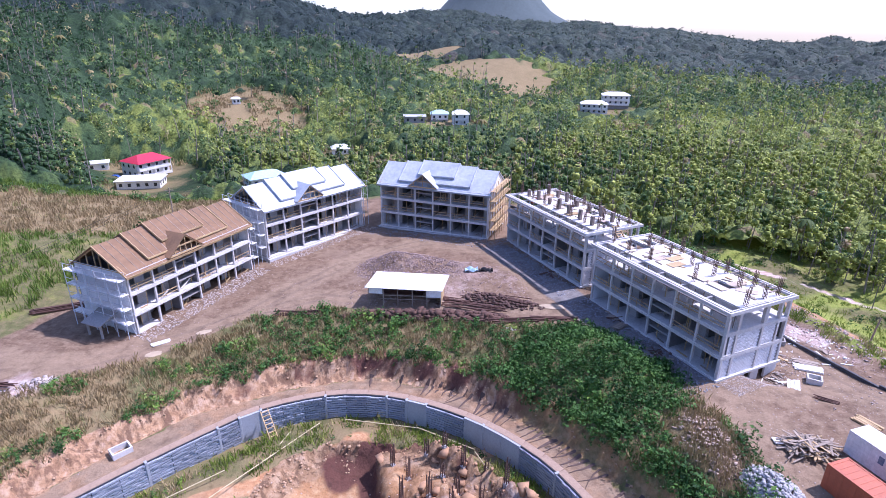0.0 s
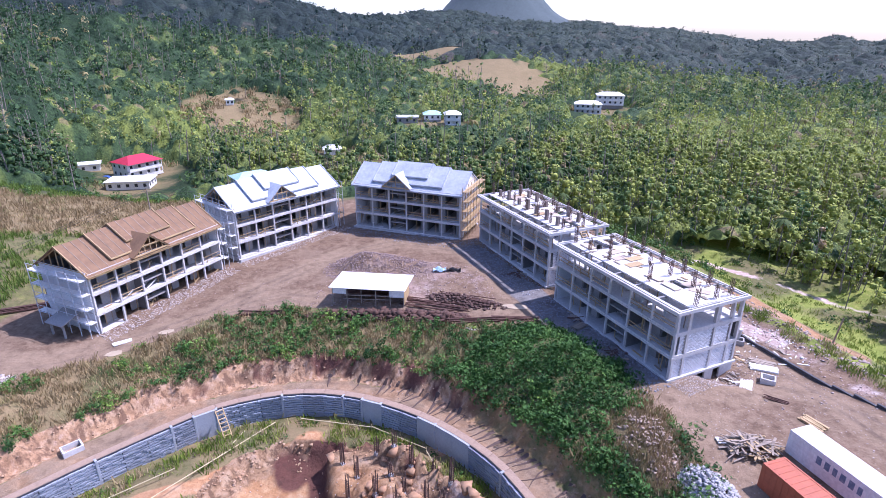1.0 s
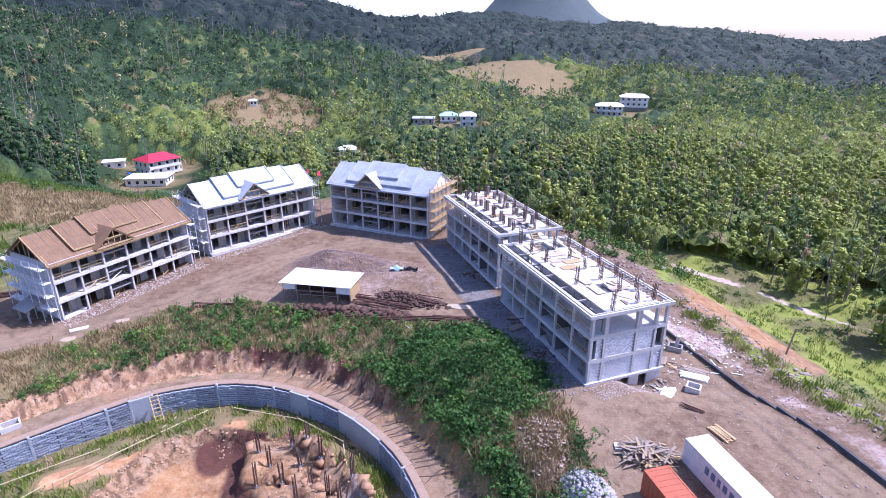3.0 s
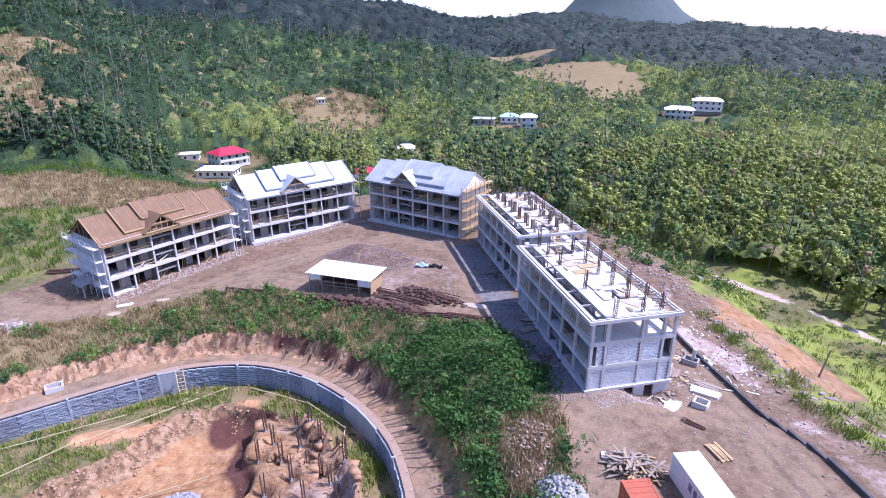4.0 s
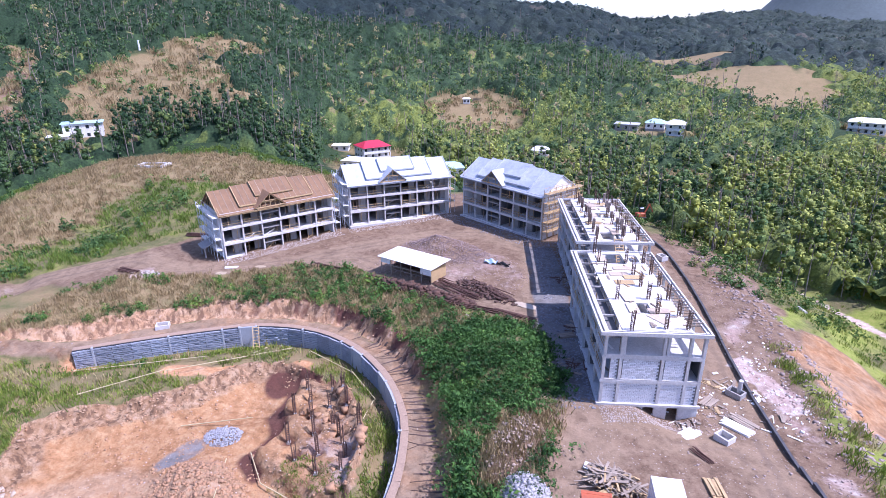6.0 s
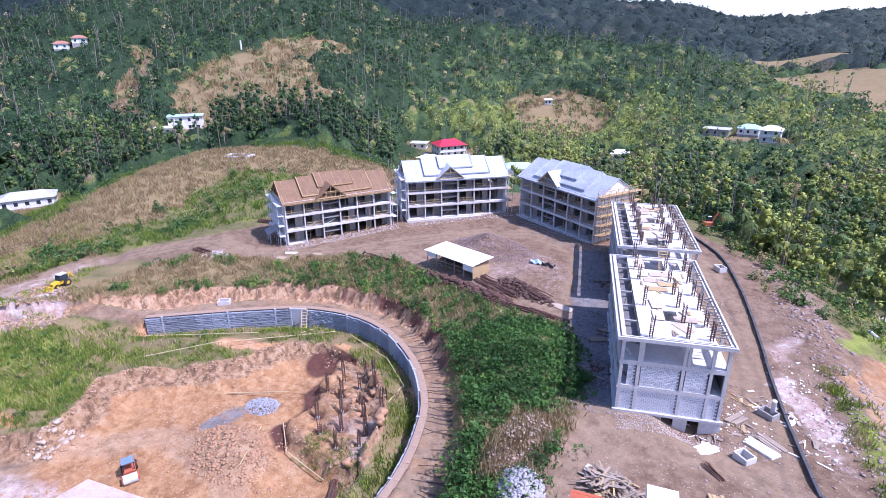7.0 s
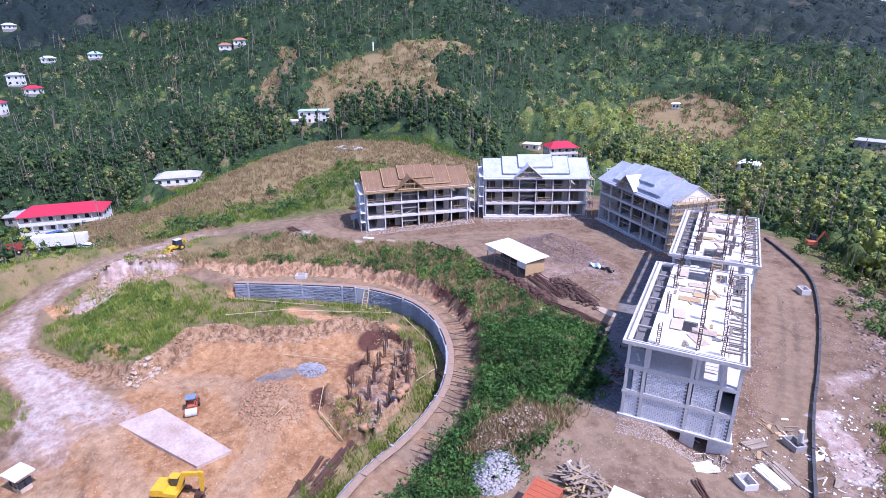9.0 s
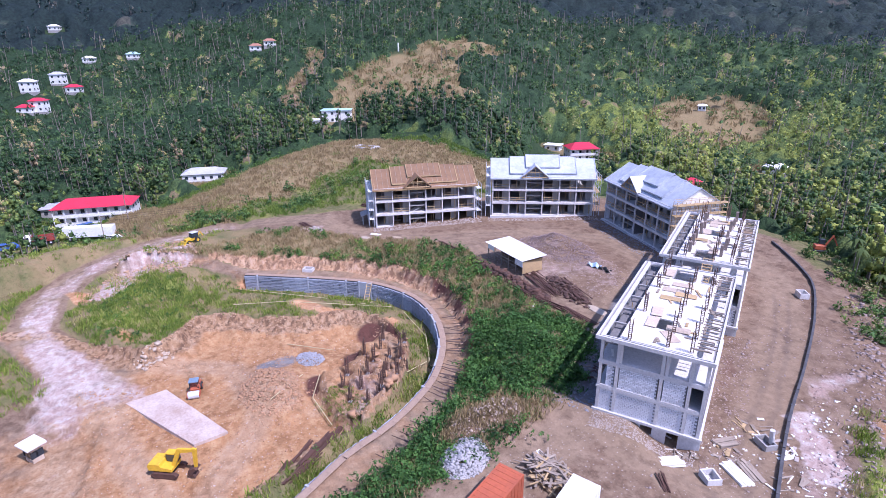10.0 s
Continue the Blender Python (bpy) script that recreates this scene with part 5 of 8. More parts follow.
def wooded(x, y, tallest):
    """Where trees stand: off the site, roads, clearings and the low ground before each house."""
    earth, orange, pale, dry, road, forest, _, _ = zones(x, y)
    d_site, _ = dist_to(SITE, x, y, True)
    lie = ground(x, y)
    ok = ~inside(SITE, x, y) & (d_site > 24 - 12 * smooth(y, 96, 108)) & (dry < 0.45) & (earth < 0.3)
    for line, gap in ((VALLEY_ROAD, 4), (UPPER_ROAD, 9), (HILL_TRACK, 5)):
        ok &= dist_to(line, x, y)[0] > gap
    for hx, hy, hr in HOUSES:
        ok &= np.hypot(x - hx, y - hy) > hr
        # the ground falls away below each house, and only low growth stands before it
        wx, wy = 35 - hx, 5 - hy
        wl = math.hypot(wx, wy)
        fwd, off = ((x - hx) * wx + (y - hy) * wy) / wl, np.abs((x - hx) * wy - (y - hy) * wx) / wl
        base = ground_at(hx, hy) + 1.5
        ok &= ~((fwd > 0) & (fwd < 110) & (off < hr * 1.05) & (lie + tallest > base + (38.5 - base) * fwd / wl))
    # open grass below the east ledge and in the near valley
    ok &= ~((d_site < 42) & (x > 40) & (y < 112))
    return ok & ~((dist_to(CREST, x, y)[0] < 24) | (inside(CREST + [(-90, 10), (-60, 50)], x, y)))


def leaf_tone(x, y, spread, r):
    """How light or yellow the leaves are: random stands, with sunlit slopes, cloud shade and haze painted in."""
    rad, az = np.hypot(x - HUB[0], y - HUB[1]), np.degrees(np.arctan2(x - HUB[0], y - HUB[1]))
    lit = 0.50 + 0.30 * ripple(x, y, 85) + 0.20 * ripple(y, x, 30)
    # Lighter where sun and haze lie, darker on shaded slopes: painted into the leaves.
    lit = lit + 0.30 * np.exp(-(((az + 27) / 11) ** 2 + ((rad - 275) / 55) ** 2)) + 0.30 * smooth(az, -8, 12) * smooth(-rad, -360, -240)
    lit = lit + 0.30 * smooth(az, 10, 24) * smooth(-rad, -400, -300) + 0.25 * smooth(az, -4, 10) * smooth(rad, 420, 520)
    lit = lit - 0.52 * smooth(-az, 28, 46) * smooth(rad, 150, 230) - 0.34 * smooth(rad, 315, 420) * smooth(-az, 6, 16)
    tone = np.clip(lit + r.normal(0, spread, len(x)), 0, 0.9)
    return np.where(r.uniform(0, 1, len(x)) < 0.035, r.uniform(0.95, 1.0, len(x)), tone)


def wood_places(count, r0, r1, az0, az1, seed, tallest=9.0):
    r = np.random.default_rng(seed)
    rad, az = np.sqrt(r.uniform(r0 ** 2, r1 ** 2, count)), np.radians(r.uniform(az0, az1, count))
    x, y = HUB[0] + rad * np.sin(az), HUB[1] + rad * np.cos(az)
    thin = ripple(x, y, 60) * 0.5 + ripple(y, x, 23) * 0.5
    ok = wooded(x, y, tallest) & (r.uniform(-0.9, 1.4, count) > thin)
    x, y = x[ok], y[ok]
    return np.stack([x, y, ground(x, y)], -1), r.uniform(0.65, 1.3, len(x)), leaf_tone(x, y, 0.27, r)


def canopy(name, r0, r1, step, cell, tall, material, label, seed):
    """The closed roof of the wood: crown beside crown, each a rounded uneven dome, in one sheet."""
    rows, cols = int((r1 - r0) / step), int(radians(152) * (r0 + r1) / 2 / step)
    rad, az = np.meshgrid(np.linspace(r0, r1, rows), np.radians(np.linspace(-102, 50, cols)), indexing="ij")
    x, y = (HUB[0] + rad * np.sin(az)).ravel(), (HUB[1] + rad * np.cos(az)).ravel()
    i, j = np.floor(x / cell), np.floor(y / cell)
    best, top, cx, cy = np.full(x.shape, -9.0), np.zeros(x.shape), np.zeros(x.shape), np.zeros(x.shape)

    def chance(a, b, k):
        h = np.sin(a * 127.1 + b * 311.7 + k * 74.7 + seed) * 43758.5453
        return h - np.floor(h)
    for a in (-1, 0, 1):
        for b in (-1, 0, 1):
            px, py = (i + a + 0.15 + 0.7 * chance(i + a, j + b, 1)) * cell, (j + b + 0.15 + 0.7 * chance(i + a, j + b, 2)) * cell
            wide, high = cell * (0.55 + 0.4 * chance(i + a, j + b, 3)), tall * (0.45 + 0.75 * chance(i + a, j + b, 4))
            d2 = ((x - px) ** 2 + (y - py) ** 2) / wide ** 2
            z = high - tall * 0.62 * d2
            near = z > best
            best, cx, cy = np.where(near, z, best), np.where(near, px, cx), np.where(near, py, cy)
    ok = wooded(x, y, tall * 1.1)
    thin = ripple(x, y, 60) * 0.5 + ripple(y, x, 23) * 0.5
    h = np.where(ok, np.maximum(best, 0.15 * tall) * (1 - (r0 > 400) * 0.6 * (1 - smooth(rad.ravel(), r0, r0 + 30))) * (1 - 0.45 * smooth(thin, 0.2, 0.8)) + 0.10 * tall * rough(x, y, cell * 0.6, seed), -1.0)
    # the edge of the wood comes down to the ground
    edge = np.pad((h > 0).reshape(rows, cols).astype(float), 3, mode="edge")
    for _ in range(3):
        edge = (edge[:-2, 1:-1] + edge[2:, 1:-1] + edge[1:-1, :-2] + edge[1:-1, 2:] + edge[1:-1, 1:-1]) / 5
    h = np.where(h > 0, h * smooth(edge.ravel(), 0.25, 0.95) + 0.1, -0.6)
    r = np.random.default_rng(seed)
    # one tone for all of a crown
    key = np.round(cx * 7.13 + cy * 3.77, 2)
    _, first, back = np.unique(key, return_index=True, return_inverse=True)
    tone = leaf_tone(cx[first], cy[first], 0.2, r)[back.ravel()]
    idx = np.arange(rows * cols).reshape(rows, cols)
    quads = np.stack([idx[:-1, :-1], idx[1:, :-1], idx[1:, 1:], idx[:-1, 1:]], -1).reshape(-1, 4)
    quads = quads[(h[quads] > 0).any(1)]
    used, flat = np.unique(quads, return_inverse=True)
    me = bpy.data.meshes.new(name)
    fill(me, np.stack([x, y, ground(x, y) + h], -1)[used], flat.reshape(-1, 4))
    me.polygons.foreach_set("use_smooth", np.ones(len(quads), bool))
    attr = me.attributes.new("tone", "FLOAT", "POINT")
    attr.data.foreach_set("value", tone[used].astype(np.float32))
    me.materials.append(material)
    return tagged(new(name, me), label, "woodland", kind="stuff")


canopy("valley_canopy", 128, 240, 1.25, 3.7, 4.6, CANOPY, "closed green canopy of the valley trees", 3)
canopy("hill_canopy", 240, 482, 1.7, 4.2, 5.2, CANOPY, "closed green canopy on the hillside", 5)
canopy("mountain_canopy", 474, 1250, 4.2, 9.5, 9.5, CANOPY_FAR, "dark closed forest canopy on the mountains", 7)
r = np.random.default_rng(3)
near_kinds = [tree_kind(r, t, c, n, 0.34, 1, lobes, low, 0.8) for t, c, n, lobes, low in (
    (8, 2.9, 62, 4, 0.12), (10, 3.2, 70, 5, 0.2), (6.5, 2.9, 56, 4, 0.1), (12, 2.7, 66, 5, 0.1), (5, 3.3, 54, 4, 0.12), (9, 3.8, 74, 5, 0.25), (13, 2.1, 54, 5, 0.1), (11, 2.6, 60, 5, 0.1), (14, 2.0, 18, 3, 0.5))]
mid_kinds = [tree_kind(r, t, c, 28, 0.44, 0, lobes, low, 0.6) for t, c, lobes, low in ((5.5, 3.6, 2, 0.15), (6.5, 3.9, 2, 0.2), (5, 3.6, 2, 0.15), (8, 3.0, 3, 0.15), (4, 3.8, 2, 0.15), (9, 2.4, 3, 0.15))] + [tree_kind(r, 11, 1.9, 8, 0.5, 1, 2, 0.5, 1.1)]
far_kinds = [tree_kind(r, t, c, 15, 0.7, 0, 2, 0.3, 0.7) for t, c in ((5, 4.2), (6, 4.0), (7.5, 3.0))] + [tree_kind(r, 9, 2.2, 4, 0.7, 0, 1, 0.5, 1.4)]
palm_kinds = [palm_kind(r, t) for t in (8, 9.5, 11)]
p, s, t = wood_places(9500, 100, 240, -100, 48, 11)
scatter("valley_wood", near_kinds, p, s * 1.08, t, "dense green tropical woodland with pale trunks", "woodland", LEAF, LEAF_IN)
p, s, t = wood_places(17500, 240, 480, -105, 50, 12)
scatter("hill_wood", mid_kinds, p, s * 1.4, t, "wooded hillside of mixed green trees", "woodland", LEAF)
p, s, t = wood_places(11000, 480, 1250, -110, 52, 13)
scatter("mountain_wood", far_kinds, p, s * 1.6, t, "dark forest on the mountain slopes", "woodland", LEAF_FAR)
p, s, t = wood_places(520, 120, 420, -100, 48, 14)
scatter("palms", palm_kinds, p, s, t, "coconut palms standing above the woodland", "palm", LEAF_PALM)


# ---- grass and bushes ----
def tuft(r, blades, tall, spread):
    vs, fs = [], []
    for i in range(blades):
        a, b = r.uniform(0, 6.28), r.uniform(0, 6.28)
        x, y = r.normal(0, spread * 0.4, 2)
        h = tall * r.uniform(0.6, 1.15)
        w = 0.045 * tall + 0.025
        dx, dy = math.cos(a) * w, math.sin(a) * w
        lx, ly = math.cos(b) * h * 0.45, math.sin(b) * h * 0.45
        k = len(vs)
        vs += [(x - dx, y - dy, -0.1), (x + dx, y + dy, -0.1), (x + dx * 0.6 + lx, y + dy * 0.6 + ly, h), (x - dx * 0.6 + lx, y - dy * 0.6 + ly, h * 0.93)]
        fs.append((k, k + 1, k + 2, k + 3))
    return np.array(vs), np.array(fs)


def cover(name, kinds, x, y, scales, tones, label, category, material, lift=0.0):
    """Small plants joined into one mesh of the kind stuff."""
    r = np.random.default_rng(len(x) + 5)
    turn, pick = r.uniform(0, 6.28, len(x)), r.integers(0, len(kinds), len(x))
    z0 = ground(x, y) + lift
    av, af, at, base = [], [], [], 0
    for k, (v, f) in enumerate(kinds):
        sel = np.nonzero(pick == k)[0]
        c, s = np.cos(turn[sel])[:, None], np.sin(turn[sel])[:, None]
        sc = scales[sel, None]
        av.append(np.stack([(v[None, :, 0] * c - v[None, :, 1] * s) * sc + x[sel, None], (v[None, :, 0] * s + v[None, :, 1] * c) * sc + y[sel, None],
                            v[None, :, 2] * sc + z0[sel, None]], -1).reshape(-1, 3))
        af.append((f[None] + (np.arange(len(sel)) * len(v))[:, None, None]).reshape(-1, f.shape[1]) + base)
        at.append(np.repeat(tones[sel], len(f)))
        base += len(sel) * len(v)
    me = bpy.data.meshes.new(name)
    fill(me, np.concatenate(av), np.concatenate(af))
    attr = me.attributes.new("tone", "FLOAT", "FACE")
    attr.data.foreach_set("value", np.concatenate(at).astype(np.float32))
    me.materials.append(material)
    return tagged(new(name, me), label, category, kind="stuff")


def spots(count, x0, x1, y0, y1, seed, keep):
    r = np.random.default_rng(seed)
    x, y = r.uniform(x0, x1, count), r.uniform(y0, y1, count)
    ok = keep(x, y)
    x, y = x[ok], y[ok]
    return x, y, r.uniform(0.6, 1.4, len(x)), np.clip(0.4 + 0.3 * ripple(x, y, 9) + r.normal(0, 0.2, len(x)), 0, 1)


def bank_share(x, y):
    inb = inside(BANK_TOP + SOUTH + WEST_BANK[1:], x, y) & ~inside(ROAD_EDGE + SOUTH + WEST_BANK[1:], x, y)
    d_top, d_edge = dist_to(BANK_TOP, x, y)[0], dist_to(ROAD_EDGE, x, y)[0]
    return np.where(inb, d_edge / (d_edge + d_top + 1e-6), -1)


def on_bench(x, y):
    return inside(WALL + SOUTH + WEST_BANK[1:], x, y) & (x > -62) & ~inside(CUT, x, y) & (dist_to(LOOP_ROAD, x, y)[0] > 5) & (dist_to(WALL, x, y)[0] > 0.8) & ~inside(BARE_SLOPE, x, y) & (dist_to(PALE_SLOPE, x, y)[0] > 2.5)


grass_kinds = [tuft(r, 15, 0.5, 0.9) for _ in range(4)]
tall_kinds = [tuft(r, 15, 0.85, 1.1) for _ in range(4)]
bush_kinds = []
for c in (0.9, 1.2, 0.7):
    v, f = leaf_crown(r, 56, c, 1.3, 0.2, 5)
    v[:, 2] += 0.45
    bush_kinds.append((v, f))
scrub_kinds = []
for c in (0.9, 1.2, 0.7):
    v, f = leaf_crown(r, 16, c, 1.4, 0.34, 4)
    v[:, 2] += 0.4
    scrub_kinds.append((v, f))
vine_kinds = []
for c in (1.3, 1.6, 1.1):
    v, f = leaf_crown(r, 66, c, 1.2, 0.2, 6)
    v[:, 2] += 0.3
    vine_kinds.append((v, f))

in_vines = lambda x, y: np.exp(-(((x - 18) / 10.5) ** 2 + ((y - 56.5) / 10) ** 2) ** 2) > 0.35
vine_belt = lambda x, y: in_vines(x, y) | ((x > 17) & (y < 46))
x, y, s, t = spots(3600, 2, 33, 18, 70, 21, lambda x, y: vine_belt(x, y) & (bank_share(x, y) > 0.12) & (bank_share(x, y) < 0.97)
                   & (np.hypot((x - 26.8) / 3.0, (y - 44) / 5.6) > 1))
cover("vine_thicket", vine_kinds, x, y, s * (1.0 + 0.35 * ripple(x, y, 5)), t * 0.62, "dense dark green creepers over the bank", "creeper", LEAF_BUSH)
x, y, s, t = spots(4600, -58, 20, 30, 75, 22, lambda x, y: (bank_share(x, y) > 0.15) & (bank_share(x, y) < 0.97) & ~vine_belt(x, y) & (ripple(x, y, 10) > -0.5 - 0.8 * smooth(x, -30, -20) + 0.9 * smooth(-x, 26, 40)))
cover("bank_bushes", bush_kinds, x, y, s * (0.8 + 0.3 * ripple(y, x, 6)), t * (1 - 0.1 * smooth(x, -30, -20)), "green shrubs and weeds on the bank", "shrub", LEAF_BUSH)
x, y, s, t = spots(9000, -58, 33, 20, 75, 23, lambda x, y: (bank_share(x, y) > 0.15) & (bank_share(x, y) < 0.99) & ~in_vines(x, y))
cover("bank_grass", tall_kinds, x, y, s * 0.7, t + 0.1, "tall dry and green grass on the bank", "grass", DRY_GRASS)
x, y, s, t = spots(8000, -62, 20, -5, 58, 24, lambda x, y: on_bench(x, y) & (ripple(x, y, 14) < 0.5) & (ripple(x, y, 5) > -0.4))
cover("bench_grass", grass_kinds, x, y, s * 1.1, np.clip(t + 0.15, 0, 1), "weeds and dry grass round the pit", "grass", GRASS)
x, y, s, t = spots(2600, -60, 20, 8, 58, 35, lambda x, y: on_bench(x, y) & (rough(x, y, 5, 31) > 0.12))
cover("bench_bushes", bush_kinds, x, y, s * 0.5, t * 0.8, "small shrubs and weeds round the pit edge", "shrub", LEAF_BUSH)
on_mound = lambda x, y: on_bench(x, y) & (np.exp(-(((x + 38.5) / 14) ** 2 + ((y - 16.5) / 11) ** 2)) > 0.45 + 0.35 * ripple(x, y, 7))
x, y, s, t = spots(7500, -62, -8, 0, 40, 25, on_mound)
cover("mound_grass", tall_kinds, x, y, s * 0.5, t * 0.7, "bright green grass on the mound", "grass", GRASS)
x, y, s, t = spots(900, -62, -8, 0, 40, 31, lambda x, y: on_mound(x, y) & (ripple(x, y, 7) > -0.1))
cover("mound_bushes", bush_kinds, x, y, s * 0.55, t, "green shrubs on the mound", "shrub", LEAF_BUSH)
x, y, s, t = spots(1500, 3, 20, 22, 46, 32, lambda x, y: inside(WALL + SOUTH + WEST_BANK[1:], x, y) & (dist_to(WALL, x, y)[0] > 0.6) & (dist_to(WALL, x, y)[0] < 4) & (ripple(x, y, 5) > 0))
cover("wall_weeds", grass_kinds, x, y, s, t, "weeds along the foot of the wall", "grass", GRASS)
hill = lambda x, y: (dist_to(SITE, x, y, True)[0] > 7) & ~inside(SITE, x, y) & (dist_to(UPPER_ROAD, x, y)[0] > 5) & (dist_to(SPUR_ROAD, x, y)[0] > 4)
x, y, s, t = spots(11000, -165, -44, 15, 150, 26, lambda x, y: hill(x, y) & (zones(x, y)[3] > 0.5))
cover("hill_grass", tall_kinds, x, y, s * 0.95, t, "tall dry brown grass on the hill", "grass", DRY_GRASS)
x, y, s, t = spots(9000, -165, -44, -20, 140, 27, lambda x, y: hill(x, y) & (zones(x, y)[3] < 0.6) & (np.hypot(x - 30, y) < 185))
cover("slope_grass", tall_kinds, x, y, s * 1.0, t * 0.45, "lush green grass on the slope below the hill", "grass", GRASS)
x, y, s, t = spots(3400, -150, -44, -10, 135, 28, lambda x, y: hill(x, y) & (ripple(x, y, 22) > 0.15) & (np.hypot(x - 30, y) < 190) & (zones(x, y)[3] < 0.75))
cover("slope_bushes", bush_kinds, x, y, s * 1.7, t * 0.8, "green shrubs on the slope", "shrub", LEAF_SCRUB)
x, y, s, t = spots(3600, 46, 150, 20, 125, 29, lambda x, y: (dist_to(SITE, x, y, True)[0] > 14 + 4 * ripple(x, y, 12)) & (dist_to(VALLEY_ROAD, x, y)[0] > 2.2) & ~inside(SITE, x, y) & ~inside(RED_SLOPE, x, y))
cover("valley_grass", grass_kinds, x, y, s * 0.9, np.clip(t + 0.1, 0, 0.75), "bright green valley grass", "grass", GRASS)
x, y, s, t = spots(2000, 20, 140, 40, 150, 30, lambda x, y: (dist_to(SITE, x, y, True)[0] > 17) & ~inside(RED_SLOPE, x, y) & ~inside(SITE, x, y) & (ripple(x, y, 16) > 0.25) & (dist_to(VALLEY_ROAD, x, y)[0] > 4))
cover("valley_bushes", vine_kinds, x, y, s, t, "shrubs along the valley edge", "shrub", LEAF_SCRUB)

x, y, s, t = spots(3200, -100, -48, -35, 45, 33, lambda x, y: (dist_to(LOOP_ROAD, x, y)[0] > 4.6) & (dist_to(UPPER_ROAD, x, y)[0] > 4.2) & (dist_to(SPUR_ROAD, x, y)[0] > 3.6)
                   & ~on_bench(x, y) & ~inside(CUT, x, y) & (bank_share(x, y) < 0) & (y < 0.9 * (-x) - 20) & (ripple(x, y, 6) > -0.4))
x2, y2, s2, t2 = spots(1600, -60, -22, -30, 1, 34, lambda x, y: (dist_to(LOOP_ROAD, x, y)[0] > 4.5))
x, y, s, t = np.append(x, x2), np.append(y, y2), np.append(s, s2), np.append(t, t2 * 0.6)
cover("verge_grass", tall_kinds, x, y, s * 0.7, t + 0.2, "dry and green grass between the tracks", "grass", GRASS)

# scrub over the cleared spurs and round the hillside houses
def far_spots(count, r0, r1, az0, az1, seed, keep):
    r = np.random.default_rng(seed)
    rad, az = np.sqrt(r.uniform(r0 ** 2, r1 ** 2, count)), np.radians(r.uniform(az0, az1, count))
    x, y = HUB[0] + rad * np.sin(az), HUB[1] + rad * np.cos(az)
    ok = keep(x, y)
    for hx, hy, hr in HOUSES:
        ok &= np.hypot(x - hx, y - hy) > hr * 0.75
        wx, wy = 35 - hx, 5 - hy
        wl = math.hypot(wx, wy)
        fwd, off = ((x - hx) * wx + (y - hy) * wy) / wl, np.abs((x - hx) * wy - (y - hy) * wx) / wl
        ok &= ~((fwd > 0) & (fwd < 26) & (off < hr))
    x, y = x[ok], y[ok]
    return x, y, r.uniform(0.6, 1.4, len(x)), np.clip(0.4 + 0.3 * ripple(x, y, 25) + r.normal(0, 0.2, len(x)), 0, 1)


off_site = lambda x, y: (dist_to(SITE, x, y, True)[0] > 30) & ~inside(SITE, x, y) & (dist_to(CREST, x, y)[0] > 26) & (dist_to(UPPER_ROAD, x, y)[0] > 8) & (dist_to(VALLEY_ROAD, x, y)[0] > 4)
x, y, s, t = far_spots(3600, 150, 400, -95, 30, 40, lambda x, y: off_site(x, y) & (ripple(x, y, 28) > -0.35))
cover("hill_scrub", scrub_kinds, x, y, s * 2.3, t, "low mixed scrub between the trees and houses", "shrub", LEAF_SCRUB)
x, y, s, t = far_spots(9000, 150, 370, -95, 30, 41, lambda x, y: off_site(x, y) & (zones(x, y)[3] > 0.3))
cover("spur_grass", tall_kinds, x, y, s * 2.2, t, "tall straw-coloured grass on the cleared spurs", "grass", DRY_GRASS)
x, y, s, t = spots(800, 22, 33, 36, 53, 42, lambda x, y: np.hypot((x - 26.8) / 3.4, (y - 44) / 6.0) < 1 + 0.15 * ripple(x, y, 3))
cover("spur_scrub", grass_kinds, x, y, s * 0.6, t * 0.9, "brown dry scrub on the stony spur", "grass", DRY_GRASS)
x, y, s, t = spots(900, 14, 64, 98, 150, 43, lambda x, y: (dist_to(SITE, x, y, True)[0] > 3) & ~inside(SITE, x, y) & (ripple(x, y, 9) > -0.2) & (dist_to(VALLEY_ROAD, x, y)[0] > 3))
cover("edge_scrub", bush_kinds, x, y, s * 1.3, t, "dense green scrub past the end of the kerb", "shrub", LEAF_SCRUB)
x, y, s, t = spots(240, 2, 11, 33, 38, 44, lambda x, y: dist_to(WALL, x, y)[0] > 0.8)
cover("footing_weeds", grass_kinds, x, y, s * 0.45, t, "weeds among the footings", "grass", GRASS)
x, y, s, t = spots(2600, 44, 66, 36, 80, 45, lambda x, y: (dist_to(SITE, x, y, True)[0] > 5) & (dist_to(SITE, x, y, True)[0] < 9.5) & ~inside(SITE, x, y) & (~inside(RED_SLOPE, x, y) | (rough(x, y, 4, 30) > 0.35)) & (ripple(x, y, 6) > -0.1))
cover("ledge_weeds", grass_kinds, x, y, s, t + 0.2, "weeds on the rough edge past the ledge", "grass", GRASS)
near_palms = np.array([(28.3, 127.7), (37, 113.5), (31, 121), (39.5, 119), (44, 108), (35, 132)])
scatter("kerb_palms", palm_kinds, np.column_stack([near_palms, ground(near_palms[:, 0], near_palms[:, 1])]), np.array([0.75, 0.45, 0.6, 0.7, 0.5, 0.8]), np.array([0.3, 0.5, 0.4, 0.3, 0.5, 0.4]),
        "young coconut palms past the end of the kerb", "palm", LEAF_PALM)
slim = [tree_kind(r, 7, 1.9, 110, 0.34, 0, 7, 0.12) for _ in range(2)]
cyp = np.array([(18.6, 137.9), (20.1, 140.1), (21.6, 142.3), (24.5, 139)])
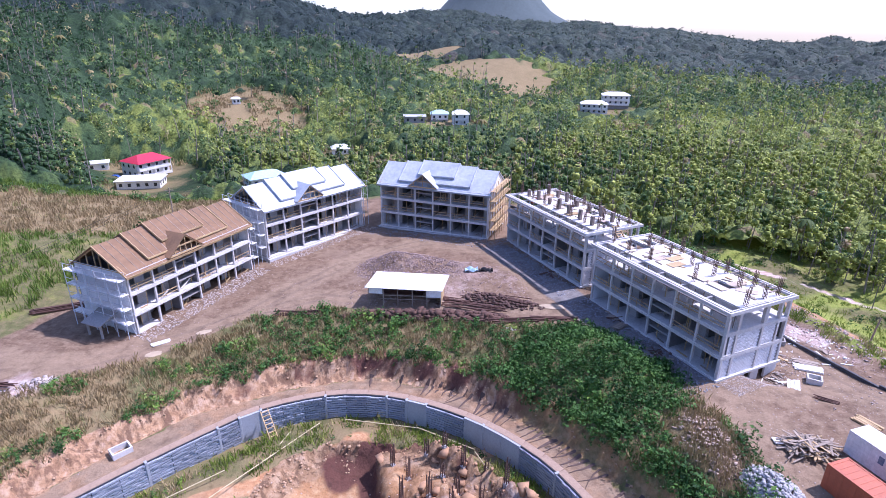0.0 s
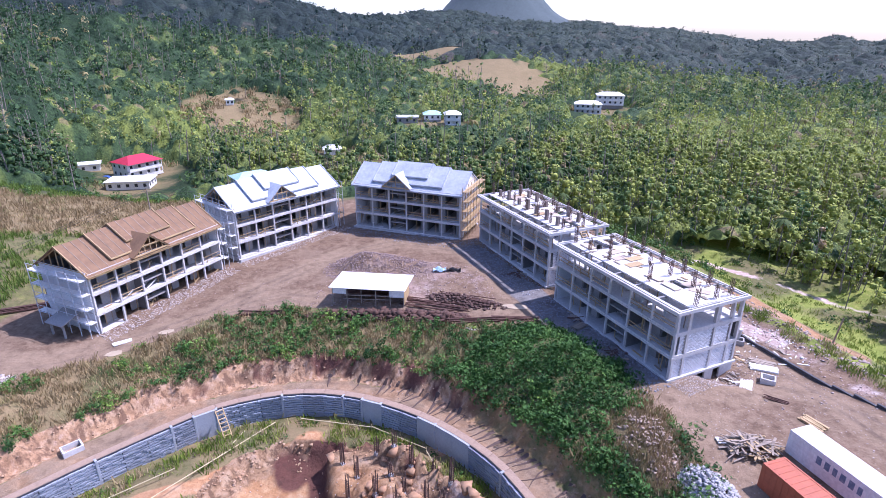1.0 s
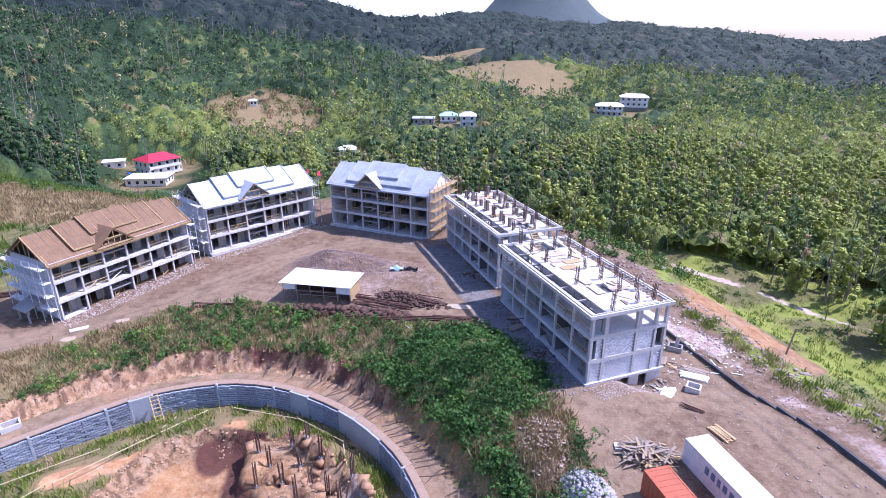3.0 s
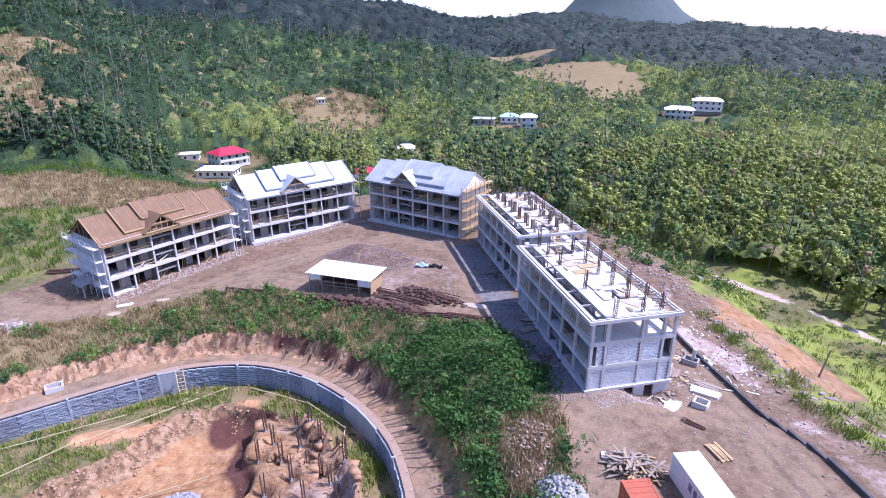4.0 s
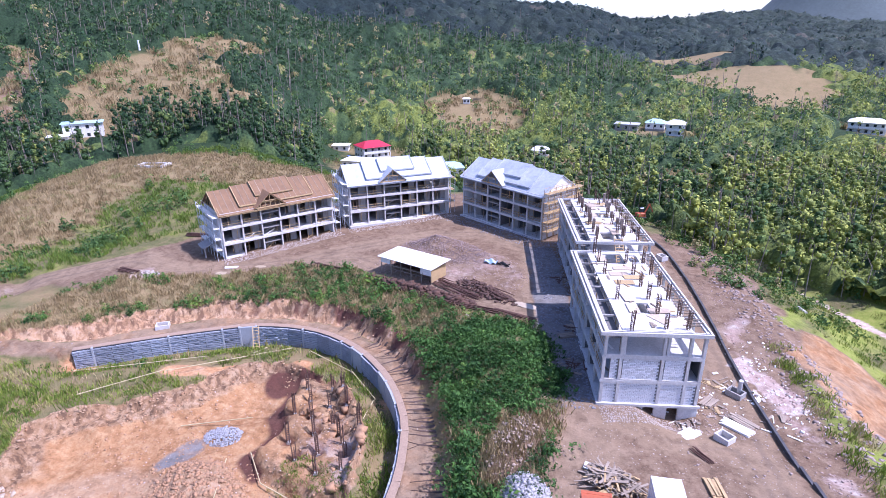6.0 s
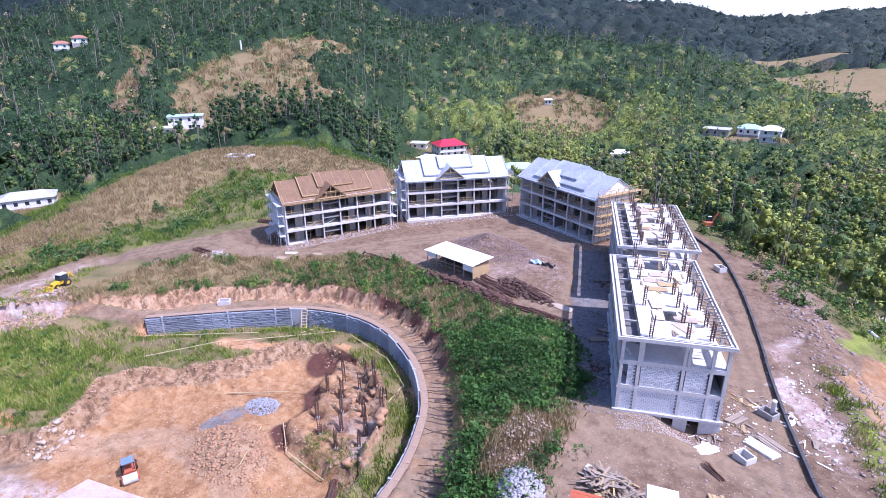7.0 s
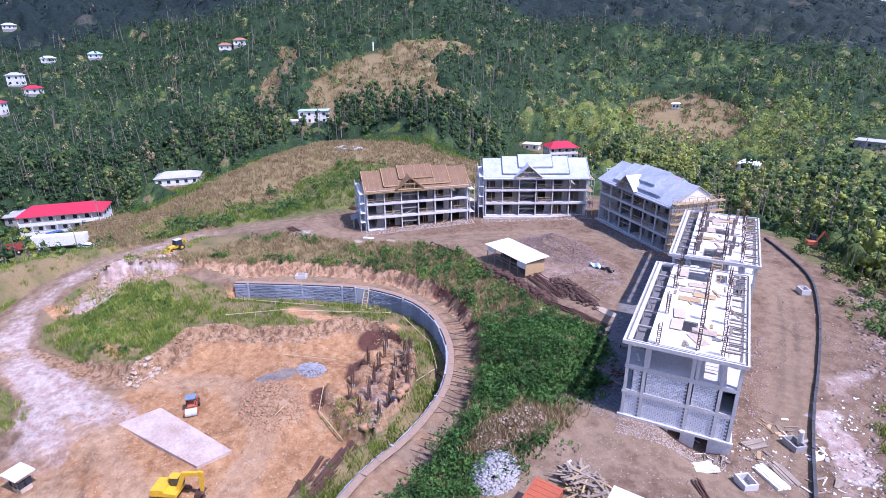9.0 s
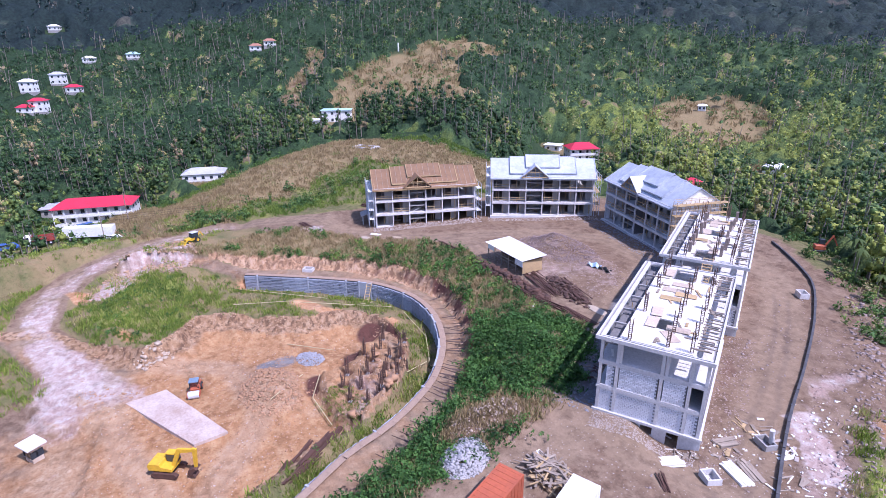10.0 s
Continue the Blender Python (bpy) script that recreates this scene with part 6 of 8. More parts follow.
scatter("dark_trees", slim, np.column_stack([cyp, ground(cyp[:, 0], cyp[:, 1])]), np.array([1.0, 0.9, 1.1, 0.8]), np.array([0.05, 0.1, 0.05, 0.15]), "slim dark green trees beside the small excavator", "tree", LEAF, LEAF_IN)

# ---- retaining wall round the pit ----
def resampled(line, step):
    """Even points along a smooth curve through a line's nodes."""
    pts = [Vector((*p[:2], 0)) for p in line]
    pts = [pts[0] * 2 - pts[1]] + pts + [pts[-1] * 2 - pts[-2]]
    out = []
    for i in range(1, len(pts) - 2):
        p0, p1, p2, p3 = pts[i - 1:i + 3]
        for k in range(12):
            t = k / 12
            out.append(0.5 * (2 * p1 + (p2 - p0) * t + (2 * p0 - 5 * p1 + 4 * p2 - p3) * t * t + (3 * p1 - p0 - 3 * p2 + p3) * t ** 3))
    res, left = [out[0]], step
    for a, b in zip(out, out[1:]):
        d = (b - a).length
        while d >= left:
            a = a + (b - a).normalized() * left
            res.append(a.copy())
            d, left = d - left, step
        left -= d
    return res


TYRE_WALL = worn("stacked_block", (0.36, 0.39, 0.45), (0.22, 0.24, 0.28), 0.9, 0.6, 6.0, each=0.3)
WALL_CORE = worn("dark_joint", (0.05, 0.05, 0.055), (0.035, 0.035, 0.04), 0.95)
BACKFILL = worn("backfill_earth", (0.33, 0.235, 0.165), (0.24, 0.165, 0.115), 0.95, 0.6, 5.0)
RENDERED = worn("rendered_panel", (0.36, 0.38, 0.41), (0.27, 0.28, 0.30), 0.9, 0.5, 7.0)
wall_root = thing("retaining_wall", pose(0, 0, 0), "curved grey retaining wall of stacked blocks with concrete piers", "wall", kind="structure")
line = resampled(WALL[:17], 2.6)
wr = random.Random(8)
pier_mesh = mesh_of("pier", boxed((-0.13, -0.3, -6.9, 0.13, 0.2, -3.0)), RENDERED, 0.02)
for i, (a, b) in enumerate(zip(line, line[1:])):
    ang = math.atan2(b.y - a.y, b.x - a.x)
    if i % 4 == 1 or i in (8, 10, 16, 18):
        ob = part("pier", pier_mesh, None, wall_root)
        ob.matrix_local = pose(a.x, a.y, 0, 0, 0, math.degrees(ang))
    seg = (b - a).length
    plain = i in (9, 17, 20, 21, 22)
    bm = bmesh.new()
    if plain:
        box(bm, 0.02, -0.2, -6.9, seg - 0.02, 0.3, -3.1)
        ob = part("plain_panel", bm, RENDERED, wall_root)
    else:
        z, k = -6.8, 0
        while z < -3.2:
            x = 0.0 - (0.28 if k % 2 else 0)
            while x < seg - 0.05:
                x0, x1 = max(x, 0.0), min(x + 0.53, seg)
                if x1 - x0 > 0.08:
                    box(bm, x0, -0.24 + wr.uniform(-0.07, 0.07), z, x1, 0.06, z + 0.23 + wr.uniform(-0.03, 0.02))
                x += 0.56
            z, k = z + 0.33, k + 1
        ob = part("block_courses", bm, TYRE_WALL, wall_root)
        tagged(ob, kind="stuff")
        back = part("wall_core", boxed((0.0, -0.02, -6.9, seg, 0.6, -3.12)), WALL_CORE, wall_root)
        back.matrix_local = pose(a.x, a.y, 0, 0, 0, math.degrees(ang))
    fillet = part("backfill", boxed((0.0, 0.08, -3.118, seg + 0.02, 1.0, -3.06)), BACKFILL, wall_root)
    fillet.matrix_local = pose(a.x, a.y, 0, 0, 0, math.degrees(ang))
    ob.matrix_local = pose(a.x, a.y, 0, 0, 0, math.degrees(ang))

# ladder against the wall, drain box, bamboo rails
ladder = thing("timber_ladder", pose(0, 0, 0), "pale timber ladder leaning on the retaining wall", "ladder")
a0, a1 = Vector((-21.2, 52.9, -2.6)), Vector((-19.4, 50.9, -6.2))
side = (a1 - a0).cross(Vector((0, 0, 1))).normalized() * 0.45
for s in (-1, 1):
    bm = bmesh.new()
    bar(bm, a0 + side * s, a1 + side * s, 0.1, 0.12)
    part("stile", bm, TIMBER, ladder)
for i in range(9):
    bm = bmesh.new()
    p = a0.lerp(a1, (i + 0.5) / 9)
    bar(bm, p - side * 1.1, p + side * 1.1, 0.12, 0.06)
    part("rung", bm, TIMBER, ladder)


def open_box(x, y, z, heading, w, d, h, material, label, name="concrete_chamber"):
    t = 0.16
    bm = boxed((0, 0, 0, w, t, h), (0, d - t, 0, w, d, h), (0, t + 0.001, 0, t, d - t - 0.001, h), (w - t, t + 0.001, 0, w, d - t - 0.001, h), (t, t, 0, w - t, d - t, 0.1))
    return solid(name, bm, material, pose(x, y, z, 0, 0, heading), label, "drain", "chambers")


open_box(-34.6, 44.6, -3.3, 48, 2.0, 1.5, 0.8, CONCRETE_PALE, "pale concrete drain chamber on the lower track")
bamboo = worn("bamboo", (0.50, 0.42, 0.24), (0.38, 0.30, 0.16), 0.6, 1.0, 6.0)


def pole_between(a, b, r, material, label, name="bamboo_pole", category="pole", group="bamboo rails"):
    bm = bmesh.new()
    tube(bm, a, b, r, r * 0.8, 6)
    return solid(name, bm, material, pose(0, 0, 0), label, category, group)


def up(x, y, h):
    return (x, y, ground_at(x, y) + h)


for (x0, y0, h0), (x1, y1, h1) in (((-15, 54.2, 0.6), (-24, 39, 1.0)), ((-18, 52, 0.5), (-19.5, 47, 0.1)), ((-12, 55, 0.7), (-3, 54, 0.7)), ((-3, 54.1, 0.7), (4, 50.5, 0.7)),
                                   ((-37, 33, 0.6), (-23, 45, 0.8)), ((4, 50, 0.7), (6, 45, 0.5)), ((-30, 30, 0.6), (-24.5, 39, 0.9)), ((-4, 36, 0.6), (1, 33, 0.6)), ((1, 33, 0.6), (8, 33, 0.4)),
                                   ((-16, 35, 0.2), (-8, 40, 1.3)), ((-6, 34, 0.1), (0, 27.5, 1.0))):
    pole_between(up(x0, y0, h0), up(x1, y1, h1), 0.07, bamboo, "long bamboo pole rail round the pit")
for x, y in ((-24, 39.2), (-19.5, 46.5), (-12, 54.8), (-3, 54), (4, 50.3), (-30, 38.8), (-37, 33), (-27.5, 34.3)):
    pole_between(up(x, y, -0.3), up(x, y, 1.1), 0.05, bamboo, "short bamboo post driven into the earth", "bamboo_post", "post", "bamboo posts")

# footing columns: rusty cages out of the pit
cr = random.Random(12)
for x, y, h in ((-3.4, 46, 3.0), (0.5, 48.2, 2.6), (-1, 43.6, 3.4), (2.6, 46.4, 3.0), (-3.9, 43.4, 3.4), (2, 44.2, 2.6), (5, 46, 3.0), (1.4, 41.4, 3.4), (4.4, 42.6, 3.2), (7, 43.4, 3.2),
                (-0.6, 39.0, 2.9), (4, 39.2, 3.0), (7.4, 40.2, 2.8), (2.2, 37.2, 2.4), (6, 36.6, 2.6), (-1.5, 48.4, 2.4), (8.6, 38, 2.4), (-5.2, 47.4, 2.6), (0.4, 45.6, 2.2), (6.2, 41.2, 2.6)):
    root = thing("column_cage", pose(x, y, ground_at(x, y) - 0.1, 0, 0, 40 + cr.uniform(-6, 6)), "rusty reinforcement cage rising from a concrete stub", "reinforcement", "column cages")
    part("footing_stub", boxed((-0.24, -0.24, -0.5, 0.24, 0.24, cr.uniform(0.1, 0.4))), CONCRETE, root, "grey concrete stub")
    for dx in (-0.15, 0.15):
        for dy in (-0.15, 0.15):
            bm = bmesh.new()
            bar(bm, (dx, dy, 0), (dx + cr.uniform(-0.12, 0.12), dy + cr.uniform(-0.12, 0.12), h + cr.uniform(-0.4, 0.5)), 0.085)
            part("bar", bm, REBAR, root)
    for q in range(3, int(h / 0.35)):
        bm = bmesh.new()
        z = q * 0.3
        for sx, sy, ex, ey in ((-0.17, -0.17, 0.17, -0.17), (0.17, -0.17, 0.17, 0.17), (0.17, 0.17, -0.17, 0.17), (-0.17, 0.17, -0.17, -0.17)):
            bar(bm, (sx, sy, z), (ex, ey, z), 0.05)
        part("stirrup", bm, REBAR, root)


# ---- loose stones and rubble ----
def stone_kind(r):
    v = np.array([(x, y, z) for z in (-0.5, 0.5) for x, y in ((-0.5, -0.5), (0.5, -0.5), (0.5, 0.5), (-0.5, 0.5))]) * r.uniform(0.5, 1.1, (8, 1)) + r.normal(0, 0.08, (8, 3))
    v = v * (1, r.uniform(0.6, 1.0), r.uniform(0.35, 0.8))
    return v, np.array(((3, 2, 1, 0), (4, 5, 6, 7), (0, 1, 5, 4), (1, 2, 6, 5), (2, 3, 7, 6), (3, 0, 4, 7)))


r = np.random.default_rng(77)
STONES = [stone_kind(r) for _ in range(8)]


def stones(name, count, cx, cy, rx, ry, heading, size, material, label, seed, heap=0.0, lift=0.0):
    r = np.random.default_rng(seed)
    a, q = r.uniform(0, 6.28, count), np.sqrt(r.uniform(0, 1, count))
    if heap == 0:
        u, v = r.uniform(-1, 1, count), r.uniform(-1, 1, count)
    else:
        u, v = q * np.cos(a), q * np.sin(a)
    c, s = math.cos(radians(heading)), math.sin(radians(heading))
    x, y = cx + u * rx * c - v * ry * s, cy + u * rx * s + v * ry * c
    k = lift + (heap * (1 - u * u - v * v).clip(0) * r.uniform(0.75, 1.0, count) if heap else 0)
    return cover(name, STONES, x, y, size * r.uniform(0.4, 1.5, count) ** 1.5, r.uniform(0, 1, count), label, "rubble", material, k)


def along_front(ob, x, y):
    p = ob.matrix_world @ Vector((x, y, 0))
    return p.x, p.y


BLUE_GRIT = worn("blue_grey_grit", (0.25, 0.25, 0.275), (0.15, 0.15, 0.17), 0.95, 0.8, 6.0)
for ob, n in ((A, 520), (B, 420), (C, 380), (D_BLOCK, 420), (E_BLOCK, 520)):
    hd = math.degrees(ob.matrix_world.to_euler().z)
    cx, cy = along_front(ob, LEN / 2, -1.4)
    wide = 1.7 if ob in (A, B) else 2.6
    cx, cy = along_front(ob, LEN / 2, 0.3 - wide)
    stones("builders_rubble", n * 3, cx, cy, LEN / 2 + 1, wide, hd, 0.16, RUBBLE if ob in (A, B) else BLUE_GRIT, "scattered builders' rubble along the foot of a block", n)
cx, cy = along_front(E_BLOCK, LEN + 1.8, DEEP / 2)
stones("gravel_apron", 1600, cx, cy, 1.4, DEEP / 2, HEAD, 0.10, RUBBLE, "grey gravel spilt before the end wall", 41)
cx, cy = along_front(E_BLOCK, LEN / 2, DEEP + 2.2)
stones("rear_rubble", 900, cx, cy, LEN / 2 + 4, 1.8, HEAD, 0.14, GRAVEL, "rubble behind the unroofed block", 42)
stones("ledge_rubble", 900, 49, 74, 3.4, 26, 22, 0.16, GRAVEL, "pale broken rubble past the kerb", 43)
BOULDER = worn("pale_boulder", (0.46, 0.37, 0.28), (0.34, 0.25, 0.18), 0.95, 0.8, 5.0)
stones("white_chips", 130, 48.5, 70, 3.0, 10, 22, 0.24, ZINC, "white broken plaster and chips past the kerb", 58)
stones("plaster_chips", 90, 42.8, 61.5, 3.2, 3.2, -24, 0.16, ZINC, "pale plaster chips before the end wall", 59)
stones("pit_rocks", 70, -22.5, 15.5, 1.6, 2.4, 20, 0.5, BOULDER, "pale boulders at the foot of the mound", 60)
stones("yard_stones", 1900, -1, 80.5, 14, 8.5, 0, 0.17, GRAVEL, "stones strewn over the yard island", 44)
stones("yard_pebbles", 3000, -4, 82, 40, 22, 0, 0.085, GRAVEL, "small stones on the earth yard", 45)
stones("south_pebbles", 1600, 42, 52, 11, 14, 0, 0.08, RUBBLE, "small stones on the earth", 46)
stones("rubble_heap", 1500, 30.3, 38.2, 2.4, 2.8, 20, 0.24, worn("pale_rubble", (0.38, 0.37, 0.365), (0.24, 0.235, 0.235), 0.9, 0.8, 5.0), "heap of pale grey concrete rubble", 47, 1.3)
stones("white_stones", 420, -47.8, 52.8, 2.6, 1.5, -10, 0.3, RUBBLE, "heap of white stones on the bank", 48, 0.6)
stones("gravel_heap", 3400, -6.5, 86.5, 9.5, 6.0, 0, 0.13, worn("purple_gravel", (0.30, 0.225, 0.205), (0.20, 0.15, 0.14), 0.95, 0.8, 6.0), "heap of purplish grey gravel", 49, 0.25)
stones("pit_gravel", 900, -9.8, 36.6, 2.4, 1.8, 30, 0.17, worn("blue_gravel", (0.36, 0.36, 0.38), (0.24, 0.24, 0.26), 0.9, 0.8, 5.0), "blue-grey gravel in the pit", 50, 0.5)
stones("pit_stones", 1400, -2, 26, 16, 20, 0, 0.10, DUSTY, "stones on the pit floor", 51)
stones("earth_clods", 700, -3, 70.0, 12.5, 1.3, -2, 0.55, worn("dark_clods", (0.10, 0.052, 0.036), (0.05, 0.03, 0.023), 0.95, 0.8, 5.0), "heaped dark rusty scrap and clods", 52, 0.9)
stones("scrap_heap", 420, 8.5, 74.2, 6.5, 1.8, -14, 0.34, worn("rusty_scrap", (0.10, 0.055, 0.04), (0.05, 0.032, 0.026), 0.9, 0.8, 5.0), "dark rusty scrap and timber ends by the shed", 57, 0.5)
stones("coal_heap", 260, 56, 36, 1.8, 3.0, 20, 0.5, worn("dark_slabs", (0.10, 0.10, 0.12), (0.20, 0.20, 0.22), 0.7, 0.8, 5.0), "heap of dark broken slabs", 53, 0.6)
stones("spur_stones", 420, 26.8, 44, 2.8, 5.0, 8, 0.2, worn("dry_scrub_rock", (0.38, 0.30, 0.23), (0.25, 0.19, 0.14), 0.95, 0.8, 5.0), "stony dry spoil on the spur", 54, 0.25)

# clods and broken earth, crisp on the dug ground
CLOD = worn("orange_clod", (0.40, 0.235, 0.13), (0.27, 0.15, 0.085), 0.95, 1.5, 6.0)
CLOD_PALE = worn("pale_clod", (0.40, 0.265, 0.16), (0.28, 0.175, 0.10), 0.95, 1.5, 6.0)
CLOD_GREY = worn("grey_clod", (0.30, 0.235, 0.205), (0.19, 0.145, 0.125), 0.95, 1.5, 6.0)
in_pit = lambda x, y: inside(CUT, x, y) & inside(WALL + SOUTH + WEST_BANK[1:], x, y)


def clods(name, count, area, seed, keep, size, material, label):
    x, y, sc, t = spots(count, *area, seed, keep)
    r = np.random.default_rng(seed)
    cover(name, STONES, x, y, size * r.uniform(0.35, 1.5, len(x)) ** 1.6, t, label, "earth", material)


clods("pit_clods", 5200, (-34, 12, 5, 52), 71, lambda x, y: in_pit(x, y) & (rough(x, y, 6, 20) > -0.1), 0.2, CLOD, "orange clods strewn over the pit floor")
clods("cut_clods", 11000, (-48, 14, 0, 53), 72, lambda x, y: in_pit(x, y) & (dist_to(CUT, x, y)[0] < 3.0 + 3 * rough(x, y, 4, 21)) & (dist_to(LOOP_ROAD, x, y)[0] > 5.5) & (dist_to(PLATEAU, x, y, True)[0] > 2) & ~inside(PLATEAU, x, y), 0.24, CLOD_PALE, "broken ochre earth fallen from the cut edge")
clods("heap_clods", 2400, (-12, 3, 23, 35), 73, lambda x, y: np.hypot((x + 4.2) / 6.2, (y - 28.8) / 4.4) < 1, 0.26, CLOD, "clods on the heap of dug orange earth")
clods("foot_clods", 6000, (-56, 32, 25, 68), 74, lambda x, y: (bank_share(x, y) > 0) & (bank_share(x, y) < 0.16), 0.2, CLOD_PALE, "earth fallen at the foot of the bank")
clods("slope_clods", 1500, (-66, -44, 6, 30), 75, lambda x, y: inside(BARE_SLOPE, x, y), 0.4, CLOD_PALE, "pale broken stones on the bare slope")
clods("ledge_clods", 5200, (28, 66, 40, 112), 76, lambda x, y: ~inside(SITE, x, y) & (dist_to(SITE, x, y, True)[0] > 4.5 + rough(x, y, 6, 22)) & (dist_to(SITE, x, y, True)[0] < 11.5), 0.34, CLOD_GREY, "grey-brown spoil along the ledge")
clods("track_clods", 2600, (28, 62, 20, 110), 77, lambda x, y: inside(SITE, x, y) & (dist_to(SITE, x, y, True)[0] < 12) & (rough(x, y, 5, 23) > 0.05), 0.17, CLOD_GREY, "clods beside the rear track")

clods("footing_lumps", 260, (-8, 12, 33, 50), 78, lambda x, y: inside(PLATEAU, x, y) & (rough(x, y, 2.5, 25) > 0), 0.75, CLOD, "lumps of dug earth between the footings")
clods("lower_track_grit", 2600, (-50, 30, 18, 62), 79, lambda x, y: inside(ROAD_EDGE + SOUTH + WEST_BANK[1:], x, y) & ~inside(WALL + SOUTH + WEST_BANK[1:], x, y) & (rough(x, y, 3, 26) > 0.1), 0.12, CLOD_GREY, "grit and small clods on the lower track")


# ---- stacks of bars, timber, pallets ----
def bundle(name, x, y, heading, length, count, spread, thick, material, label, category, seed, group=""):
    """A heap of long pieces, each lying on the ground or on those below."""
    q = random.Random(seed)
    root = thing(name, pose(x, y, ground_at(x, y), 0, 0, heading), label, category, group)
    for i in range(count):
        l = length * q.uniform(0.6, 1.0)
        y0 = q.uniform(-spread, spread)
        lvl = (i / count) * thick * 3 * (1 - abs(y0) / (spread + 0.01) * 0.7)
        a = q.uniform(-0.09, 0.09)
        x0 = q.uniform(-0.5, 0.5) * (length - l) - l / 2
        bm = bmesh.new()
        bar(bm, (x0, y0 - a * l / 2, thick / 2 + lvl), (x0 + l, y0 + a * l / 2, thick / 2 + lvl + q.uniform(0, 0.05)), thick, thick * 0.7)
        part("bar" if material in (RUST, REBAR) else "plank", bm, material, root)
    return root


for x, y, hd, l in ((-21, 71.0, 3, 9), (9.5, 68.8, 2, 8), (15.6, 69.2, -4, 7), (2, 68.6, -4, 9)):
    bundle("steel_bar_stack", x, y, hd, l, 16, 0.6, 0.13, RUST, "stack of rusty reinforcing bars at the yard edge", "steel bars", int(x * 3 + 99), "bar stacks")
bundle("steel_bar_stack", 4.0, 73.0, -14, 11, 26, 1.5, 0.13, RUST, "spread of rusty bars and dark timber by the shed", "steel bars", 61, "bar stacks")
bundle("steel_bar_stack", 8.5, 75.0, -20, 9, 20, 1.2, 0.13, RUST, "spread of rusty bars and dark timber by the shed", "steel bars", 62, "bar stacks")
bundle("steel_bar_stack", -58.5, 72.5, 24, 8, 22, 1.0, 0.16, RUST, "stack of rusty bars behind the brown roofed block", "steel bars", 63, "bar stacks")
bundle("steel_bar_stack", -54, 53.0, 5, 6, 14, 0.7, 0.14, RUST, "stack of rusty bars on pale spoil", "steel bars", 64, "bar stacks")
for x, y, hd in ((11.0, 27.5, 126), (9.6, 33.2, 130), (13.6, 29.0, 122), (15.4, 26.6, 118), (13.0, 24.0, 128)):
    bundle("steel_bar_stack", x, y, hd, 6.5, 16, 0.55, 0.14, RUST, "stack of rusty bars on the pit floor", "steel bars", int(x * 7), "bar stacks")
bundle("steel_bar_stack", 43.2, 51.6, -38, 2.6, 12, 0.35, 0.09, RUST, "small bundle of reddish bars on the earth", "steel bars", 66, "bar stacks")
q = random.Random(9)
pile = thing("scrap_timber_heap", pose(36.6, 43.6, ground_at(36.6, 43.6)), "untidy heap of pale scrap timber", "timber")
for i in range(150):
    a, rr = q.uniform(0, 6.28), 2.5 * math.sqrt(q.random())
    px, py, l, h = math.cos(a) * rr, math.sin(a) * rr * 0.75, q.uniform(0.7, 2.4), 1.1 * (1 - (rr / 2.7) ** 2) * q.uniform(0.3, 1)
    b = q.uniform(0, 6.28)
    d = Vector((math.cos(b), math.sin(b), q.uniform(-0.22, 0.22))) * l / 2
    bm = bmesh.new()
    bar(bm, Vector((px, py, h + 0.15)) - d, Vector((px, py, h + 0.15)) + d, q.choice((0.1, 0.16, 0.24)), 0.05)
    part("plank", bm, TIMBER_GREY if q.random() < 0.75 else TIMBER, pile)
part("white_board", boxed((-2.9, 0.6, 0.1, -2.0, 1.5, 0.22)), WHITE, pile, "white painted board")


def stack_of_planks(x, y, heading, n, length, material, label, seed, name="plank_stack"):
    q = random.Random(seed)
    root = thing(name, pose(x, y, ground_at(x, y), 0, 0, heading), label, "planks", "plank stacks")
    for i in range(n):
        bm = bmesh.new()
        yy, lvl = (i % 4) * 0.34 - 0.5, i // 4
        bar(bm, (-length / 2 + q.uniform(-0.2, 0.2), yy, 0.07 + lvl * 0.12), (length / 2 + q.uniform(-0.2, 0.2), yy + q.uniform(-0.1, 0.1), 0.07 + lvl * 0.12), 0.28, 0.1)
        part("plank", bm, material, root)


stack_of_planks(44.8, 47.4, -62, 8, 2.3, TIMBER, "pale timber pallet on the earth", 1, "timber_pallet")
stack_of_planks(41.6, 55.0, 62, 10, 2.2, ZINC, "stack of white boards before the end wall", 2)
stack_of_planks(45.9, 59.2, -20, 8, 3.0, ZINC, "white boards laid on timbers", 3)
stack_of_planks(46.6, 60.6, -26, 4, 2.6, TIMBER_GREY, "loose grey boards on the earth", 4)
stack_of_planks(42.8, 62.6, 70, 9, 2.2, TIMBER_GREY, "small heap of mixed boards", 5)
stack_of_planks(24.3, 67.2, 40, 7, 2.4, TIMBER_GREY, "grey boards beside the unroofed block", 6)
stack_of_planks(-38.2, 63.0, 40, 3, 2.2, ZINC, "pale boards on the track", 7)
stack_of_planks(9.8, 66.4, -45, 3, 1.8, ZINC, "pale board on the bank top", 8)
open_box(43.9, 56.2, ground_at(44, 56.6), -28, 1.6, 1.4, 0.8, CONCRETE_PALE, "open concrete chamber with thick walls")
open_box(44.2, 65.2, ground_at(45, 65.6), -24, 1.8, 1.3, 0.7, CONCRETE, "concrete chamber beside the kerb")
open_box(28.9, 104.6, ground_at(29.6, 104.6), -40, 1.8, 1.4, 0.9, CONCRETE_PALE, "concrete chamber beside the kerb")
bm = bmesh.new()
tube(bm, (0, 0, 0.3), (0, 0, 2.1), 0.25, 0.25, 12)
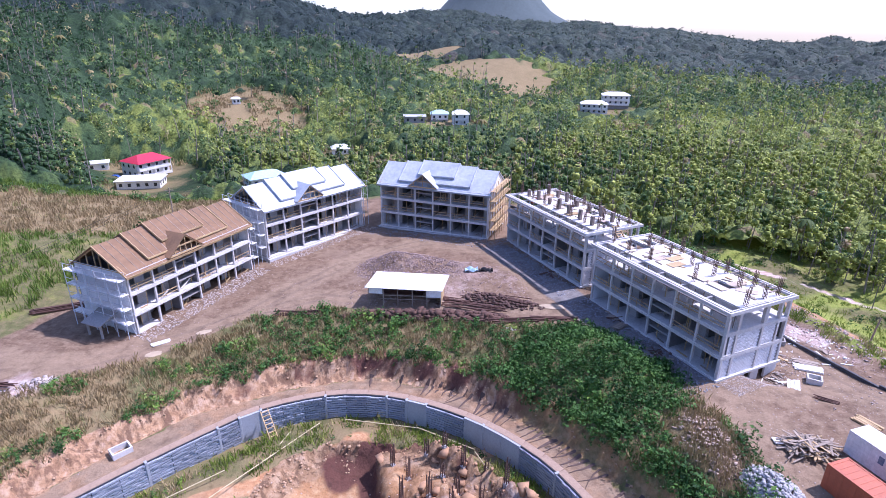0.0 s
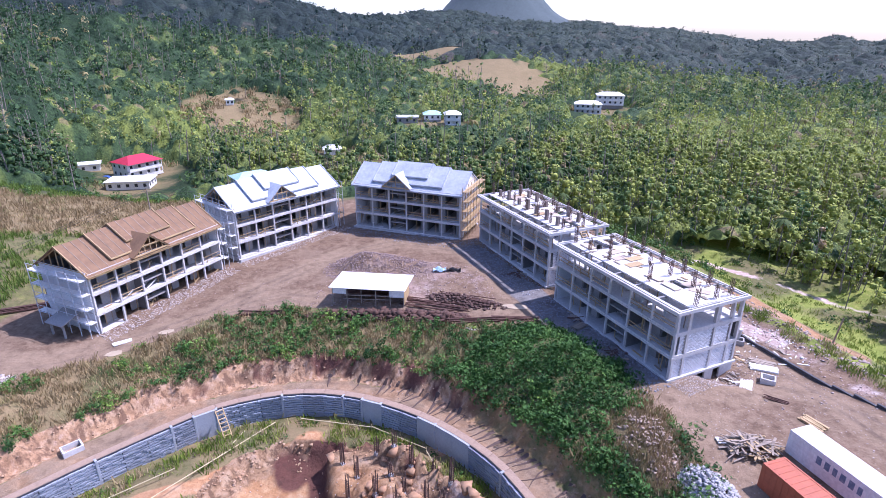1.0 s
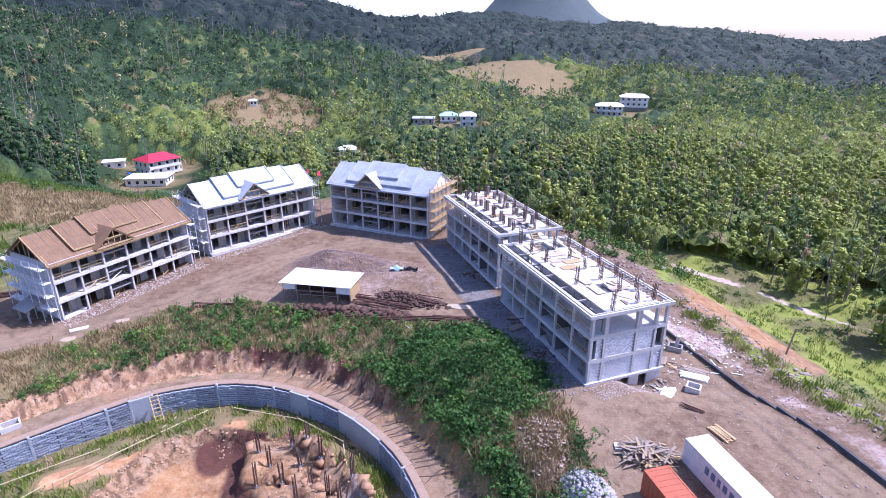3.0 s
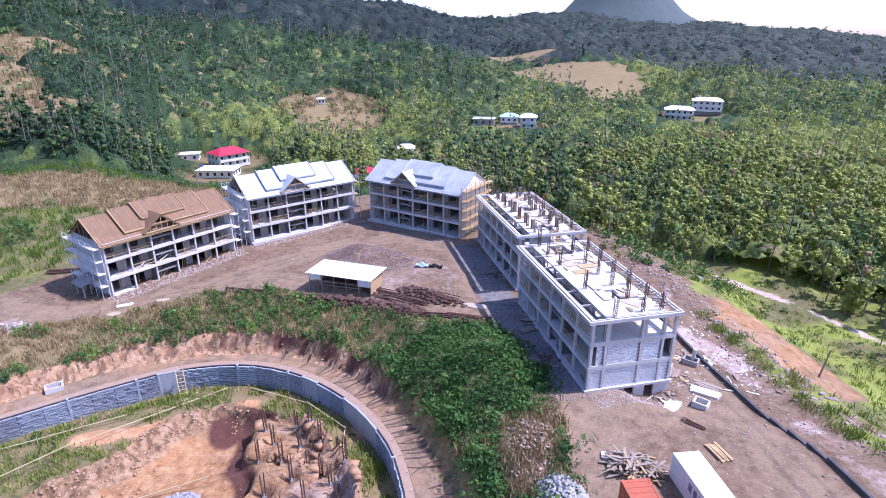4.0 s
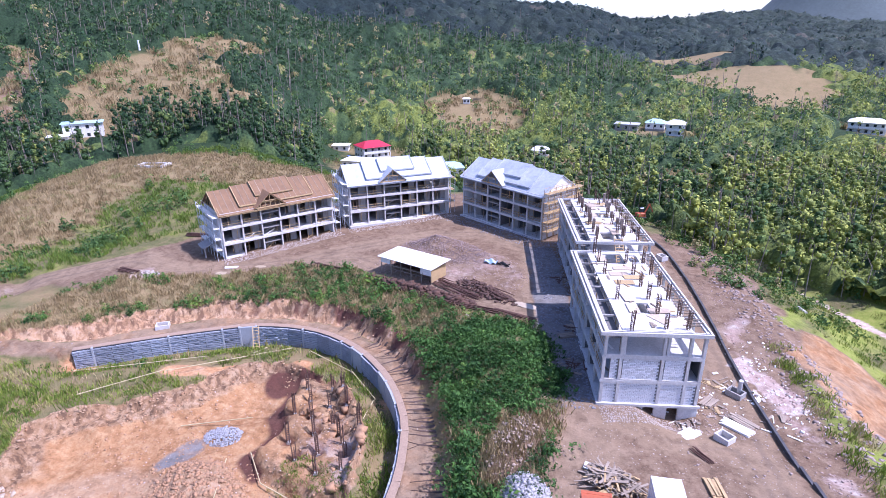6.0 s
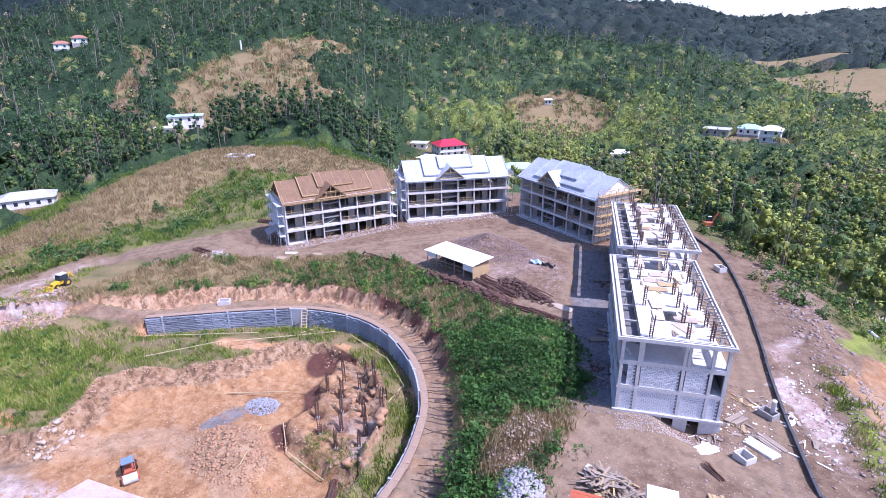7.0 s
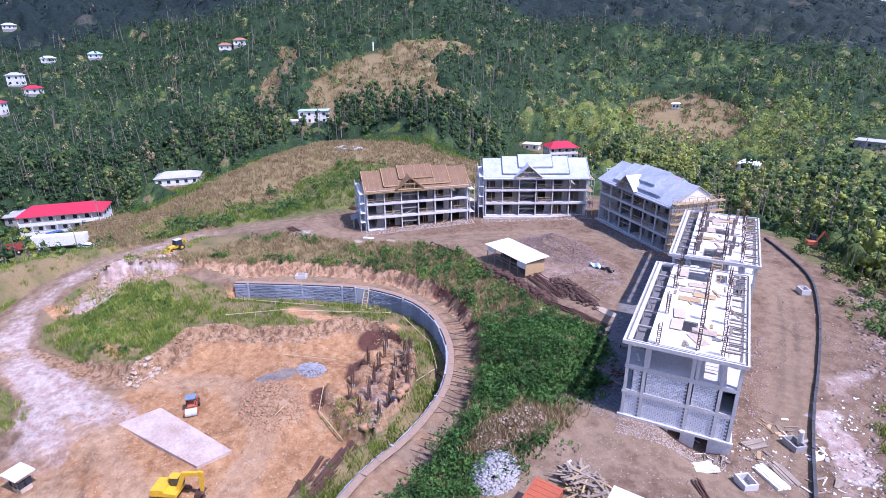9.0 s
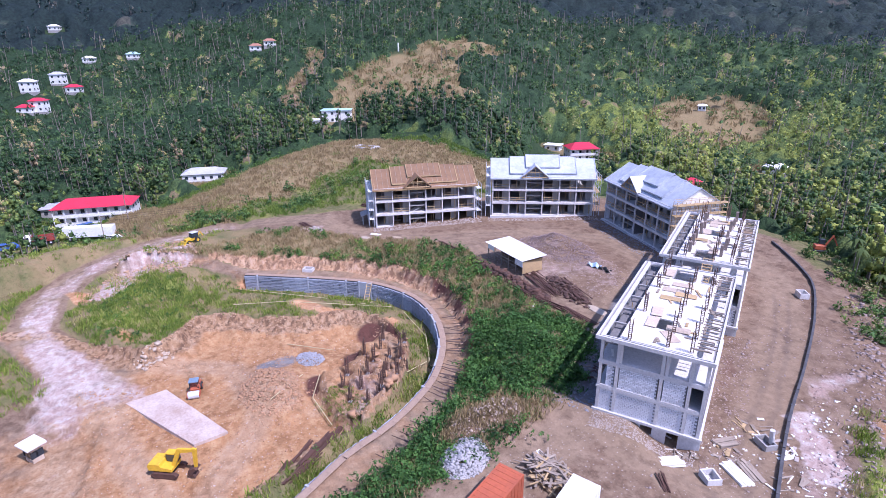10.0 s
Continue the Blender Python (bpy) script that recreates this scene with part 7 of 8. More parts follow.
solid("concrete_pipe", bm, CONCRETE_PALE, pose(45.6, 66.0, ground_at(45.6, 66), 12, 0, 0), "short pale pipe standing in a chamber", "pipe")
bm = bmesh.new()
tube(bm, (0, 0, 0.3), (2.2, 0, 0.3), 0.3, 0.3, 12)
solid("concrete_pipe", bm, CONCRETE_PALE, pose(52.5, 102.5, ground_at(52.5, 102.5), 0, 0, -60), "pale pipe lying on the slope", "pipe")
# tarpaulin and sheets in the yard
tarp = thing("tarpaulin", pose(4.2, 85.0, ground_at(4.2, 85)), "crumpled pale blue tarpaulin and dark sheet", "tarpaulin")
for nm, w, d, mat, ox in (("sheet", 2.2, 1.6, TARP, 0), ("dark_sheet", 2.4, 1.0, BLACK, 2.4)):
    bm = bmesh.new()
    bmesh.ops.create_grid(bm, x_segments=8, y_segments=8, size=0.5)
    for v in bm.verts:
        v.co = (v.co.x * w + ox, v.co.y * d, 0.25 + 0.22 * math.sin(v.co.x * 9 + v.co.y * 5) + 0.15 * math.cos(v.co.y * 13))
    bmesh.ops.solidify(bm, geom=bm.faces[:], thickness=0.03)
    part(nm, bm, mat, tarp)

# ---- puddles ----
for x, y, w, d, hd in ((-37.8, 60.2, 1.1, 0.7, 30), (-33.5, 65.6, 1.2, 0.6, 30), (16.0, 72.9, 2.0, 0.9, -5), (19.0, 67.2, 0.7, 0.5, 10), (24.6, 58.2, 0.6, 1.4, 8)):
    q = random.Random(int(x * 10))
    bm = bmesh.new()
    z = max(ground_at(x + w * math.cos(a), y + d * math.sin(a)) for a in (0, 1, 2, 3, 4, 5))
    prism(bm, [(math.cos(k * 0.314) * w * q.uniform(0.8, 1.05), math.sin(k * 0.314) * d * q.uniform(0.8, 1.05)) for k in range(20)], -0.05, 0.02)
    solid("puddle", bm, WATER, pose(x, y, z, 0, 0, hd), "shallow muddy yellow puddle on the earth", "puddle", "puddles")

# ---- kerb wall along the east edge ----
kerb = thing("kerb_wall", pose(0, 0, 0), "low dark concrete kerb wall along the site edge", "kerb", kind="structure")
kl = resampled([(14, 126), (18, 122.5), (24.5, 116), (29.3, 109.8), (35, 97.8), (40.3, 84), (45, 70.5), (50.3, 57.8), (54.9, 47.5), (58.5, 37), (62, 25)], 2.4)
KERB = worn("dark_kerb", (0.055, 0.055, 0.06), (0.13, 0.13, 0.135), 0.85, 0.7, 5.0)
for a, b in zip(kl, kl[1:]):
    seg, ang = (b - a).length, math.degrees(math.atan2(b.y - a.y, b.x - a.x))
    za = ground_at(a.x, a.y)
    ob = part("kerb_stone", boxed((0.01, -0.12, -0.8, seg - 0.01, 0.12, 0.42)), KERB, kerb)
    ob.matrix_local = pose(a.x, a.y, za, 0, 0, ang)
    ob = part("coping", boxed((0.01, -0.15, 0.42, seg - 0.01, 0.15, 0.47)), KERB, kerb)
    ob.matrix_local = pose(a.x, a.y, za, 0, 0, ang)

# concrete slab on the pit floor
bm = bmesh.new()
slab_of(bm, [(SLAB[0][0], SLAB[0][1], 0), (SLAB[1][0], SLAB[1][1], 0), (SLAB[2][0], SLAB[2][1], 0), (SLAB[3][0], SLAB[3][1], 0)], 0.6)
solid("concrete_slab", bm, DUSTY, pose(0, 0, max(ground_at(*c) for c in SLAB) + 0.05), "dusty pale concrete slab laid on the pit floor", "slab", kind="structure")

# dark streaks washed off the bank over the lower track
STREAK = worn("wet_soil", (0.10, 0.065, 0.05), (0.06, 0.04, 0.035), 0.9, 1.0, 5.0)
edge = resampled(ROAD_EDGE[6:13], 0.85)
bm = bmesh.new()
q = random.Random(5)
for a, b in zip(edge, edge[1:]):
    if q.random() < 0.25 or (a.x < -2 and q.random() < 0.6):
        continue
    d = (b - a).normalized()
    nrm = Vector((d.y, -d.x, 0)) + d * q.uniform(-0.35, 0.15)
    p, w, l = a - nrm * 0.5, q.uniform(0.12, 0.3), q.uniform(1.0, 2.8) + 1.4 * (a.x > 2)
    prev = None
    bend = q.uniform(-0.25, 0.25)
    for k in range(7):
        w2 = w * (1.05 - k / 6.5)
        c = p + nrm * l * k / 6 + d * (bend * (k / 6) ** 2 * l + q.uniform(-0.05, 0.05))
        z = ground_at(c.x, c.y) + 0.03
        row = (bm.verts.new((c.x - d.x * w2, c.y - d.y * w2, z)), bm.verts.new((c.x, c.y, z + 0.06)), bm.verts.new((c.x + d.x * w2, c.y + d.y * w2, z)))
        if prev:
            bm.faces.new((prev[0], prev[1], row[1], row[0]))
            bm.faces.new((prev[1], prev[2], row[2], row[1]))
        prev = row
solid("washed_soil", bm, STREAK, pose(0, 0, 0), "dark soil and roots washed over the lower track", "soil", kind="stuff")

# ---- houses round about ----
def house(x, y, heading, w, d, storeys, roof_mat, label, hip=True, z=None, rise=1.8, balcony=True, wall_mat=None):
    z0 = (min(ground_at(x + a, y + b) for a in (-w / 3, w / 3) for b in (-d / 3, d / 3)) if z is None else z)
    root = thing("house", pose(x, y, z0, 0, 0, heading), label, "house", "hillside houses")
    wall_mat = wall_mat or WHITE
    H = 2.9
    part("base", boxed((-w / 2, -d / 2, -3.0, w / 2, d / 2, 0.0)), CONCRETE, root)
    part("wall", boxed((-w / 2, -d / 2, 0.001, w / 2, d / 2, H * storeys)), wall_mat, root)
    q = random.Random(int(x + y * 3))
    for k in range(storeys):
        n = max(2, int(w / 3))
        for i in range(n):
            cx = -w / 2 + (i + 0.5) * w / n
            ob = part("window", boxed((cx - 0.55, -d / 2 - 0.03, k * H + 0.9, cx + 0.55, -d / 2 + 0.02, k * H + 2.1)), GLASS_DARK, root)
            part("sill", boxed((cx - 0.65, -d / 2 - 0.1, k * H + 0.8, cx + 0.65, -d / 2 - 0.001, k * H + 0.88)), wall_mat, ob)
        m = max(2, int(d / 3))
        for i in range(m):
            cy = -d / 2 + (i + 0.5) * d / m
            for s in (-1, 1):
                part("window", boxed((s * w / 2 - 0.03, cy - 0.5, k * H + 0.9, s * w / 2 + 0.03, cy + 0.5, k * H + 2.1)), GLASS_DARK, root)
    if balcony:
        for k in range(storeys):
            ob = part("balcony", boxed((-w / 2, -d / 2 - 1.7, k * H - 0.15, w / 2, -d / 2 - 0.002, k * H + 0.02)), wall_mat, root)
            part("balustrade", boxed((-w / 2, -d / 2 - 1.7, k * H + 0.021, w / 2, -d / 2 - 1.58, k * H + 0.95)), wall_mat, ob)
            for i in range(max(3, int(w / 3)) + 1):
                cx = -w / 2 + i * w / max(3, int(w / 3))
                part("post", boxed((cx - 0.12, -d / 2 - 1.68, k * H + 0.951, cx + 0.12, -d / 2 - 1.45, (k + 1) * H - 0.16)), wall_mat, ob)
    e, zt, dd = 0.6, H * storeys, d / 2 + (1.7 if balcony else 0)
    bm = bmesh.new()
    c = [(-w / 2 - e, -dd - e, zt), (w / 2 + e, -dd - e, zt), (w / 2 + e, d / 2 + e, zt), (-w / 2 - e, d / 2 + e, zt)]
    if rise > 0.3:
        yr, inset = (d / 2 - dd) / 2, (min(w, d) * 0.42 if hip else 0)
        r0, r1 = (-w / 2 - e + inset, yr, zt + rise), (w / 2 + e - inset, yr, zt + rise)
        lo = [bm.verts.new(p) for p in c]
        a, b = bm.verts.new(r0), bm.verts.new(r1)
        for f in ((lo[0], lo[1], b, a), (lo[1], lo[2], b), (lo[2], lo[3], a, b), (lo[3], lo[0], a), tuple(lo[::-1])):
            bm.faces.new(f)
    else:
        box(bm, *c[0][:2], zt, *c[2][:2], zt + 0.25)
    part("roof", bm, roof_mat, root)
    return root


house(-126, 219, 62, 14, 10, 2, RED_ROOF, "white two-storey villa with a bright red hipped roof", z=-15.6, rise=2.5)
house(-117, 199, 12, 15, 9, 1, WHITE, "low white flat-roofed house", rise=0.0, balcony=False, z=-15.5)
house(-148, 222, 30, 8, 6, 1, WHITE, "small white flat outbuilding", rise=0.0, balcony=False, z=-15)
house(-68, 193, 40, 13, 9, 1, BLUE_ROOF, "house with a pale turquoise roof", balcony=False, z=-12)
house(-55, 265, 15, 8, 6, 1, WHITE, "small white house with a white roof", balcony=False, z=-16)
house(-50, 195, 20, 7, 6, 1, RED_ROOF, "pink-roofed white house behind the blocks", balcony=False, z=-12)
house(-21, 297, 5, 11, 8, 1, GREY_ROOF, "unfinished grey single-storey house", rise=0.0, balcony=False, wall_mat=CONCRETE, z=-5)
house(-8, 302, 5, 9, 8, 1, BLUE_ROOF, "low house with a turquoise roof", balcony=False, z=-4)
house(3, 293, 5, 8, 7, 2, ZINC, "white two-storey house with a balcony", z=-5.5)
house(83, 339, -8, 15, 8, 2, ZINC, "large white two-storey house with balconies", z=-5)
house(101, 360, -8, 16, 9, 2, ZINC, "large white two-storey house with white roof", z=-2)
house(-119, 305, 30, 4, 3, 1, WHITE, "tiny white hut on the grassy knoll", balcony=False, rise=0.8, z=2.2)
house(-166, 51, 70, 15, 9, 1, GREY_ROOF, "white house with a pale grey hipped roof among trees", balcony=False, z=-10.5)
house(-184, 116, 58, 13, 8, 2, BLUE_ROOF, "white two-storey house with a pale blue roof", rise=0.5, balcony=False, z=4.5)
house(-183, 106, 58, 6, 5, 1, WHITE, "small white annex below a house", rise=0.0, balcony=False, z=3.5)
house(-146, 13, 72, 23, 9, 2, RED_ROOF, "white villa with a bright red roof and verandas", z=-15.2, rise=2.2)
house(-158, 8, 72, 22, 8, 1, GREY_ROOF, "grey unfinished concrete building behind the villa", rise=0.0, balcony=False, wall_mat=CONCRETE, z=-15)
house(-128, -26, 72, 12, 8, 1, ZINC, "low white roadside building", balcony=False, rise=0.6)
FAR_HOUSES = ((-315, -9, RED_ROOF, 1), (-316, -3, RED_ROOF, 2), (-347, -7, ZINC, 2), (-370, 8, GREY_ROOF, 2), (-344, 15, RED_ROOF, 1), (-433, 29, ZINC, 1), (-423, 57, BLUE_ROOF, 1), (-499, 12, ZINC, 1), (-340, 125, CLOD_ROOF, 1), (-337, 134, CLOD_ROOF, 1))
for hx, hy, mat, n in FAR_HOUSES:
    house(hx, hy, 62, 7.5, 6, n, mat, "distant white house on the wooded slope", z=ground_at(hx, hy) + 0.5, balcony=False, rise=1.6)
hut = house(-9, 0.2, 30, 1.8, 1.5, 1, ZINC, "small pale hut with a white sheet roof", z=ground_at(-9, 0), balcony=False, rise=0.3, wall_mat=SHUTTER)
hut.scale = (0.9, 0.85, 0.82)
bm = bmesh.new()
tube(bm, (0, 0, -2), (0, 0, 5), 0.5, 0.45, 8)
solid("water_tower", bm, WHITE, pose(-255, 189, ground_at(-255, 189)), "white mast on the wooded hill top", "mast")

# slabs of an abandoned foundation on the hill
bm = boxed((-5, -2.4, -1.2, 3.5, -1.9, 0.3), (-5, 1.9, -1.2, 3.5, 2.4, 0.3), (-5, -1.89, -1.2, -4.5, 1.89, 0.3), (3.0, -1.89, -1.2, 3.5, 1.89, 0.5))
solid("foundation_wall", bm, CONCRETE_PALE, pose(-108, 95, ground_at(-108, 95) + 0.2, 0, 0, 25), "pale abandoned foundation on the dry hill", "foundation")

# distant peak
n = 48
bm = bmesh.new()
rings = []
for k, (rad, z) in enumerate(((700, -20), (520, 55), (340, 125), (235, 205), (150, 275), (80, 315), (30, 330))):
    rings.append([bm.verts.new((math.cos(a * 2 * math.pi / n) * rad * (1 + 0.05 * math.sin(a * 1.7 + k)), math.sin(a * 2 * math.pi / n) * rad, z + 6 * math.sin(a * 2.9 + k * 2))) for a in range(n)])
for a, b in zip(rings, rings[1:]):
    for i in range(n):
        bm.faces.new((a[i], a[(i + 1) % n], b[(i + 1) % n], b[i]))
bm.faces.new(rings[-1])
# Blue-grey woods: the haze before the peak is in the base colour.
PEAK = worn("hazy_far_woods", (0.075, 0.10, 0.10), (0.06, 0.08, 0.075), 0.95, 0.01, 0.08, bump=0.0)
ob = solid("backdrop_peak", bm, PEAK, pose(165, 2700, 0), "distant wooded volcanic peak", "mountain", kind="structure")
ob.scale = (0.72, 0.72, 1.0)
for f in ob.data.polygons:
    f.use_smooth = True


# ---- vehicles and plant ----
def wheel(parent, x, y, z, r, w, rim=None):
    bm = bmesh.new()
    tube(bm, (x, y - w / 2, z), (x, y + w / 2, z), r, r, 14)
    t = part("wheel", bm, BLACK, parent)
    bm = bmesh.new()
    tube(bm, (x, y - w / 2 - 0.02, z), (x, y + w / 2 + 0.02, z), r * 0.5, r * 0.5, 10)
    part("rim", bm, rim or STEEL, t)


def profile(bm, outline, y0, y1):
    """A body of that side outline, x and z pairs, between two widths."""
    lo, hi = [bm.verts.new((x, y0, z)) for x, z in outline], [bm.verts.new((x, y1, z)) for x, z in outline]
    bm.faces.new(lo)
    bm.faces.new(hi[::-1])
    for i in range(len(lo)):
        j = (i + 1) % len(lo)
        bm.faces.new((lo[j], lo[i], hi[i], hi[j]))


def car(x, y, heading, paint, label, van=False, z=None):
    root = thing("car", pose(x, y, ground_at(x, y) if z is None else z, 0, 0, heading), label, "car", "parked vehicles")
    bm = bmesh.new()
    if van:
        profile(bm, [(-2.4, 0.35), (2.4, 0.35), (2.4, 1.0), (1.9, 1.25), (1.4, 1.95), (-2.4, 2.0)], -0.85, 0.85)
    else:
        profile(bm, [(-2.1, 0.35), (2.1, 0.35), (2.15, 0.8), (1.0, 0.95), (0.4, 1.45), (-1.2, 1.48), (-2.0, 1.0)], -0.82, 0.82)
    part("body", bm, paint, root, bevel=0.06)
    bm = bmesh.new()
    if van:
        profile(bm, [(1.85, 1.3), (1.42, 1.85), (-2.2, 1.85), (-2.2, 1.3)], -0.87, 0.87)
    else:
        profile(bm, [(0.9, 0.98), (0.36, 1.38), (-1.15, 1.4), (-1.75, 1.02)], -0.84, 0.84)
    part("windows", bm, GLASS_DARK, root)
    for wx in (-1.35, 1.35):
        for wy in (-0.78, 0.78):
            wheel(root, wx, wy, 0.33, 0.33, 0.2)
    return root


def heading_of(a, b):
    return math.degrees(math.atan2(b[1] - a[1], b[0] - a[0]))


car(-118.2, -9.8, 84, BLUE, "blue van parked by the road", True)
car(-105.3, 0.2, -52, BLUE, "blue-grey car on the side road")
car(-108.6, 15.6, 48, WHITE, "white car at the roadside")
car(-128, 2.5, 110, WHITE, "white car by the villa")
car(-129, 9.0, 110, BLUE, "dark blue van by the villa", True)
car(-134, 211, 0, BLUE, "dark car beside the red-roofed villa", z=-16)


def lorry(x, y, heading):
    root = thing("tipper_lorry", pose(x, y, ground_at(x, y), 0, 0, heading), "tipper lorry with white cab and red body", "lorry", "parked vehicles")
    part("chassis", boxed((-3.6, -0.5, 0.7, 3.6, 0.5, 1.0)), BLACK, root)
    bm = bmesh.new()
    profile(bm, [(1.7, 0.7), (3.6, 0.7), (3.6, 1.9), (3.3, 2.9), (1.7, 2.9)], -1.15, 1.15)
    cab = part("cab", bm, WHITE, root, "white cab", 0.05)
    bm = bmesh.new()
    profile(bm, [(3.63, 1.85), (3.36, 2.7), (2.2, 2.7), (2.2, 1.85)], -1.17, 1.17)
    part("windscreen", bm, GLASS_DARK, cab)
    part("tipper_body", boxed((-3.6, -1.2, 1.05, 1.5, -1.1, 2.5), (-3.6, 1.1, 1.05, 1.5, 1.2, 2.5), (-3.6, -1.09, 1.05, -3.5, 1.09, 2.3), (1.4, -1.09, 1.05, 1.5, 1.09, 2.8), (-3.49, -1.09, 1.05, 1.39, 1.09, 1.2)),
         worn("red_paint", (0.30, 0.05, 0.035), (0.20, 0.05, 0.04), 0.6, 0.8, 4.0), root, "dull red tipping body")
    for wx in (-2.6, -1.4, 2.6):
        for wy in (-1.0, 1.0):
            wheel(root, wx, wy, 0.5, 0.5, 0.32)


lorry(-118.0, -2.6, -94)
tr = thing("box_trailer", pose(-115.2, 9.6, ground_at(-115.2, 9.6) + 0.2, 0, 0, 66), "long white box trailer parked by the road", "trailer")
part("box", boxed((-6.6, -1.25, 1.0, 6.6, 1.25, 3.9)), WHITE, tr, bevel=0.04)
part("chassis", boxed((-6.2, -0.5, 0.7, 6.2, 0.5, 0.99)), BLACK, tr)
for wx in (-5.2, -4.0, 4.6):
    for wy in (-1.05, 1.05):
        wheel(tr, wx, wy, 0.5, 0.5, 0.3)


def excavator(x, y, heading, size):
    z = ground_at(x, y)
    root = thing("excavator", pose(x, y, z, 0, 0, heading) @ Matrix.Scale(size, 4), "yellow tracked excavator with folded boom", "excavator")
    for s in (-1, 1):
        bm = bmesh.new()
        profile(bm, [(-1.9, 0.35), (-1.6, 0.02), (1.6, 0.02), (1.9, 0.35), (1.9, 0.55), (1.6, 0.85), (-1.6, 0.85), (-1.9, 0.55)], s * 1.15 - 0.28, s * 1.15 + 0.28)
        part("track", bm, RUST, root, "worn steel track")
    part("undercarriage", boxed((-0.8, -0.86, 0.3, 0.8, 0.86, 0.9)), BLACK, root)
    bm = bmesh.new()
    profile(bm, [(-2.3, 1.05), (1.2, 1.05), (1.2, 1.6), (-0.4, 1.7), (-0.6, 2.2), (-2.2, 2.2), (-2.45, 1.7)], -1.2, 1.2)
    part("house", bm, YELLOW, root, "", 0.06)
    bm = bmesh.new()
    profile(bm, [(-0.3, 1.7), (1.3, 1.65), (1.25, 2.3), (0.9, 2.95), (-0.3, 2.95)], 0.15, 1.15)
    cab = part("cab", bm, GLASS_DARK, root, "dark glazed cab", 0.04)
    part("roof", boxed((-0.35, 0.12, 2.951, 1.0, 1.18, 3.05)), YELLOW, cab)
    bm = bmesh.new()
    profile(bm, [(0.7, 1.5), (1.3, 1.5), (2.4, 3.9), (4.6, 4.3), (4.6, 4.7), (2.0, 4.5)], -0.45, -0.1)
    part("boom", bm, YELLOW, root)
    bm = bmesh.new()
    profile(bm, [(4.3, 4.8), (4.9, 4.7), (4.5, 1.5), (4.1, 1.4)], -0.42, -0.12)
    arm = part("dipper_arm", bm, YELLOW, root)
    bm = bmesh.new()
    profile(bm, [(4.7, 1.5), (4.3, 1.7), (3.4, 1.3), (3.2, 0.6), (3.7, 0.1), (4.3, 0.2), (3.9, 0.7), (4.3, 1.2)], -0.85, 0.3)
    part("bucket", bm, RUST, arm)


excavator(4.4, 14.0, 50, 0.84)


CANOPY_BLUE = worn("blue_grey_paint", (0.17, 0.24, 0.31), (0.12, 0.16, 0.20), 0.5, 0.8, 4.0)


def roller(x, y, heading):
    root = thing("road_roller", pose(x, y, ground_at(x, y), 0, 0, heading) @ Matrix.Scale(0.74, 4), "orange road roller with a dark canopy", "roller")
    bm = bmesh.new()
    tube(bm, (1.7, -1.0, 0.75), (1.7, 1.0, 0.75), 0.75, 0.75, 18)
    part("drum", bm, STEEL, root)
    part("drum_frame", boxed((0.7, -1.2, 0.6, 2.4, -1.02, 1.1), (0.7, 1.02, 0.6, 2.4, 1.2, 1.1)), ORANGE, root)
    bm = bmesh.new()
    profile(bm, [(-2.4, 0.7), (0.6, 0.7), (0.6, 1.3), (-0.8, 1.4), (-1.0, 1.8), (-2.3, 1.7)], -0.9, 0.9)
    part("body", bm, ORANGE, root, "", 0.05)
    for s in (-0.95, 0.95):
        wheel(root, -1.4, s, 0.75, 0.75, 0.4, ORANGE)
    for px in (-0.8, 0.5):
        for py in (-0.75, 0.75):
            part("post", boxed((px - 0.05, py - 0.05, 1.3, px + 0.05, py + 0.05, 2.8)), BLACK, root)
    part("canopy", boxed((-1.0, -0.9, 2.8, 0.7, 0.9, 2.92)), CANOPY_BLUE, root, "blue-grey canopy")


roller(-10.8, 19.6, -18)


def backhoe(x, y, heading):
    root = thing("backhoe_loader", pose(x, y, ground_at(x, y), 0, 0, heading) @ Matrix.Scale(0.8, 4), "yellow backhoe loader on the track", "digger")
    bm = bmesh.new()
    profile(bm, [(-1.2, 0.7), (2.2, 0.7), (2.2, 1.3), (0.8, 1.5), (-1.2, 1.5)], -0.55, 0.55)
    part("body", bm, YELLOW, root, "", 0.04)
    bm = bmesh.new()
    profile(bm, [(-1.3, 1.5), (0.7, 1.5), (0.4, 2.7), (-1.2, 2.7)], -0.75, 0.75)
    cab = part("cab", bm, GLASS_DARK, root)
    part("roof", boxed((-1.35, -0.8, 2.701, 0.5, 0.8, 2.8)), STEEL, cab)
    for s in (-0.85, 0.85):
        wheel(root, -0.8, s, 0.75, 0.75, 0.45, YELLOW)
        wheel(root, 1.6, s, 0.5, 0.5, 0.35, YELLOW)
    bm = bmesh.new()
    for s in (-0.6, 0.6):
        bar(bm, (0.6, s, 1.4), (2.8, s, 0.6), 0.12, 0.2)
    arm = part("loader_arm", bm, YELLOW, root)
    bm = bmesh.new()
    profile(bm, [(2.7, 0.1), (3.6, 0.05), (3.5, 0.25), (3.0, 0.35), (2.9, 0.9), (2.7, 0.9)], -1.1, 1.1)
    part("loader_bucket", bm, YELLOW, arm)
    bm = bmesh.new()
    bar(bm, (-1.3, 0, 1.2), (-2.2, 0, 2.6), 0.2, 0.25)
    bar(bm, (-2.2, 0, 2.6), (-2.9, 0, 1.2), 0.18, 0.22)
    part("rear_arm", bm, YELLOW, root)
    part("stabiliser", boxed((-1.5, -1.0, 0.3, -1.3, -0.8, 1.2), (-1.5, 0.8, 0.3, -1.3, 1.0, 1.2)), BLACK, root)


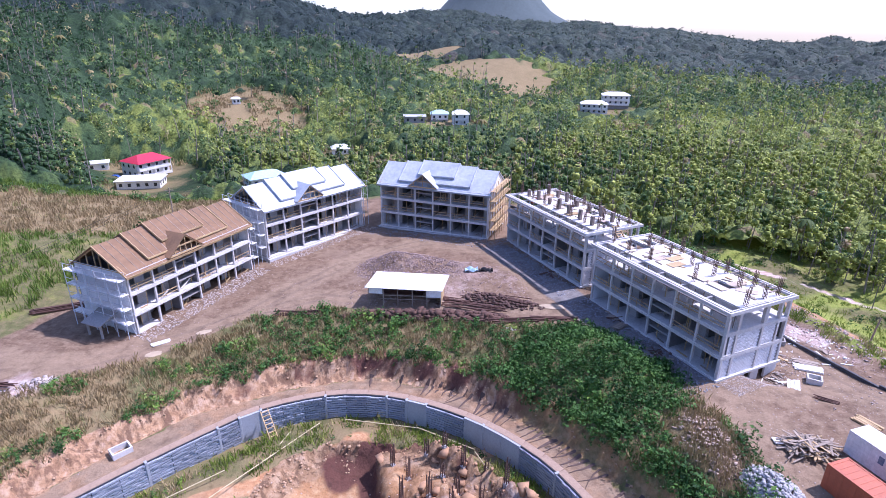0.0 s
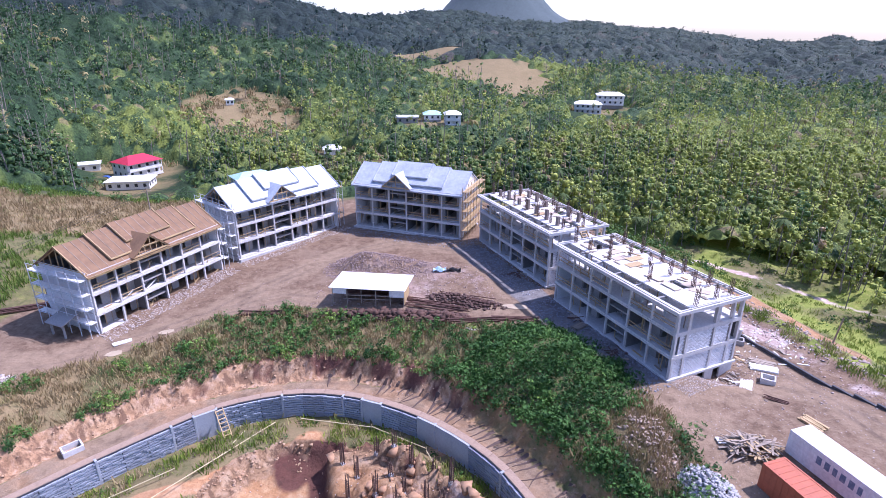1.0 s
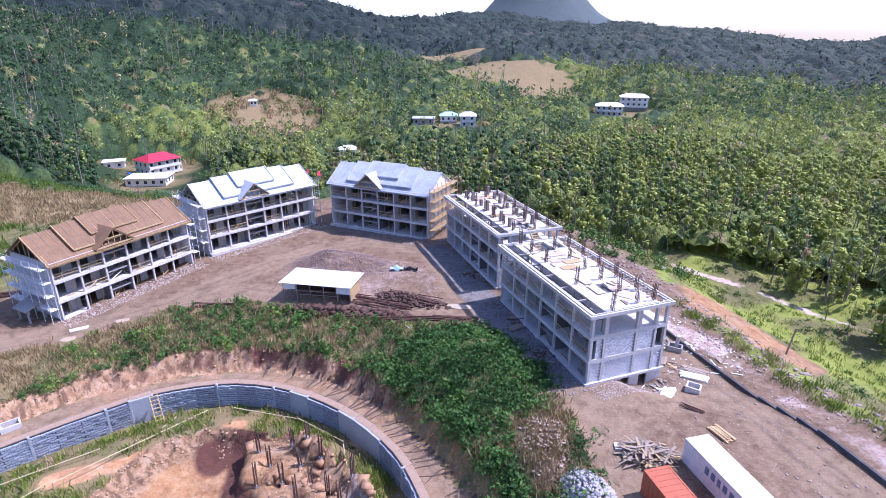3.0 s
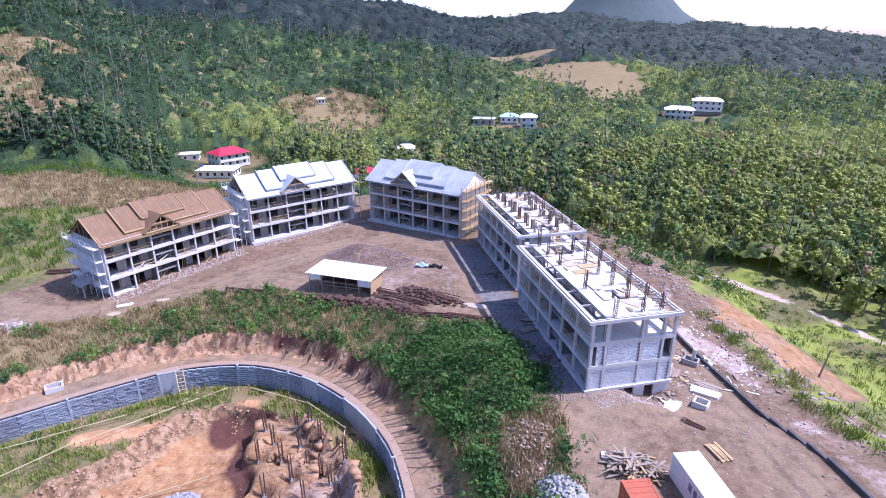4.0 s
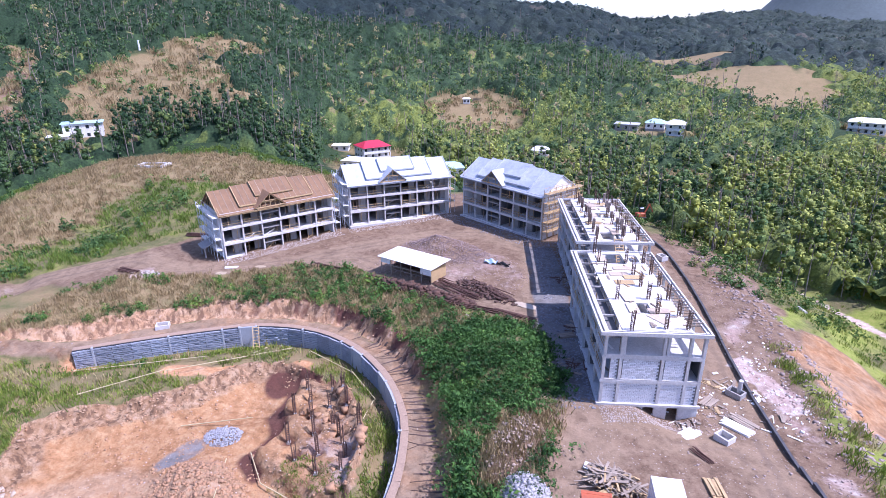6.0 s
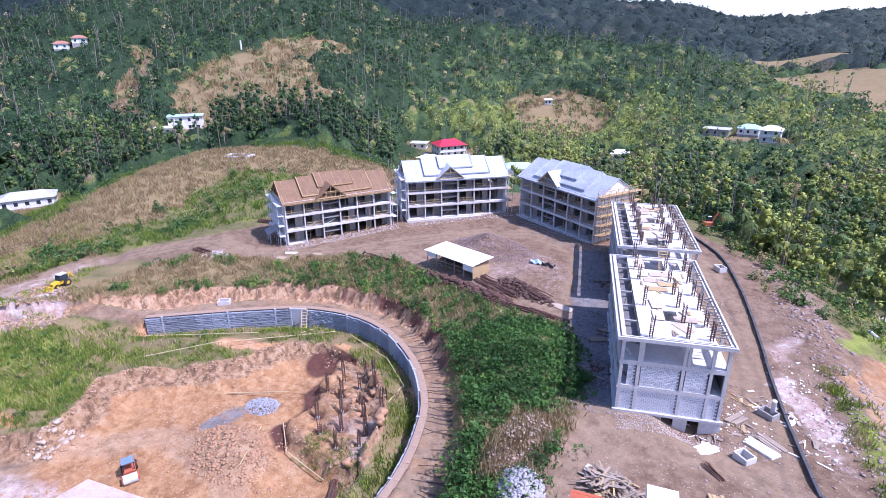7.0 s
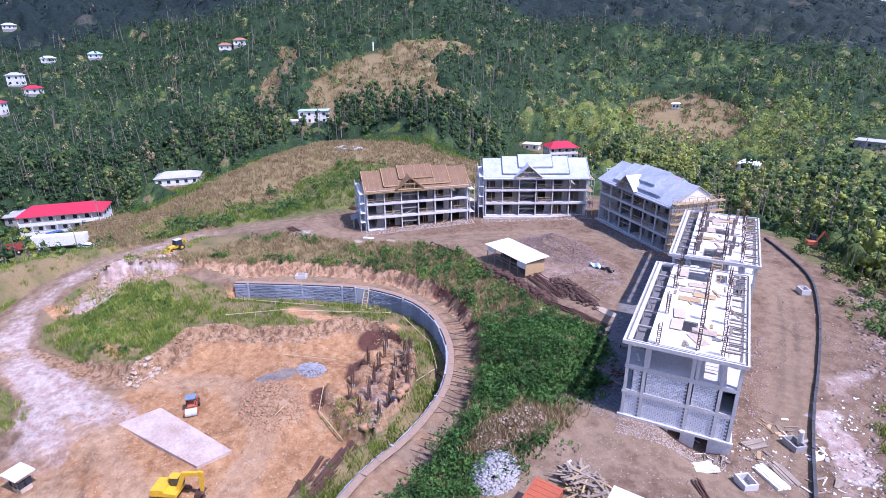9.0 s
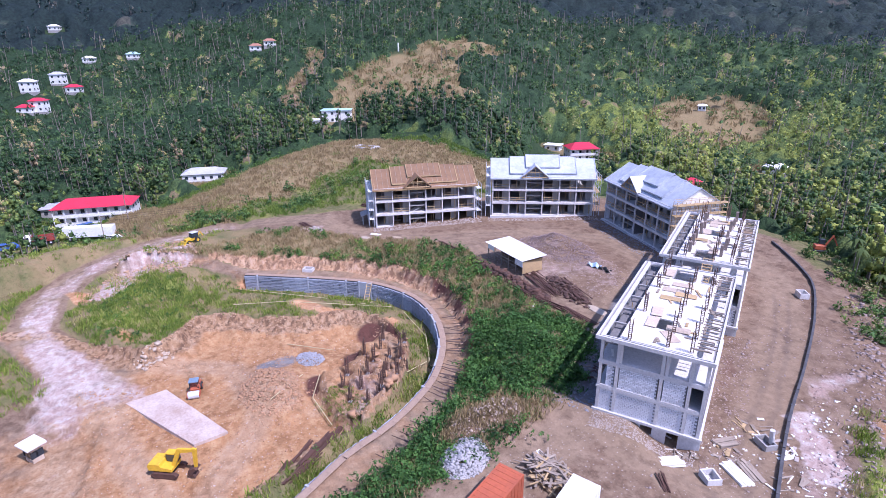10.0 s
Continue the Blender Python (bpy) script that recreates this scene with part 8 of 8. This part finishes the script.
backhoe(-57.6, 28.8, -70)
small = thing("mini_excavator", pose(20.5, 131.5, ground_at(20.5, 131.5), 0, 0, 40), "small orange excavator at the wood's edge", "excavator")
part("track", boxed((-1.2, -0.9, 0.0, 1.2, 0.9, 0.55)), BLACK, small, bevel=0.1)
part("house", boxed((-1.0, -0.8, 0.6, 0.9, 0.8, 1.5)), ORANGE, small, bevel=0.08)
part("cab", boxed((-0.2, 0.0, 1.501, 0.8, 0.75, 2.6)), GLASS_DARK, small, bevel=0.05)
bm = bmesh.new()
bar(bm, (0.7, -0.3, 1.3), (1.8, -0.3, 3.6), 0.2, 0.3)
bar(bm, (1.8, -0.3, 3.6), (2.8, -0.3, 1.6), 0.2, 0.25)
part("boom", bm, ORANGE, small)


# ---- poles and wires ----
def utility_pole(x, y, h, label="grey timber utility pole with a cross arm", lean=0):
    root = thing("utility_pole", pose(x, y, ground_at(x, y), lean, 0, 20), label, "pole", "utility poles")
    bm = bmesh.new()
    tube(bm, (0, 0, -0.5), (0, 0, h), 0.16, 0.11, 8)
    part("shaft", bm, TIMBER_GREY, root)
    bm = bmesh.new()
    bar(bm, (-0.9, 0, h - 0.6), (0.9, 0, h - 0.6), 0.1, 0.12)
    part("cross_arm", bm, TIMBER_GREY, root)


for x, y, h in ((-107.5, 12.8, 9), (-122, 20, 9), (-113.5, -4, 9), (-60, 112, 8), (-44, 150, 9)):
    utility_pole(x, y, h)
bm = bmesh.new()
tube(bm, (0, 0, -0.4), (0.6, 0.1, 4.2), 0.14, 0.1, 8)
solid("timber_post", bm, TIMBER_GREY, pose(62.5, 71.2, ground_at(62.5, 71.2)), "leaning grey timber post on the slope", "post")


def wire(a, b, sag, label="thin dark overhead wire"):
    bm = bmesh.new()
    a, b = Vector(a), Vector(b)
    pts = [a.lerp(b, k / 10) - Vector((0, 0, sag * 4 * (k / 10) * (1 - k / 10))) for k in range(11)]
    for p, q2 in zip(pts, pts[1:]):
        bar(bm, p, q2, 0.035)
    solid("overhead_wire", bm, BLACK, pose(0, 0, 0), label, "wire", "wires")


for dz in (0, 0.6, 1.2):
    wire((-107.5, 12.8, ground_at(-107.5, 12.8) + 7.6 + dz), (-60, 112, ground_at(-60, 112) + 6.6 + dz), 1.5)
    wire((-60, 112, ground_at(-60, 112) + 6.6 + dz), (-44, 150, ground_at(-44, 150) + 7.6 + dz), 1.0)


# ---- scaffolds ----
def scaffold(root_m, width, height, bays, lifts, tube_mat, board_mat, label, depth=1.1):
    """Tube scaffold along local x with board lifts."""
    root = thing("scaffold", root_m, label, "scaffold", "scaffolds")
    for i in range(bays + 1):
        x = width * i / bays
        for y in (0, depth):
            bm = bmesh.new()
            tube(bm, (x, y, -0.3), (x, y, height), 0.055, 0.055, 6)
            part("standard", bm, tube_mat, root)
    for k in range(1, lifts + 1):
        z = height * k / (lifts + 0.4)
        for y in (0, depth):
            bm = bmesh.new()
            tube(bm, (-0.2, y, z), (width + 0.2, y, z), 0.05, 0.05, 6)
            tube(bm, (-0.2, y, z + 1.0), (width + 0.2, y, z + 1.0), 0.035, 0.035, 6)
            part("ledger", bm, tube_mat, root)
        for j in range(3):
            bm = bmesh.new()
            bar(bm, (-0.3, 0.2 + j * 0.33, z + 0.06), (width + 0.3, 0.2 + j * 0.33, z + 0.06), 0.28, 0.05)
            part("board", bm, board_mat, root)
    for i in range(bays):
        bm = bmesh.new()
        x0, x1 = width * i / bays, width * (i + 1) / bays
        tube(bm, (x0, 0, 0.1), (x1, 0, height * 0.5), 0.035, 0.035, 6)
        tube(bm, (x1, 0, height * 0.5), (x0, 0, height * 0.95), 0.035, 0.035, 6)
        part("brace", bm, tube_mat, root)
    return root


def local(ob, x, y, z, turn):
    return ob.matrix_world @ pose(x, y, z, 0, 0, turn)


scaffold(local(A, -0.5, 0, 0, 90), DEEP, 9.4, 5, 4, STEEL, ZINC, "steel tube scaffold with boards at a gable end")
scaffold(local(A, LEN + 0.5, DEEP, 0, -90), DEEP, 9.0, 4, 3, STEEL, ZINC, "steel tube scaffold between two blocks")
scaffold(local(B, -0.5, 0, 0, 90), DEEP, 10.2, 5, 4, STEEL, ZINC, "steel tube scaffold with boards at a gable end")
scaffold(local(B, LEN + 0.5, DEEP, 0, -90), DEEP, 9.6, 4, 3, STEEL, TIMBER, "steel tube scaffold behind a block")
scaffold(local(C, LEN + 0.5, DEEP, 0, -90), DEEP, 10.4, 6, 5, TIMBER, TIMBER, "timber scaffold with boards at a gable end")
porch = thing("porch_frame", local(A, -2.9, 3.6, 0, 0), "small concrete porch frame with sloping slab", "porch")
for x, y in ((0, 0), (2.2, 0), (0, 2.6), (2.2, 2.6)):
    part("post", boxed((x - 0.12, y - 0.12, -0.4, x + 0.12, y + 0.12, 2.2)), CONCRETE, porch)
bm = bmesh.new()
slab_of(bm, [(-0.5, -0.5, 2.1), (2.5, -0.5, 3.1), (2.5, 3.1, 3.1), (-0.5, 3.1, 2.1)], 0.15)
part("sloping_slab", bm, CONCRETE, porch)

# timber stair flight up the top of the far unroofed block
st = thing("timber_stair", local(D_BLOCK, LEN - 0.3, 5.2, 2 * STOREY, 0), "pale timber stair flight between the unroofed blocks", "stair")
for s in (0, 1.2):
    bm = bmesh.new()
    bar(bm, (4.4, s, -0.6), (0, s, 3.3), 0.1, 0.26)
    part("stringer", bm, TIMBER, st)
for i in range(13):
    part("tread", boxed((4.2 - i * 0.335 - 0.15, 0.05, -0.4 + i * 0.3, 4.2 - i * 0.335 + 0.15, 1.15, -0.35 + i * 0.3)), TIMBER, st)

# loose debris behind the near unroofed block and past the kerb
dq = random.Random(31)
for cx, cy, n, wide, mats in ((43.6, 66.5, 26, 2.2, (TIMBER_GREY, TIMBER, ZINC)), (44.6, 61.0, 16, 1.6, (TIMBER_GREY, TIMBER)), (47.4, 66.0, 14, 1.5, (ZINC, RUBBLE)), (49.8, 62.0, 12, 1.8, (ZINC, TIMBER_GREY)),
                              (27.5, 60.5, 18, 1.6, (TIMBER_GREY, RUST)), (24.0, 69.5, 16, 1.4, (TIMBER_GREY, RUST)), (17.5, 84.5, 14, 1.6, (TIMBER_GREY, RUST)), (41.0, 57.6, 14, 1.6, (ZINC, TIMBER_GREY))):
    heap = thing("board_litter", pose(cx, cy, ground_at(cx, cy)), "litter of broken boards and strips on the earth", "boards", "board litter")
    for _ in range(n):
        px, py, a, l = dq.gauss(0, wide * 0.5), dq.gauss(0, wide * 0.5), dq.uniform(0, 6.28), dq.uniform(0.4, 1.7)
        z = ground_at(cx + px, cy + py) - ground_at(cx, cy) + 0.05
        d = Vector((math.cos(a), math.sin(a), dq.uniform(-0.05, 0.12))) * l / 2
        bm = bmesh.new()
        bar(bm, Vector((px, py, z + abs(d.z))) - d, Vector((px, py, z + abs(d.z))) + d, dq.choice((0.1, 0.18, 0.35)), 0.06)
        part("board", bm, dq.choice(mats), heap)
